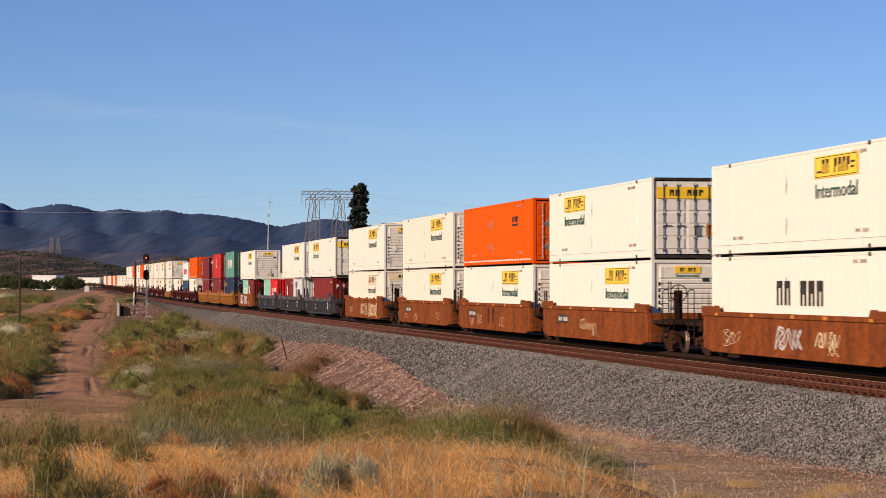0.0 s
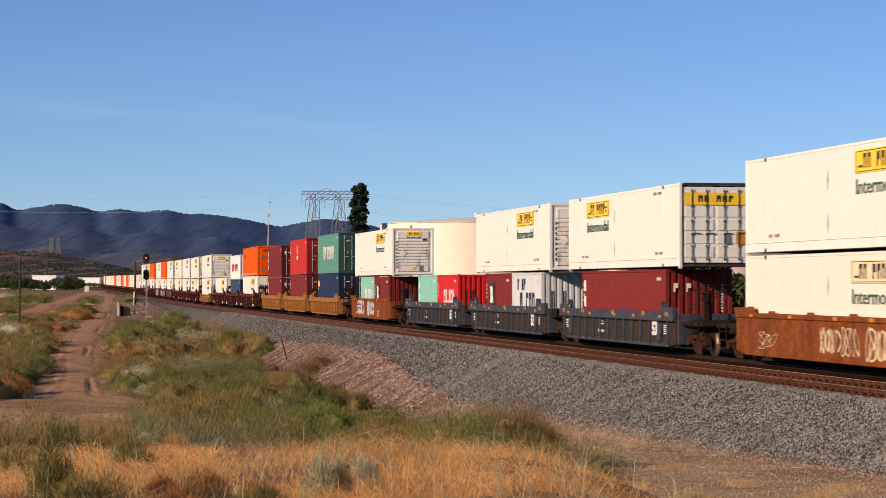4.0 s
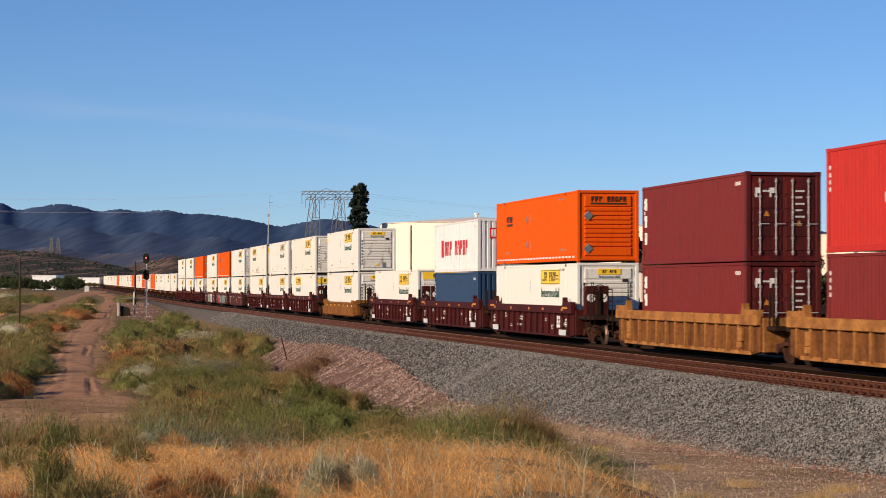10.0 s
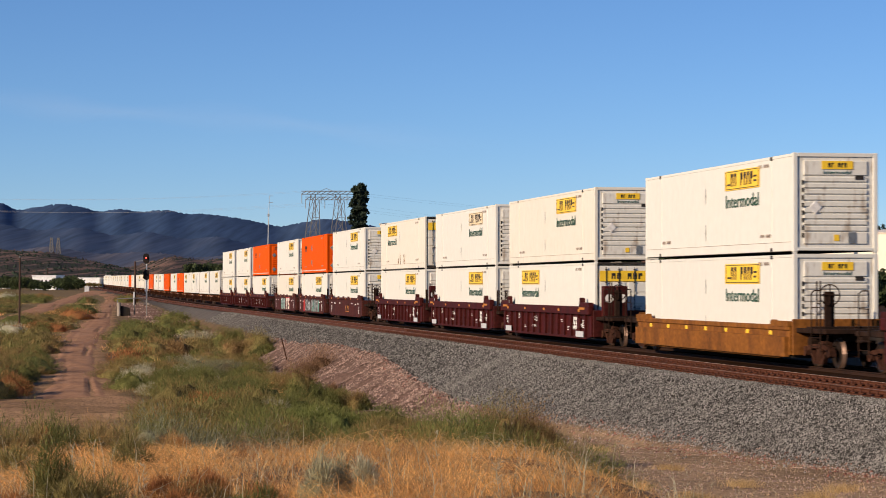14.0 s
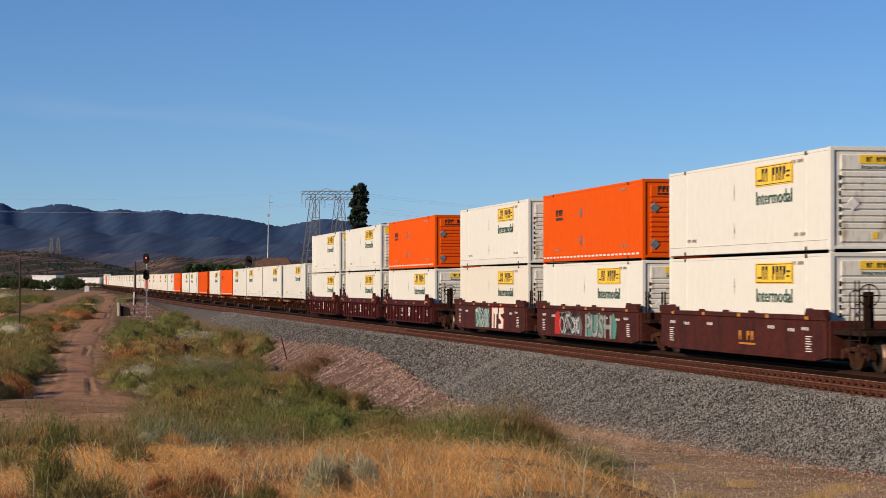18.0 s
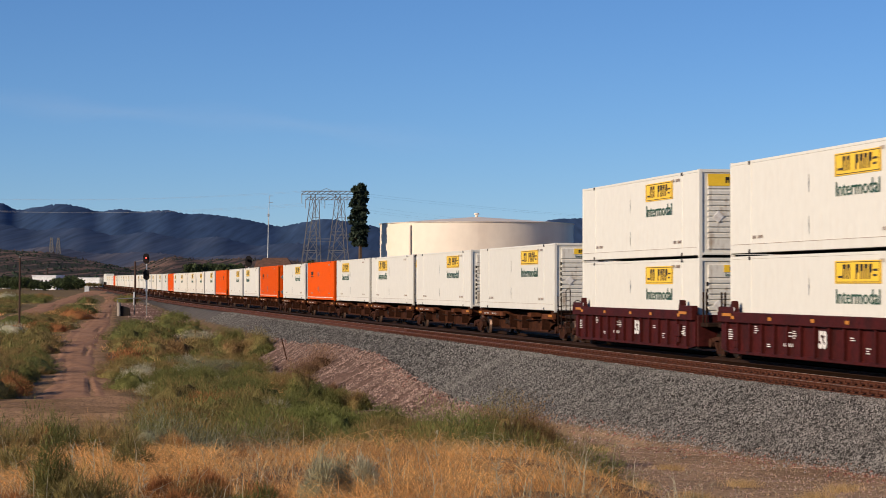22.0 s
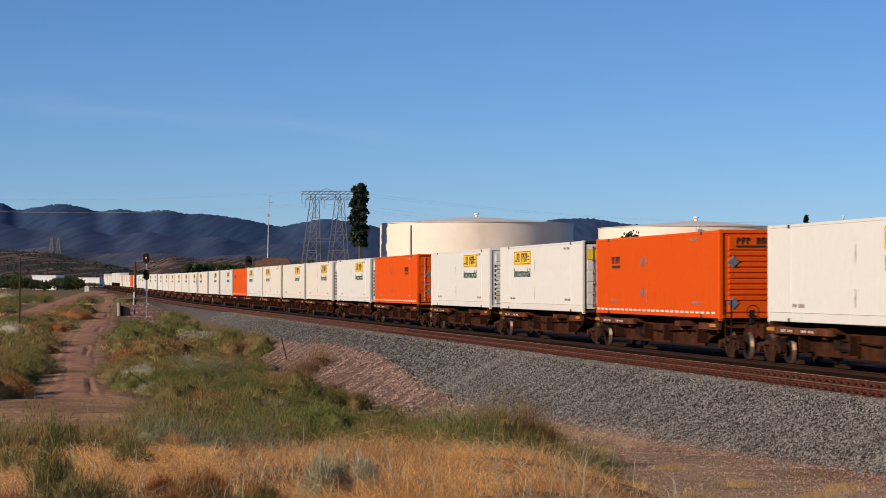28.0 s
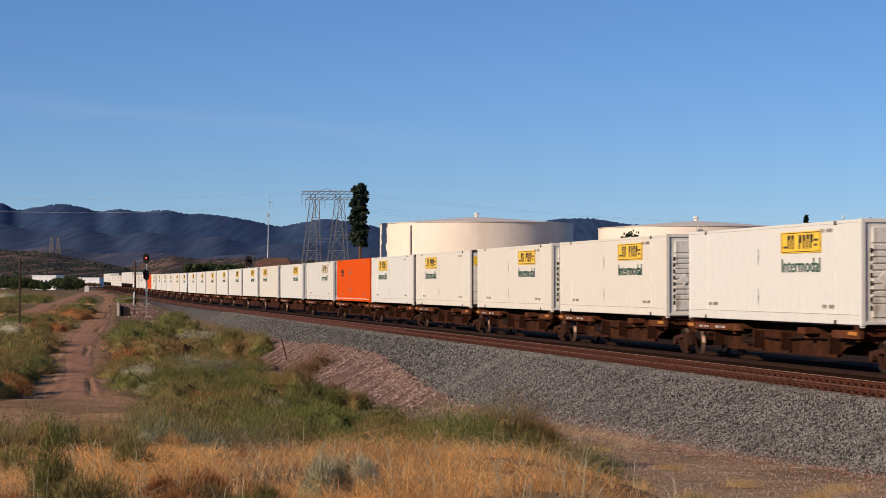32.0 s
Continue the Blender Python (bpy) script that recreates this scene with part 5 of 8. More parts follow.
    if steel == "dark_red":
        for i, z in ((0, 0.62), (2, 0.78), (3, 0.4), (5, 0.7), (9, 0.74), (10, 0.42), (12, 0.6)):
            part("stencil", shared("stencil_small%d" % (i % 3), TAPE, lambda: bars([(-0.17 + 0.05 * (i % 2), 0.065 * k, 0.17 - 0.07 * ((k + i) % 3), 0.065 * k + 0.025) for k in range(2 + i % 3)])), TAPE, c, "small white stencil lines", at=pose(-7.6 + 1.169 * (i + 0.5), near - 0.03, z))
        for x in (-S + 1.0, S - 1.0):
            part("reflector", shared("reflector_strip", AMBER, lambda: bars([(-0.45, -0.045, 0.45, 0.045)])), AMBER, c, "amber reflector strip", at=pose(x, -1.644, top - 0.06))
    if steel == "brown":
        for x, z in ((-6.9, 0.95), (-5.2, 0.92), (-2.6, 0.95), (3.6, 0.95), (5.4, 0.9), (6.6, 0.95)):
            part("stencil", shared("stencil_row", TAPE, lambda: bars([(-0.3 + 0.13 * k, 0, -0.24 + 0.13 * k, 0.09) for k in range(5)])), TAPE, c, "small white stencil row", at=pose(x, near + 0.004, z))
        for x in (-7.0, 6.9):
            part("stencil", shared("stencil_lines", TAPE, lambda: bars([(-0.25, 0.07 * k, 0.25 - 0.06 * (k % 3), 0.07 * k + 0.025) for k in range(7)])), TAPE, c, "white stencil lines", at=pose(x, near + 0.004, 0.35))
        if marks == "clean":
            part("brand_mark", shared("gold_mark", AMBER, lambda: brand_bars(1.6, 0.28, 4, 43).box(-0.7, -0.006, -0.28, 0.9, 0.0, -0.22)), AMBER, c, "faded gold company mark in plain bars", at=pose(1.2, near + 0.003, 0.7))
    if marks == "dark":
        for x in (-S + 0.9, -S + 4.1, 0.4, S - 3.6, S - 0.6):
            part("stencil", shared("stencil_amber", AMBER, lambda: bars([(-0.2, -0.05, -0.12, 0.1), (-0.05, -0.05, 0.03, 0.1), (0.1, -0.05, 0.18, 0.1)])), AMBER, c, "yellow stencil marks", at=pose(x, -1.645, top - 0.08))
        for x, wd in ((-S + 2.6, 1.0), (2.4, 1.5), (S - 2.4, 0.8)):
            part("paint_patch", Geo().box(-wd, -0.006, -0.07, wd, 0.0, 0.075), PAINT["blue"], c, "fresh blue paint patch", at=pose(x, -1.633, top - 0.055))
    if marks == "white_ends":
        for x in (-S + 1.55, S - 1.55):
            part("white_panel", shared("white_panel", PAINT["grey"], lambda: bars([(-0.62, -0.12, 0.62, 0.11)])), PAINT["grey"], c, "scuffed white panel", at=pose(x, near - 0.09, 0.3))
    if marks in ("plain", "graffiti_white") and steel in ("rust", "brown", "gold"):
        part("number_board", shared("number_board", DARK, lambda: bars([(-0.85, -0.16, 0.85, 0.16)])), DARK, c, at=pose(-4.7, near + 0.008, 0.86))
        part("number_mark", shared("number_board_bars", TAPE, lambda: bars([(-0.72 + 0.16 * i, -0.08, -0.65 + 0.16 * i, 0.08) for i in range(10) if i != 4])), TAPE, c, at=pose(-4.7, near - 0.001, 0.86))
    if steel == "rust":
        rng = random.Random(int(marks == "plain") + lead * 2 + trail * 5)
        for k in range(3):
            part("graffiti", squiggle(rng.randint(40, 90), rng.uniform(0.7, 1.5), rng.uniform(0.3, 0.55), rng.randint(2, 4), 0.007), PALE_YELLOW, c, "thin pale chalk scrawl", at=pose(rng.uniform(-6, 6), near + 0.004, rng.uniform(0.45, 0.75)))
        if not lead and not trail:
            part("brand_mark", shared("maroon_mark", STEEL["dark_red"], lambda: brand_bars(1.3, 0.6, 3, 41)), STEEL["dark_red"], c, "dark red company mark in plain bars", at=pose(-0.1, near + 0.003, 0.8) @ Matrix.Diagonal((1.35, 1, 1.15, 1)))
    if marks == "graffiti_white":
        part("graffiti", squiggle(3, 3.2, 0.85, 5, 0.05), TAPE, c, "white spray-painted scrawl", at=pose(-3.9, near + 0.006, 0.8) @ Matrix.Diagonal((1, 1, 1.15, 1)))
        part("graffiti", squiggle(7, 3.0, 0.9, 7, 0.07), PAINT["grey"], c, "pale grey spray-painted scrawl", at=pose(0.4, near + 0.006, 0.76) @ Matrix.Diagonal((1, 1, 1.1, 1)))
    if marks == "graffiti_faint":
        part("graffiti", squiggle(7, 2.4, 0.75, 6, 0.028), PAINT["grey"], c, "faint grey spray-painted scrawl", at=pose(0.1, near + 0.006, 0.68))
        part("graffiti", squiggle(8, 2.0, 0.5, 7, 0.014), PALE_YELLOW, c, "thin pale scrawl", at=pose(3.4, near + 0.006, 0.7))
    if marks == "graffiti_scrawl":
        part("graffiti", squiggle(11, 3.6, 0.95, 11, 0.028), PALE_YELLOW, c, "cream spray-painted scrawl", at=pose(4.6, near + 0.006, 0.66))
        part("graffiti", squiggle(12, 3.0, 0.8, 9, 0.018), PALE_YELLOW, c, at=pose(0.8, near + 0.006, 0.7))
    if marks == "graffiti_teal":
        part("graffiti", Geo().prism([(-1.8, -0.45), (-0.9, -0.5), (-0.2, -0.38), (1.4, -0.5), (1.75, 0.1), (1.5, 0.4), (0.6, 0.34), (0.1, 0.52), (-1.5, 0.42), (-1.95, 0.1)], -0.004, 0.0), DARK, c, "black sprayed patch", at=pose(-1.2, near + 0.008, 0.66))
        for k, m in ((0, "teal"), (1, "grey")):
            part("graffiti", squiggle(21 + 7 * k, 3.3, 1.0, 7 - k, 0.035 - 0.012 * k), PAINT[m], c, "teal outlined spray-paint letters", at=pose(-1.2, near + 0.003 - 0.001 * k, 0.66))
        glyphs = [[(-0.95, -0.5), (-0.72, -0.5), (-0.66, 0.5), (-0.92, 0.5)], [(-0.5, -0.5), (-0.25, -0.5), (-0.2, 0.22), (0.0, 0.22), (0.02, 0.5), (-0.62, 0.5), (-0.62, 0.22), (-0.46, 0.22)],
                  [(0.15, -0.5), (0.85, -0.42), (0.95, 0.0), (0.5, 0.14), (0.5, 0.24), (0.95, 0.26), (0.92, 0.52), (0.25, 0.5), (0.16, 0.05), (0.6, -0.1), (0.6, -0.2), (0.14, -0.24)]]
        for q in glyphs:
            part("graffiti", Geo().prism([(a * 1.52, b * 1.1) for a, b in q], -0.004, 0.0), RED_INK, c, "red sprayed outline", at=pose(2.45, near + 0.007, 0.66))
            part("graffiti", Geo().prism([(a * 1.38, b) for a, b in q], -0.004, 0.0), PAINT["cream"], c, "cream spray-paint letters", at=pose(2.45, near + 0.002, 0.66))
    if marks == "graffiti_big":
        part("graffiti", Geo().prism([(-4.6, -0.5), (-0.6, -0.5), (-0.3, -0.1), (-0.8, 0.5), (-1.6, 0.3), (-2.6, 0.52), (-4.4, 0.45), (-4.9, 0.0)], -0.004, 0.0), SPRAY_GREY, c, "grey sprayed lettering in wild strokes", at=pose(0.2, near + 0.008, 0.66))
        part("graffiti", squiggle(33, 3.6, 0.9, 6, 0.06), DARK, c, at=pose(-2.3, near + 0.004, 0.66))
        part("graffiti", squiggle(35, 3.4, 0.7, 5, 0.03), PAINT["grey"], c, at=pose(-2.3, near + 0.001, 0.62))
        for x0, w, m in ((-0.2, 0.9, "green"), (1.0, 1.5, "green"), (3.6, 0.8, "green"), (-5.6, 1.0, "red")):
            part("graffiti", Geo().prism([(x0, -0.48), (x0 + w, -0.5), (x0 + w + 0.25, 0.1), (x0 + w * 0.7, 0.52), (x0 + 0.1, 0.4)], -0.004, 0.0), PAINT[m], c, m + " sprayed patch", at=pose(0.6, near + 0.007, 0.66))
        part("graffiti", lettering("graffiti", "PUSH", 0.86, DARK, 1.5, 0.07), DARK, c, "dark outline of sprayed letters", at=pose(2.45, near + 0.001, 0.24))
        part("lettering", lettering("lettering", "PUSH", 0.86, SPRAY_PALE, 1.5, 0.03), SPRAY_PALE, c, "large sprayed pale letters", at=pose(2.45, near - 0.006, 0.24))
    return c


def spine_car(lead, trail, half_lead, half_trail):
    """One platform of a spine car: a central beam with arms, container resting on its pads."""
    st = STEEL["spine"]
    c = thing("spine_car", "grimy brown steel spine car with amber reflectors", "rail car", "train cars")
    a, b = -half_trail + (0.9 if trail else 0.4), half_lead - (0.9 if lead else 0.4)
    part("spine_beam", Geo().box(a, -0.36, 0.52, b, 0.36, 1.0, 0.03).prism([(-6.6, 0.52), (6.6, 0.52), (5.4, 0.26), (-5.4, 0.26)], -0.3, 0.3), st, c)
    for x in (-7.6, -3.4, 3.4, 7.6):
        arm = part("cross_arm", shared("cross_arm", ARM_RUST, lambda: Geo().box(-0.26, -1.36, 0.83, 0.26, 1.36, 1.02, 0.02).box(-0.1, -1.2, 0.7, 0.1, 1.2, 0.83)), ARM_RUST, c, at=pose(x, 0, 0))
        part("reflector", shared("arm_reflector", AMBER, lambda: bars([(-0.34, -0.05, 0.34, 0.05)])), AMBER if x < 0 else TAPE, arm, at=pose(0, -1.362, 0.93)) if abs(x) > 5 else None
    part("side_rail", shared("spine_side", ARM_RUST, lambda: Geo().box(-8.0, -1.33, 0.8, -2.4, -1.19, 1.0, 0.012).box(5.9, -1.33, 0.78, 8.0, -1.19, 1.0, 0.012).box(-8.0, 1.19, 0.83, 8.0, 1.33, 1.0, 0.012)), ARM_RUST, c)
    part("side_panel", shared("spine_panel", st, lambda: Geo().prism([(-6.9, 0.88), (6.9, 0.88), (6.5, 0.6), (5.8, 0.5), (5.0, 0.2), (-5.0, 0.2), (-5.8, 0.5), (-6.5, 0.6)], -0.86, -0.78)), st, c)
    part("side_panel", shared("spine_panel", st, lambda: Geo()), st, c, at=pose(0, 0, 0, 0, 0, 180))
    for x in (-6.2, -4.4):
        part("stencil", shared("spine_bars", TAPE, lambda: bars([(-0.5 + 0.15 * i, -0.035, -0.44 + 0.15 * i, 0.035) for i in range(7) if i != 3])), TAPE, c, at=pose(x, -1.336, 0.9))
    for x in (-5.5, -1.4, 1.2, 5.3) if NEAR[0] else ():
        part("outrigger", shared("outrigger", st, lambda: Geo().prism([(-0.05, 0.3), (0.05, 0.3), (0.05, 0.84), (-0.05, 0.84)], -1.2, -0.36)), st, c, at=pose(x, 0, 0))
    if NEAR[0]:
        part("brake_pipe", shared("brake_pipe", GRIME, lambda: Geo().path([(-7.4, -0.98, 0.74), (-2.0, -0.98, 0.7), (0.0, -1.0, 0.62), (3.0, -0.98, 0.72), (7.4, -0.98, 0.74)], 0.03)), GRIME, c)
        part("brake_valve", shared("brake_valve", GRIME, lambda: Geo().box(-0.35, -1.1, 0.42, 0.1, -0.88, 0.72, 0.03).tube((0.3, -1.0, 0.5), (0.95, -1.0, 0.5), 0.14, 10)), GRIME, c, at=pose(-2.6, 0, 0))
    for x in (-7.75, 7.75):
        part("pedestal", shared("pedestal", st, lambda: Geo().box(-0.18, -1.3, 1.02, 0.18, 1.3, 1.13)), st, c, at=pose(x, 0, 0))
    if lead:
        bogie(c, half_lead - 2.0)
        part("end_ladder", shared("end_ladder", GRIME, lambda: Geo().path([(-0.3, 0, 0.3), (-0.3, 0, 1.75), (0.3, 0, 1.75), (0.3, 0, 0.3)], 0.028).path([(-0.3, 0, 0.6), (0.3, 0, 0.6)], 0.02).path([(-0.3, 0, 1.35), (0.3, 0, 1.35)], 0.02)), GRIME, c, at=pose(half_lead - 1.6, -1.25, 0))
        part("brake_stand", shared("brake_stand", BLACK, lambda: Geo().box(-0.06, -0.08, 1.0, 0.06, 0.08, 1.45, 0.02).path([(0.1, 0.2 * math.cos(q), 1.4 + 0.2 * math.sin(q)) for q in np.linspace(0, math.tau, 13)], 0.018)), BLACK, c, at=pose(half_lead - 1.2, -0.6, 0))
        part("coupler", shared("coupler", BLACK, lambda: Geo()), BLACK, c, at=pose(half_lead - 0.95, 0, 0))
    else:
        bogie(c, half_lead)
    if trail:
        bogie(c, -half_trail + 2.0)
        part("coupler", shared("coupler", BLACK, lambda: Geo()), BLACK, c, at=pose(-half_trail + 0.95, 0, 0, 0, 0, 180))
    return c


# ---- the train: each unit's centre along the line at the start, and its load ----
RIDES = []


def load(ob, s, z):
    RIDES.append((ob, s, z))


WELL_Z = {"d": 0.25, "m": 0.21}  # the load's height over the rail head
T53, T40, T20 = "53", 12.19, 6.06
FRONT_WELLS = [
    # centre, steel, ribbed, lead coupler, trail coupler, marks, lower, upper
    (67.8, "rust", False, 1, 1, "graffiti_faint", [("d", 0, "white", "nose", "dark", 0.1)], ("white", "nose", "yellow", 0.22)),
    (91.3, "rust", False, 1, 0, "plain", [("d", 0, "white", "nose", "yellow", 0.2)], ("white", "door", "yellow", -0.22)),
    (110.75, "rust", False, 0, 0, "plain", [("d", 0, "white", "nose", "yellow", 0.2)], ("orange", "door", "", 0)),
    (130.0, "rust", False, 0, 1, "plain", [("d", 0, "cream", "nose", "yellow", 0.18)], ("cream", "nose", "yellow", 0.2)),
    (153.5, "rust", False, 1, 1, "graffiti_scrawl", [("d", 0, "cream", "band", "pale", 0.18)], ("white", "nose", "yellow", 0.2)),
    (177.0, "blue_grey", True, 1, 0, "dark", [("m", 0, "maroon", T40, "front", "tall", 2.59)], ("white", "door", "yellow", -0.2)),
    (196.7, "blue_grey", True, 0, 0, "dark", [("m", 3.1, "grey", T20, "front", "blue_word"), ("m", -3.1, "maroon", T20, "front", "square")], ("white", "nose", "yellow", 0.2)),
    (216.2, "blue_grey", True, 0, 1, "dark", [("m", 3.1, "signal_red", T20, "front", "low_word"), ("m", -3.1, "teal", T20, "front", "tall")], None),
    (239.5, "rust", False, 1, 1, "graffiti_white", [("m", 3.3, "maroon", T20, "front", "square"), ("m", -2.9, "teal", T20, "front", "low_word")], ("white", "nose", "yellow", 0.2)),
    (262.8, "yellow", True, 1, 0, "plain", [("m", 0, "navy", T40, "door", "patch")], ("green", T40, "door", "wide")),
    (282.25, "yellow", True, 0, 0, "plain", [("m", 0, "maroon", T40, "door", "")], ("red", T40, "door", "badge")),
    (301.7, "yellow", True, 0, 1, "plain", [("m", 0, "maroon", T40, "door", "tall", 2.74)], ("maroon", T40, "door", "tall", 2.79)),
]
REAR_WELLS = [
    (325.6, "dark_red", True, 1, 0, "white_ends", [("d", 0, "white", "nose", "yellow", 0.2)], ("orange", "nose", "", 0)),
    (344.75, "dark_red", True, 0, 0, "white_ends", [("m", 0, "blue", T40, "front", "", 2.69)], ("grey_white", T40, "front", "red_word", 2.6)),
    (364.1, "dark_red", True, 0, 1, "white_ends", [("d", 0, "white", "band", "yellow", 0.2)], None),
    (388.25, "gold", False, 1, 1, "clean", [("d", 0, "cool_white", "nose", "yellow", 0.2)], ("cool_white", "nose", "yellow", 0.2)),
    (411.9, "dark_red", True, 1, 0, "white_ends", [("d", 0, "white", "door", "yellow", -0.22)], ("cream", "nose", "yellow", 0.2)),
    (431.25, "dark_red", True, 0, 0, "white_ends", [("d", 0, "white", "nose", "yellow", 0.2)], ("white", "nose", "pale", 0.2)),
    (450.9, "dark_red", True, 0, 1, "white_ends", [("d", 0, "white", "nose", "yellow", 0.2)], ("cream", "door", "yellow", -0.22)),
    (474.4, "brown", False, 1, 0, "clean", [("d", 0, "white", "nose", "yellow", 0.2)], ("white", "nose", "yellow", 0.2)),
    (494.1, "brown", False, 0, 0, "graffiti_big", [("d", 0, "white", "nose", "yellow", 0.2)], ("orange", "nose", "", 0)),
    (513.3, "brown", False, 0, 1, "graffiti_teal", [("d", 0, "cream", "nose", "yellow", 0.2)], ("white", "nose", "yellow", 0.2)),
    (537.0, "dark_red", True, 1, 0, "fifty_three", [("d", 0, "white", "nose", "yellow", 0.2)], ("orange", "nose", "", 0)),
    (556.65, "dark_red", True, 0, 0, "fifty_three", [("d", 0, "white", "nose", "yellow", 0.2)], ("white", "band", "yellow", 0.2)),
    (576.25, "dark_red", True, 0, 1, "fifty_three", [("d", 0, "white", "nose", "yellow", 0.2)], ("white", "band", "yellow", 0.2)),
]
for s, steel, ribbed, lead, trail, marks, low, high in FRONT_WELLS + REAR_WELLS:
    load(well_car(steel, ribbed, lead, trail, 19.45, marks, cabinets=round(s, 1) in (325.6, 364.1, 411.9, 450.9)), s, 0.0)
    stack = 2.896
    for item in low:
        if item[0] == "d":
            load(domestic(item[2], item[3], item[4], item[5]), s, WELL_Z["d"])
        else:
            stack = item[6] if len(item) > 6 else (2.896 if item[3] > 10 else 2.59)
            load(marine(item[2], item[3], item[4], item[5], stack), s - item[1], WELL_Z["m"])
    if high:
        if isinstance(high[1], str):
            load(domestic(*high, stain="rusty" if high[0] == "cream" and high[1] == "door" else ""), s, WELL_Z[low[0][0]] + stack + 0.05)
        else:
            load(marine(*high), s, WELL_Z[low[0][0]] + stack + 0.03)

# spine cars: centre, colour, end, sign, sign place
SPINES = [(597.4, "cool_white", "nose", "yellow", 0.2), (615.95, "cool_white", "nose", "yellow", 0.2), (633.5, "cool_white", "door", "yellow", -0.2), (650.7, "cool_white", "door", "yellow", -0.2),
          (668.4, "orange", "nose", "", 0), (686.8, "cool_white", "nose", "yellow", 0.2), (707.85, "orange", "nose", "", 0), (726.3, "cool_white", "door", "yellow", -0.2),
          (745.05, "cool_white", "nose", "yellow", 0.2), (765.8, "orange", "door", "", 0), (784.35, "cool_white", "nose", "yellow", 0.2), (803.3, "cream", "nose", "yellow", 0.2),
          (821.1, "cream", "nose", "yellow", 0.2), (839.2, "cream", "door", "yellow", -0.2), (856.6, "cool_white", "door", "yellow", -0.2), (873.6, "orange", "nose", "", 0),
          (892.0, "cool_white", "nose", "pale", 0.2), (911.5, "cool_white", "nose", "yellow", 0.2), (931.0, "cream", "nose", "yellow", -0.2), (950.5, "white", "nose", "yellow", 0.2)]
s = 969.0
for i in range(16):
    far = "orange" if i == 11 else ("cream" if i % 4 == 2 else "white")
    SPINES.append((s, far, "nose", "" if far == "orange" else "yellow", 0 if far == "orange" else 0.2))
    s += 20.6 if i % 5 == 4 else 18.3
for k, (s, *spec) in enumerate(SPINES):
    NEAR[0] = s < 900
    ahead = (s - SPINES[k - 1][0]) if k else 21.0
    behind = (SPINES[k + 1][0] - s) if k + 1 < len(SPINES) else 21.0
    load(spine_car(ahead > 20.2, behind > 20.2, ahead / 2, behind / 2), s, 0.0)
    load(domestic(*spec), s, 1.13)


def trailer():
    """A white semi-trailer riding on a spine car, its wheels under the rear."""
    c = thing("semi_trailer", "white semi-trailer with dark wheels on a spine car", "trailer", "train trailers")
    p = PAINT["cool_white"]
    part("box_body", shared("trailer_box", p, lambda: Geo().box(-8.0, -1.28, 0.95, 8.0, 1.28, 3.72, 0.04)), p, c)
    part("frame_rail", shared("trailer_frame", BLACK, lambda: Geo().box(-7.8, -0.5, 0.72, 7.6, 0.5, 0.95)), BLACK, c)
    part("landing_leg", shared("trailer_leg", BLACK, lambda: Geo().box(4.6, -0.9, 0.1, 4.8, -0.7, 0.9).box(4.6, 0.7, 0.1, 4.8, 0.9, 0.9)), BLACK, c)
    for x in (-6.6, -5.3):
        part("wheel", shared("trailer_wheel", BLACK, lambda: Geo().tube((0, -1.25, 0.5), (0, 1.25, 0.5), 0.5, 14)), BLACK, c, at=pose(x, 0, 0))
    return c


# the far tail: trailers and single containers by turns
s = SPINES[-1][0] + 20.6
for i in range(16):
    load(spine_car(i % 5 == 0, i % 5 == 4, 9.6, 9.6), s, 0.0)
    if 4 <= i < 9:
        load(domestic("white", "nose", "yellow", 0.2), s, 1.09)
    else:
        load(trailer(), s, 1.03)
    s += 20.6 if i % 5 == 4 else 18.6


# ---- distance: mountains, foothills, buildings ----
def at_px(px, y):
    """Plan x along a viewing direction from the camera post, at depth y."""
    return (px - 784.0) / 4053.0 * y


def up_px(py, y):
    return EYE_Z + (505.7 - py) / 4053.0 * y


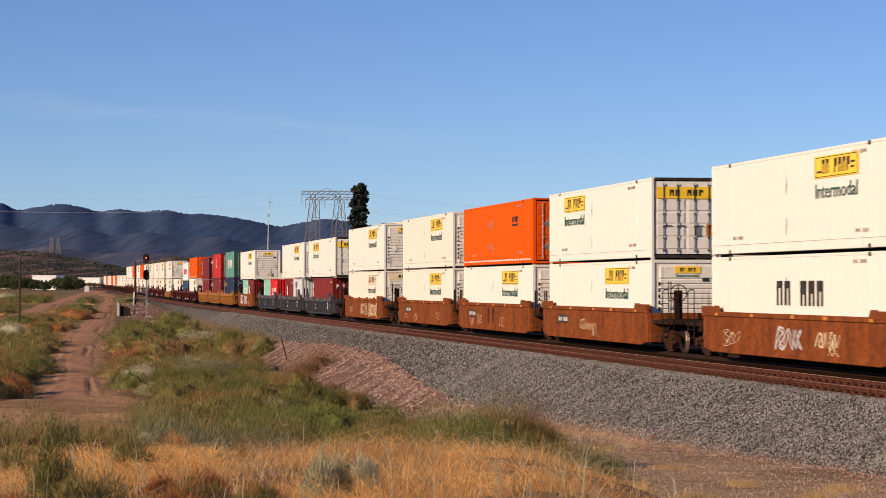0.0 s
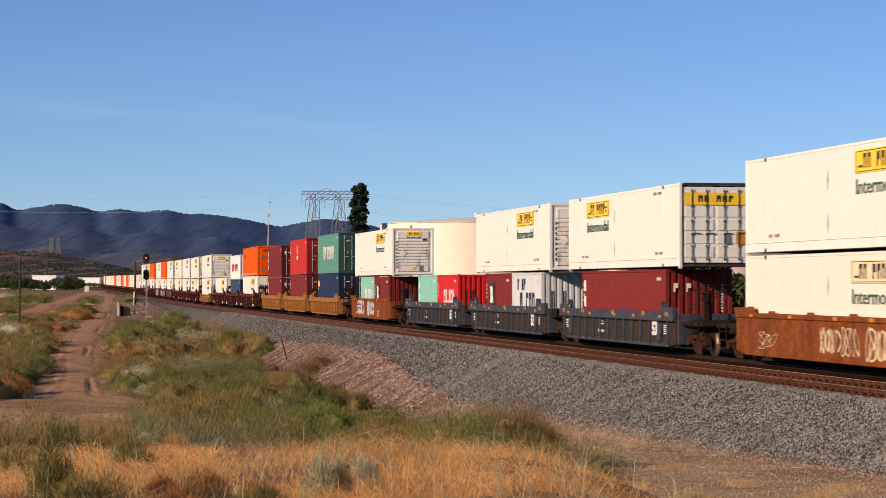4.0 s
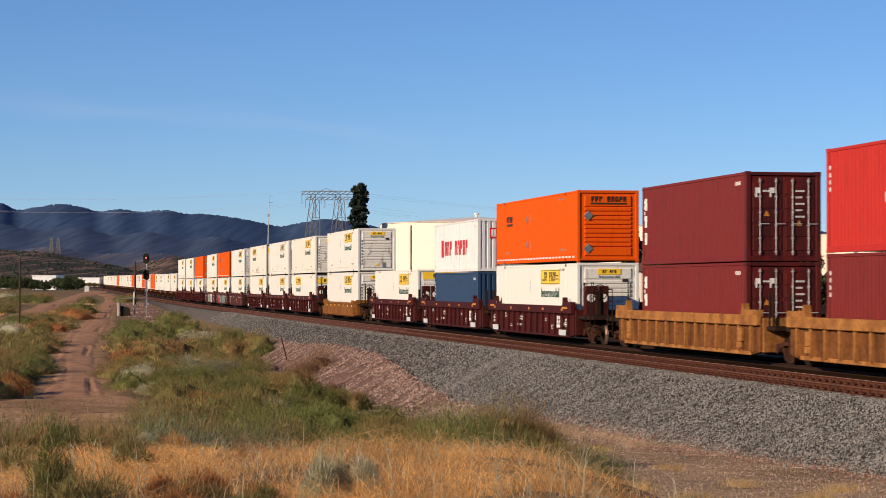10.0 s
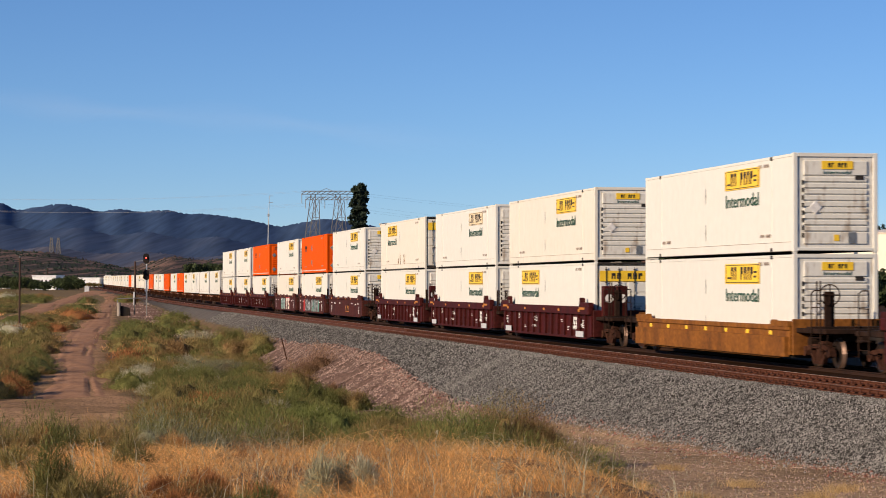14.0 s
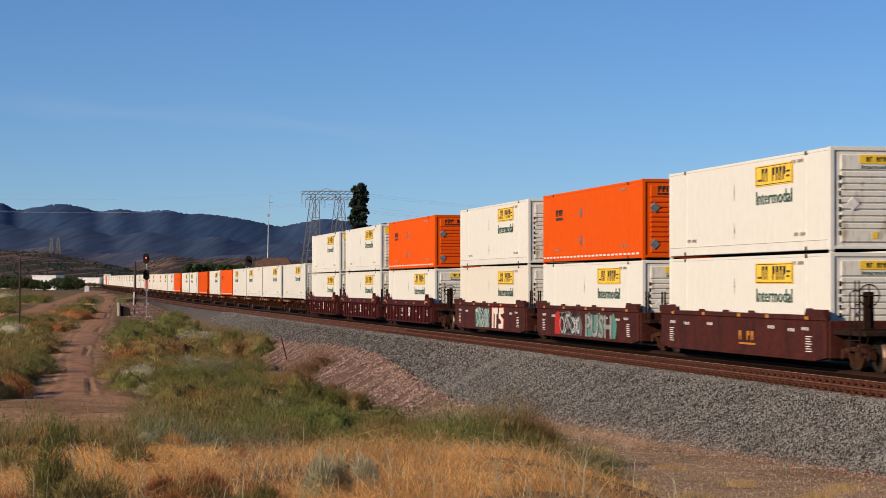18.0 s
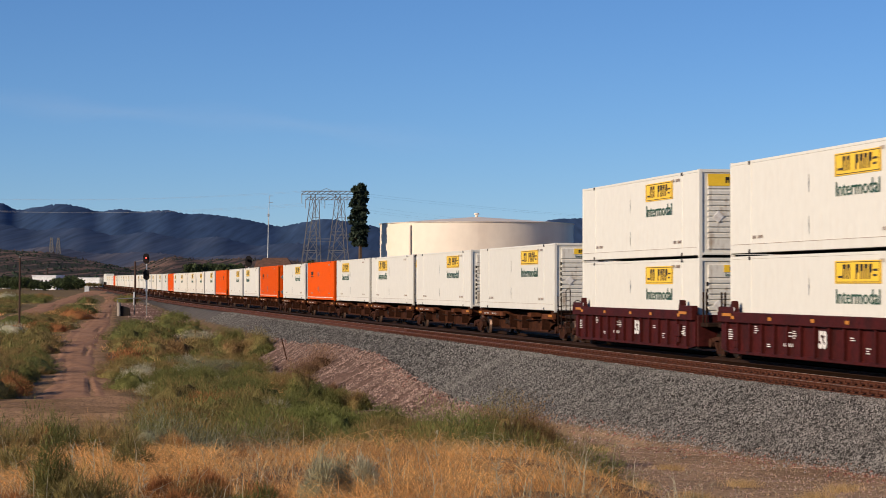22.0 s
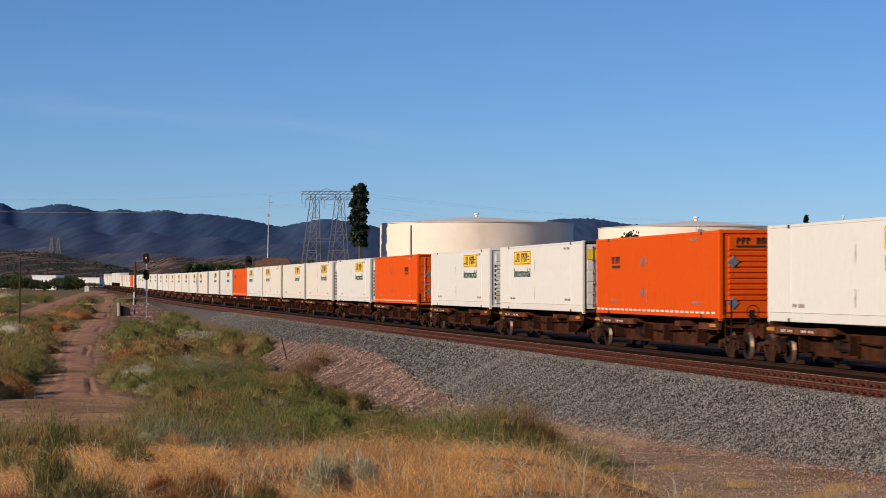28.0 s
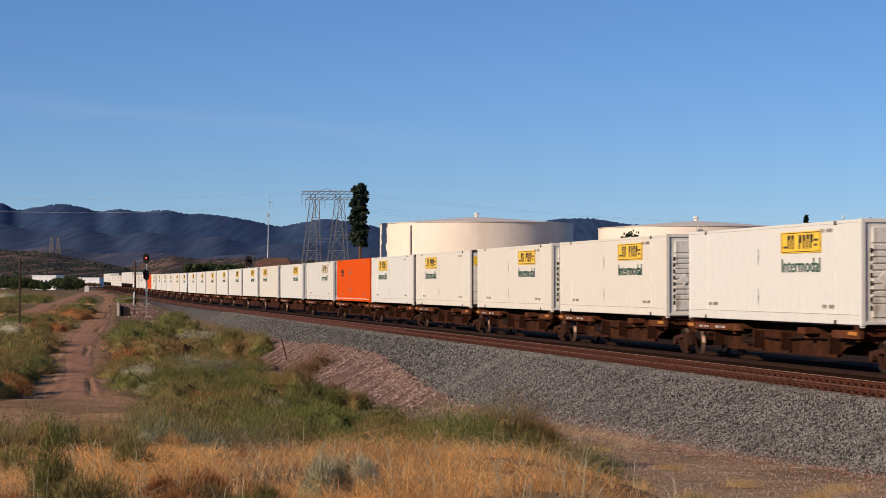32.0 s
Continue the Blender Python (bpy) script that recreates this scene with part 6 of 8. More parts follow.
def hills(name, label, material, crest, y_back, depth, foot, rough, seed, step=3.0, fold=0.006, shrubs=0):
    """A wooded range: a crest line drawn in directions, folded down to its foot with gullies."""
    xs = np.arange(crest[0][0], crest[-1][0] + step, step)
    top = np.interp(xs, [c[0] for c in crest], [c[1] for c in crest])
    top = np.convolve(np.pad(top, 4, mode="edge"), np.ones(9) / 9, "valid")
    rng = np.random.default_rng(seed)
    folds = [(f, rng.uniform(0, 6.28), rng.uniform(-1, 1) * (1.5 + 14 * f), 0.9 * (0.02 / f) ** 0.6 * rng.uniform(0.5, 1)) for f in np.geomspace(0.012, 0.16, 12)]
    rows = []
    n = 40
    for i in range(n + 1):
        k = i / n
        y = y_back - depth * (1 - k) if i < n else y_back
        gul = sum(np.sin(xs * f + ph + sw * k + 2.0 * np.sin(xs * f * 0.37 + ph)) * a for f, ph, sw, a in folds)
        zt = up_px(top, y_back)
        h = foot + (zt - foot) * (k ** 0.9) + fold * gul * np.sin(math.pi * k) * (zt - foot)
        jag = rng.normal(0, 1, len(xs)) * rough * (0.9 if i == n else 0.02)
        z = h + jag
        rows.append(np.stack([at_px(xs, y_back) * (y / y_back), np.full(len(xs), y), z], -1))
    v = np.stack(rows)
    m = v.shape[1]
    i = np.arange(n)[:, None] * m
    j = np.arange(m - 1)[None]
    f = np.stack([i + j, i + j + 1, i + m + j + 1, i + m + j], -1).reshape(-1, 4)
    me = bpy.data.meshes.new(name)
    me.from_pydata(v.reshape(-1, 3).tolist(), [], f.tolist())
    me.materials.append(material)
    me.polygons.foreach_set("use_smooth", [True] * len(me.polygons))
    if shrubs:
        octa = np.array([(1, 0, -0.3), (-1, 0, -0.3), (0, 1, -0.3), (0, -1, -0.3), (0, 0, 1)])
        at = v[rng.integers(1, n, shrubs * 2), rng.integers(0, m, shrubs * 2)]
        at = at[np.argsort(wave(at[:, 0], at[:, 1], 0.05, 1.0) + 0.8 * rng.random(shrubs * 2))[:shrubs]] + rng.normal(0, 1.2, (shrubs, 3)) * np.array((1, 1, 0.0))
        size = 0.35 + 1.0 * rng.random(shrubs) ** 2.5
        dots = at[:, None] + octa[None] * size[:, None, None] * (0.7 + 0.6 * rng.random((shrubs, 5, 1))) * np.array((1.3, 1.3, 0.8))
        faces = np.array([(0, 2, 4), (2, 1, 4), (1, 3, 4), (3, 0, 4)])
        sm = bpy.data.meshes.new("hill_shrubs")
        sm.from_pydata(dots.reshape(-1, 3).tolist(), [], (np.arange(shrubs)[:, None, None] * 5 + faces[None]).reshape(-1, 3).tolist())
        sm.materials.append(NEEDLE)
        tagged(new("hill_shrubs", sm), "dark shrubs dotted over the foothill", "shrubs", kind="stuff")
    return tagged(new(name, me), label, "mountains", kind="structure")


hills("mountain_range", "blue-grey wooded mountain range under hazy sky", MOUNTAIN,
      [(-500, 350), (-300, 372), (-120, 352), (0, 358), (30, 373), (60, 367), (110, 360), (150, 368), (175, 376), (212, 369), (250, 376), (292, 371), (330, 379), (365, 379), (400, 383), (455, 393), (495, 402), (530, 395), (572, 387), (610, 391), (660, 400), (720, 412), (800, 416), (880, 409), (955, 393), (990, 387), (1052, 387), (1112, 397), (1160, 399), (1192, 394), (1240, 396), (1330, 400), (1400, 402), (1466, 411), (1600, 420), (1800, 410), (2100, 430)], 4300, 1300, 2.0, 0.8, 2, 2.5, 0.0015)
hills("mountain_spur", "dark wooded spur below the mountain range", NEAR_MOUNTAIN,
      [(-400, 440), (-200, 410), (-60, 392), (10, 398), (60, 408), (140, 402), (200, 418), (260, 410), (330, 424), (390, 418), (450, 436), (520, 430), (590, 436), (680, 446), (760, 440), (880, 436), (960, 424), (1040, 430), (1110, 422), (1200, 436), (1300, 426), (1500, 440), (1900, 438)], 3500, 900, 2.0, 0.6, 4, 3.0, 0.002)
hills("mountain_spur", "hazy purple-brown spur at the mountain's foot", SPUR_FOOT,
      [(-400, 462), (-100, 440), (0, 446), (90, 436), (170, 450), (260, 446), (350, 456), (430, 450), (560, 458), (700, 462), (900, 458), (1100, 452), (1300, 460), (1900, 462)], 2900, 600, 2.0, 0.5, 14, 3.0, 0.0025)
hills("foothill", "brown scrub-dotted foothill", FOOTHILL, [(-420, 440), (-200, 430), (0, 442), (50, 445), (90, 447), (134, 457), (178, 465), (225, 476), (270, 487), (330, 496), (420, 500)], 1700, 620, 1.5, 0.9, 5, 2.0, shrubs=5200)
hills("foothill", "reddish-brown scrub-dotted foothill", FOOTHILL, [(120, 490), (200, 478), (250, 469), (304, 453), (330, 457), (357, 461), (420, 457), (470, 460), (540, 463), (620, 468), (760, 476), (900, 480), (1500, 482), (1900, 480)], 2300, 700, 1.5, 1.0, 8, 2.0, shrubs=5200)


streak_rows, veil = [], []
for i in range(33):
    px, k = -150 + 33 * i, i / 32
    for j in range(7):
        py = 176 + 0.09 * px + 5 * math.sin(0.011 * px) + (j - 3) * (8 + 3 * math.sin(0.02 * px))
        streak_rows.append((at_px(px, 4250.0), 4250.0, up_px(py, 4250.0)))
        veil.append(0.10 * (1 - abs(j - 3) / 3) * max(0.0, min(1.0, 4 * k, 3 * (1 - k))))
streak_me = bpy.data.meshes.new("cloud_streak")
streak_me.from_pydata(streak_rows, [], [(i * 7 + j, i * 7 + j + 1, i * 7 + j + 8, i * 7 + j + 7) for i in range(32) for j in range(6)])
streak_at = streak_me.attributes.new("veil", "FLOAT", "POINT")
streak_at.data.foreach_set("value", veil)
streak_me.materials.append(CLOUD)
tagged(new("cloud_streak", streak_me), "faint thin white cloud streak in blue sky", "cloud", kind="structure")


def leaf_crown(centre, radii, n, size, seed, shape="round"):
    """Crown of small leaf clusters with gaps and an uneven outline."""
    rng = np.random.default_rng(seed)
    lobes = rng.normal(0, 1, (9, 3))
    lobes /= np.linalg.norm(lobes, axis=1)[:, None]
    g = Geo()
    cx, cy, cz = centre
    count = 0
    while count < n:
        d = rng.normal(0, 1, 3)
        d /= np.linalg.norm(d)
        bump = 0.72 + 0.38 * np.max(lobes @ d) ** 3
        r = rng.random() ** 0.45 * bump * (1.0 if rng.random() < 0.9 else 1.22)
        p = d * r
        if shape == "cone":
            k = rng.random()
            tier = 0.75 + 0.25 * math.cos(k * 40)
            a = rng.random() * math.tau
            rr = (1 - k) ** 0.85 * tier * rng.random() ** 0.4
            p = np.array((rr * math.cos(a), rr * math.sin(a), 2 * k - 1))
        elif shape == "column":
            w_i = int(rng.integers(0, 46))
            k = min(1.0, max(0.0, (w_i + 0.5) / 46 + rng.normal(0, 0.012)))
            a = w_i * 2.4 + rng.normal(0, 0.35)
            w = (0.84 + 0.16 * math.sin(k * 23 + 2 * math.cos(a))) * (1 - 0.3 * k ** 8) * (0.88 + 0.12 * math.sin(9 * k + 3 * a))
            rr = w * (0.7 + 0.45 * math.sin(w_i * 5.1) ** 2) * rng.random() ** 0.45
            p = np.array((rr * math.cos(a), rr * math.sin(a), 2 * k - 1))
        q = np.array((cx, cy, cz)) + p * np.array(radii)
        for _ in range(2):
            u, v = rng.normal(0, size, 3), rng.normal(0, size, 3)
            g.add([q - u, q + v, q + u, q - v * 0.8], [(0, 1, 2, 3)])
        count += 1
    return g


def tree(name, label, x, y, height, crown_from, width, n, leaf, seed, shape="round", material=None, trunk_r=0.2):
    z0 = gz(x, y) - 0.1
    t = thing(name, label, "tree", "trees")
    t.matrix_world = Matrix.Translation((x, y, z0))
    g = Geo()
    rng = random.Random(seed)
    g.tube((0, 0, 0), (0.05, 0, height * 0.5), trunk_r, 8, trunk_r * 0.65)
    g.tube((0.05, 0, height * 0.5), (0, 0, height * 0.93), trunk_r * 0.65, 7, trunk_r * 0.15)
    part("trunk", g, BARK, t)
    for i in range(6 if shape == "round" else 8):
        a, k = rng.uniform(0, 6.28), rng.uniform(crown_from / height + 0.02, 0.85)
        b = Geo().tube((0, 0, k * height), (math.cos(a) * width * 0.33, math.sin(a) * width * 0.33, k * height + width * 0.12), trunk_r * 0.35, 5, trunk_r * 0.1)
        part("limb", b, BARK, t)
    part("crown", leaf_crown((0, 0, (crown_from + height) / 2), (width / 2, width / 2, (height - crown_from) / 2), n, leaf, seed, shape), material or LEAF, t)
    return t


def px_tree(name, label, px, top, wide, y, crown_py, n, seed, shape="round", material=None):
    x = at_px(px, y)
    z0 = gz(x, y)
    h = up_px(top, y) - z0
    return tree(name, label, x, y, h, max(up_px(crown_py, y) - z0, 0.3), wide / 4053 * y, n, 0.11 * wide / 4053 * y * (0.45 if shape != "round" else 0.36), seed, shape, material, max(0.12, h * 0.02))


px_tree("tall_mast_tree", "tall dark narrow conifer with a bare lower trunk", 637, 326, 41, 486, 434, 3400, 3, "column", NEEDLE)
px_tree("broadleaf_tree", "dark green rounded tree beside a water tank", 1117, 414, 46, 330, 474, 2000, 4)
for px, top, w, sd in ((1190, 438, 60, 5), (1216, 432, 56, 6), (1250, 424, 66, 7), (1276, 436, 46, 8), (1165, 452, 40, 9)):
    px_tree("shrub_tree", "dense dark green bushy tree beyond the track", px, top, w, 300, 486, 2200, sd)
px_tree("conifer", "dark green pointed conifer between water tanks", 1427, 382, 40, 420, 497, 1400, 11, "cone", NEEDLE)
px_tree("conifer", "dark green conifer seen above a water tank", 1521, 390, 30, 680, 440, 500, 12, "round", NEEDLE)
px_tree("conifer", "dark green conifer seen above a water tank", 1538, 384, 30, 690, 440, 500, 13, "round", NEEDLE)
px_tree("conifer", "dark green conifer seen above a water tank", 1558, 396, 30, 680, 440, 500, 14, "round", NEEDLE)
for px, top, w, y, sd in ((345, 466, 46, 620, 21), (375, 468, 44, 640, 22), (402, 467, 40, 620, 23), (420, 468, 36, 640, 24), (550, 462, 36, 600, 25), (590, 464, 34, 600, 26), (1410, 440, 30, 420, 27), (1445, 444, 26, 430, 28)):
    px_tree("broadleaf_tree", "dark green tree beyond the railway", px, top, w, y, 488, 900, sd)
for k, px in enumerate((-14, 2, 14, 27, 36, 47, 55, 66, 79, 92, 102, 108, 117, 125, 131, 139)):
    y = 610 + (k * 53) % 70
    px_tree("far_tree", "dark green tree in a far tree row", px, (488, 491, 487, 490, 489, 488, 491, 496, 497, 495, 490, 489, 491, 488, 490, 493)[k], 19 + (k * 5) % 11, y, 515, 600, 40 + k)


for k, px in enumerate((129, 138, 147, 157, 166, 174)):
    px_tree("far_shrub", "low brown-green shrub before a far warehouse", px, 499.5 + k % 3, 15, 900 + 6 * k, 509, 220, 70 + k, material=OLIVE)
for k, (px, top, w, y) in enumerate(((1300, 486, 70, 235), (1345, 480, 74, 228), (1395, 476, 80, 232), (1440, 482, 70, 226), (1485, 474, 84, 230), (1530, 480, 76, 226), (1575, 474, 84, 232), (1620, 480, 80, 226))):
    px_tree("hedge_bush", "dark green bush in a hedge beyond the railway", px, top, w, y, 541, 1500, 80 + k)


def building(name, label, px0, px1, top, y, depth, wall, roof, roof_kind="flat", windows=0):
    x0, x1 = at_px(px0, y), at_px(px1, y)
    zb = min(gz(x0, y), gz(x1, y)) - 0.3
    zt = up_px(top, y)
    b = thing(name, label, "building", "far buildings")
    b.matrix_world = Matrix.Translation(((x0 + x1) / 2, y, zb))
    w, h = (x1 - x0) / 2, zt - zb
    wall_h = h if roof_kind == "flat" else h * 0.66
    part("wall", Geo().box(-w, 0, 0, w, depth, wall_h), wall, b)
    if roof_kind == "flat":
        part("roof", Geo().box(-w - 0.2, -0.2, h, w + 0.2, depth + 0.2, h + 0.25, 0.05), roof, b)
    else:
        part("roof", Geo().add([(-w - 0.5, -0.6, wall_h), (w + 0.5, -0.6, wall_h), (w + 0.5, depth + 0.6, wall_h), (-w - 0.5, depth + 0.6, wall_h), (-w * 0.55, depth / 2, h), (w * 0.55, depth / 2, h)], [(0, 1, 5, 4), (2, 3, 4, 5), (1, 2, 5), (3, 0, 4), (0, 3, 2, 1)]), roof, b)
    for i in range(windows):
        wx = -w + (i + 0.5) * 2 * w / windows
        part("window", Geo().box(wx - w / windows * 0.4, -0.05, wall_h * 0.45, wx + w / windows * 0.4, 0.02, wall_h * 0.75), DARK, b)
    return b


building("warehouse", "long white metal warehouse beside the line", 133, 176, 492.5, 1000, 30, WHITE_WALL, WHITE_WALL, "flat", 0)
building("far_house", "white building with dark windows among trees", 57, 99, 489, 660, 14, WHITE_WALL, WHITE_WALL, "flat", 6)
building("far_house", "low pale building among trees", -8, 10, 498, 700, 12, STUCCO, STUCCO, "flat", 2)
building("house", "house with brown hipped tile roof beyond the railway", 446, 522, 456, 520, 12, STUCCO, ROOF_TILE, "hip", 3)
building("house", "pale house on the rise beyond the railway", 449, 462, 461, 760, 10, STUCCO, ROOF_TILE, "hip", 2)
building("house", "small pale house with brown tile roof between trees", 1134, 1176, 446, 360, 9, STUCCO, ROOF_TILE, "hip", 1)
building("shed", "small pale shed beyond the track", 1097, 1109, 462, 330, 6, STUCCO, STUCCO, "flat", 0)


def tank(label, px, dia, top, y, pipe):
    r = dia / 2 / 4053 * y
    x = at_px(px, y)
    zb = gz(x, y - r) - 0.3
    h = up_px(top, y - r) - zb
    t = thing("water_tank", label, "water tank", "water tanks")
    t.matrix_world = Matrix.Translation((x, y, zb))
    n = 96
    ring = [(r * math.sin(math.tau * i / n), -r * math.cos(math.tau * i / n)) for i in range(n + 1)]
    courses = 5
    for c in range(courses):
        z0, z1 = h * c / courses, h * (c + 1) / courses
        me = Geo().sheet([[(a * q, b * q, z) for a, b in ring] for q, z in ((1.0 - 0.0004 * c, z0), (1.0 - 0.0004 * c, z1))]).mesh("shell_course", True)
        me.materials.append(TANK_PAINT)
        part("shell_course", me, TANK_PAINT, t)
    part("rim", Geo().sheet([[(a * q, b * q, z) for a, b in ring] for q, z in ((1.0, h - 0.12), (1.008, h - 0.12), (1.008, h), (1.0, h))]), TANK_PAINT, t)
    roof = Geo().sheet([[(a * q, b * q, h + (1 - q) * r * 0.075) for a, b in ring] for q in (1.01, 0.75, 0.5, 0.25, 0.02)]).mesh("roof", True)
    roof.materials.append(TANK_PAINT)
    part("roof", roof, TANK_PAINT, t)
    part("roof_vent", Geo().tube((0, 0, h + r * 0.06), (0, 0, h + r * 0.075 + 0.55), 0.35, 12).tube((0, 0, h + r * 0.075 + 0.5), (0, 0, h + r * 0.075 + 0.85), 0.7, 12, 0.45), TANK_PAINT, t)
    for px_p, k in pipe:
        a = math.asin(max(-0.99, min(0.99, (px_p - px) / (dia / 2))))
        qx, qy = (r + 0.35) * math.sin(a), -(r + 0.35) * math.cos(a)
        if k == "riser":
            part("overflow_pipe", Geo().path([(qx, qy, 0), (qx, qy, h - 1.0), (qx * 0.985, qy * 0.985, h - 0.6)], 0.22, 8), TANK_PAINT, t)
        else:
            part("gooseneck_pipe", Geo().path([(qx, qy, 0), (qx, qy, h - 2.2), (qx - 0.5, qy, h - 1.3), (qx - 1.3, qy, h - 0.9), (qx - 1.9, qy, h - 1.0)], 0.28, 8), GALV, t)
            part("ladder", Geo().path([(qx - 2.2, qy, 0), (qx - 2.2, qy, h)], 0.05).path([(qx - 1.6, qy, 0), (qx - 1.6, qy, h)], 0.05), GALV, t)
    return t


tank("large cream cylindrical steel water tank with low conical roof", 843.5, 343, 392, 496, [(729, "riser")])
tank("large cream cylindrical steel water tank with gooseneck pipe", 1232, 346, 399.5, 462, [(1232, "goose")])
tank("large cream cylindrical steel water tank, partly hidden by trees", 1625, 348, 411, 440, [])


# ---- power line, masts and poles ----
def lattice_column(g, base, top, wb, wt, n, r):
    """Four tapering legs with cross bracing."""
    bx, by, bz = base
    tx, ty, tz = top
    ring = []
    for i in range(n + 1):
        k = i / n
        w = wb + (wt - wb) * k
        cx, cy, cz = bx + (tx - bx) * k, by + (ty - by) * k, bz + (tz - bz) * k
        ring.append([(cx + sx * w, cy + sy * w, cz) for sx, sy in ((-1, -1), (1, -1), (1, 1), (-1, 1))])
    for a, b in zip(ring, ring[1:]):
        for j in range(4):
            g.tube(a[j], b[j], r, 4, caps=False)
            g.tube(a[j], b[(j + 1) % 4], r * 0.6, 4, caps=False)
            g.tube(a[(j + 1) % 4], b[j], r * 0.6, 4, caps=False)
            g.tube(b[j], b[(j + 1) % 4], r * 0.6, 4, caps=False)
    return g


Y_T = 844.0
BEAM_Z = up_px(341.5, Y_T)


def pylon(y, shift):
    p = thing("transmission_tower", "grey steel lattice transmission tower with flat crossarm", "power pylon", "power pylons")
    x0 = at_px(533, y) + shift
    k = y / 4053
    zb = 1.2
    for top_px, foot_px, wb in ((554, 545, 17), (598, 594, 20)):
        g = lattice_column(Geo(), (at_px(foot_px, y) + shift, y, zb), (at_px(top_px, y) + shift, y, BEAM_Z - 0.5), wb * k, 4 * k, 5, 0.095)
        part("column", g, LATTICE, p)
    beam = Geo()
    xs = np.linspace(x0, at_px(623, y) + shift, 11)
    for a, b in zip(xs, xs[1:]):
        for dy in (-1, 1):
            for dz in (0, 1.1):
                beam.tube((a, y + dy, BEAM_Z + dz - 0.5), (b, y + dy, BEAM_Z + dz - 0.5), 0.13, 4, caps=False)
            beam.tube((a, y + dy, BEAM_Z - 0.5), (b, y + dy, BEAM_Z + 0.6), 0.09, 4, caps=False)
    part("crossarm", beam, LATTICE, p)["kind"] = "stuff"
    part("brace", Geo().tube((at_px(538, y) + shift, y, BEAM_Z - 17), (at_px(588, y) + shift, y, BEAM_Z - 17), 0.14, 4).tube((at_px(586, y) + shift, y, BEAM_Z - 15.5), (at_px(617, y) + shift, y, BEAM_Z - 15.5), 0.14, 4), LATTICE, p)
    part("earth_peak", Geo().tube((at_px(560, y) + shift, y, BEAM_Z), (at_px(577, y) + shift, y, BEAM_Z + 1.6), 0.1, 4).tube((at_px(577, y) + shift, y, BEAM_Z + 1.6), (at_px(598, y) + shift, y, BEAM_Z), 0.1, 4), LATTICE, p)
    for px in (534, 568, 614):
        part("insulator", Geo().tube((at_px(px, y) + shift, y, BEAM_Z - 0.5), (at_px(px, y) + shift, y, BEAM_Z - 3.9), 0.14, 6), PLATE, p)
    return p


pylon(Y_T, 0.0)
pylon(900.0, 1.5)


def cable(a, b, sag, r=0.016, n=26):
    pts = []
    for i in range(n + 1):
        k = i / n
        p = Vector(a).lerp(Vector(b), k)
        p.z -= sag * 4 * k * (1 - k)
        pts.append(p)
    cab = Geo().path(pts, r, 4)
    return solid("power_cable", cab, CABLE, "thin grey overhead power cable", "cable", "power cables")


for px in (534, 568, 614):
    z = BEAM_Z - 3.9
    a = (at_px(px, Y_T), Y_T, z)
    cable(a, (at_px(px, Y_T) - 250, Y_T + 260, up_px(352, Y_T + 260)), 5)
    cable(a, (at_px(px, Y_T) + 260, Y_T + 300, z - 6), 6)
for px in (560, 598):
    cable((at_px(px, Y_T), Y_T, BEAM_Z + 1.0), (at_px(px, Y_T) - 250, Y_T + 260, up_px(352, Y_T + 260) + 4), 4, 0.018)
    cable((at_px(px, Y_T), Y_T, BEAM_Z + 1.0), (at_px(px, Y_T) + 260, Y_T + 300, BEAM_Z - 2), 5, 0.018)

far_pylon = thing("transmission_tower", "pale lattice tower far off against the mountains", "power pylon", "power pylons")
for px in (91, 103):
    part("column", lattice_column(Geo(), (at_px(px, 2150), 2150, up_px(450, 2150)), (at_px(px, 2150), 2150, up_px(421, 2150)), 2.2, 0.8, 5, 0.28), LATTICE, far_pylon)

Y_M = 700.0
mast = thing("radio_mast", "slender grey radio mast with short side antennas", "mast")
mx, mz0, mz1 = at_px(475, Y_M), 1.0, up_px(347, Y_M)
part("pole", Geo().tube((mx - 0.3, Y_M, mz0), (mx, Y_M, mz0 + (mz1 - mz0) * 0.72), 0.24, 8, 0.16).tube((mx, Y_M, mz0 + (mz1 - mz0) * 0.72), (mx + 0.25, Y_M, mz1), 0.12, 8, 0.07), GALV, mast)
for k, dx in ((1.0, 1.3), (0.93, 1.2)):
    part("antenna_arm", Geo().tube((mx + 0.2, Y_M, mz0 + (mz1 - mz0) * k), (mx + 0.2 + dx, Y_M, mz0 + (mz1 - mz0) * k), 0.07, 6), GALV, mast)
part("antenna_panel", Geo().box(mx - 0.3, Y_M - 0.2, mz0 + (mz1 - mz0) * 0.78, mx + 0.3, Y_M + 0.2, mz0 + (mz1 - mz0) * 0.81, 0.03), GALV, mast)

lamp_y = 560.0
lamp = thing("lamp_post", "thin grey lamp post with a small globe", "lamp post")
part("pole", Geo().tube((at_px(1493, lamp_y), lamp_y, 0), (at_px(1493, lamp_y), lamp_y, up_px(386, lamp_y)), 0.09, 8), GALV, lamp)
part("globe", Geo().tube((at_px(1493, lamp_y), lamp_y, up_px(387, lamp_y)), (at_px(1493, lamp_y), lamp_y, up_px(381.5, lamp_y)), 0.26, 10, 0.2), PAINT["white"], lamp)


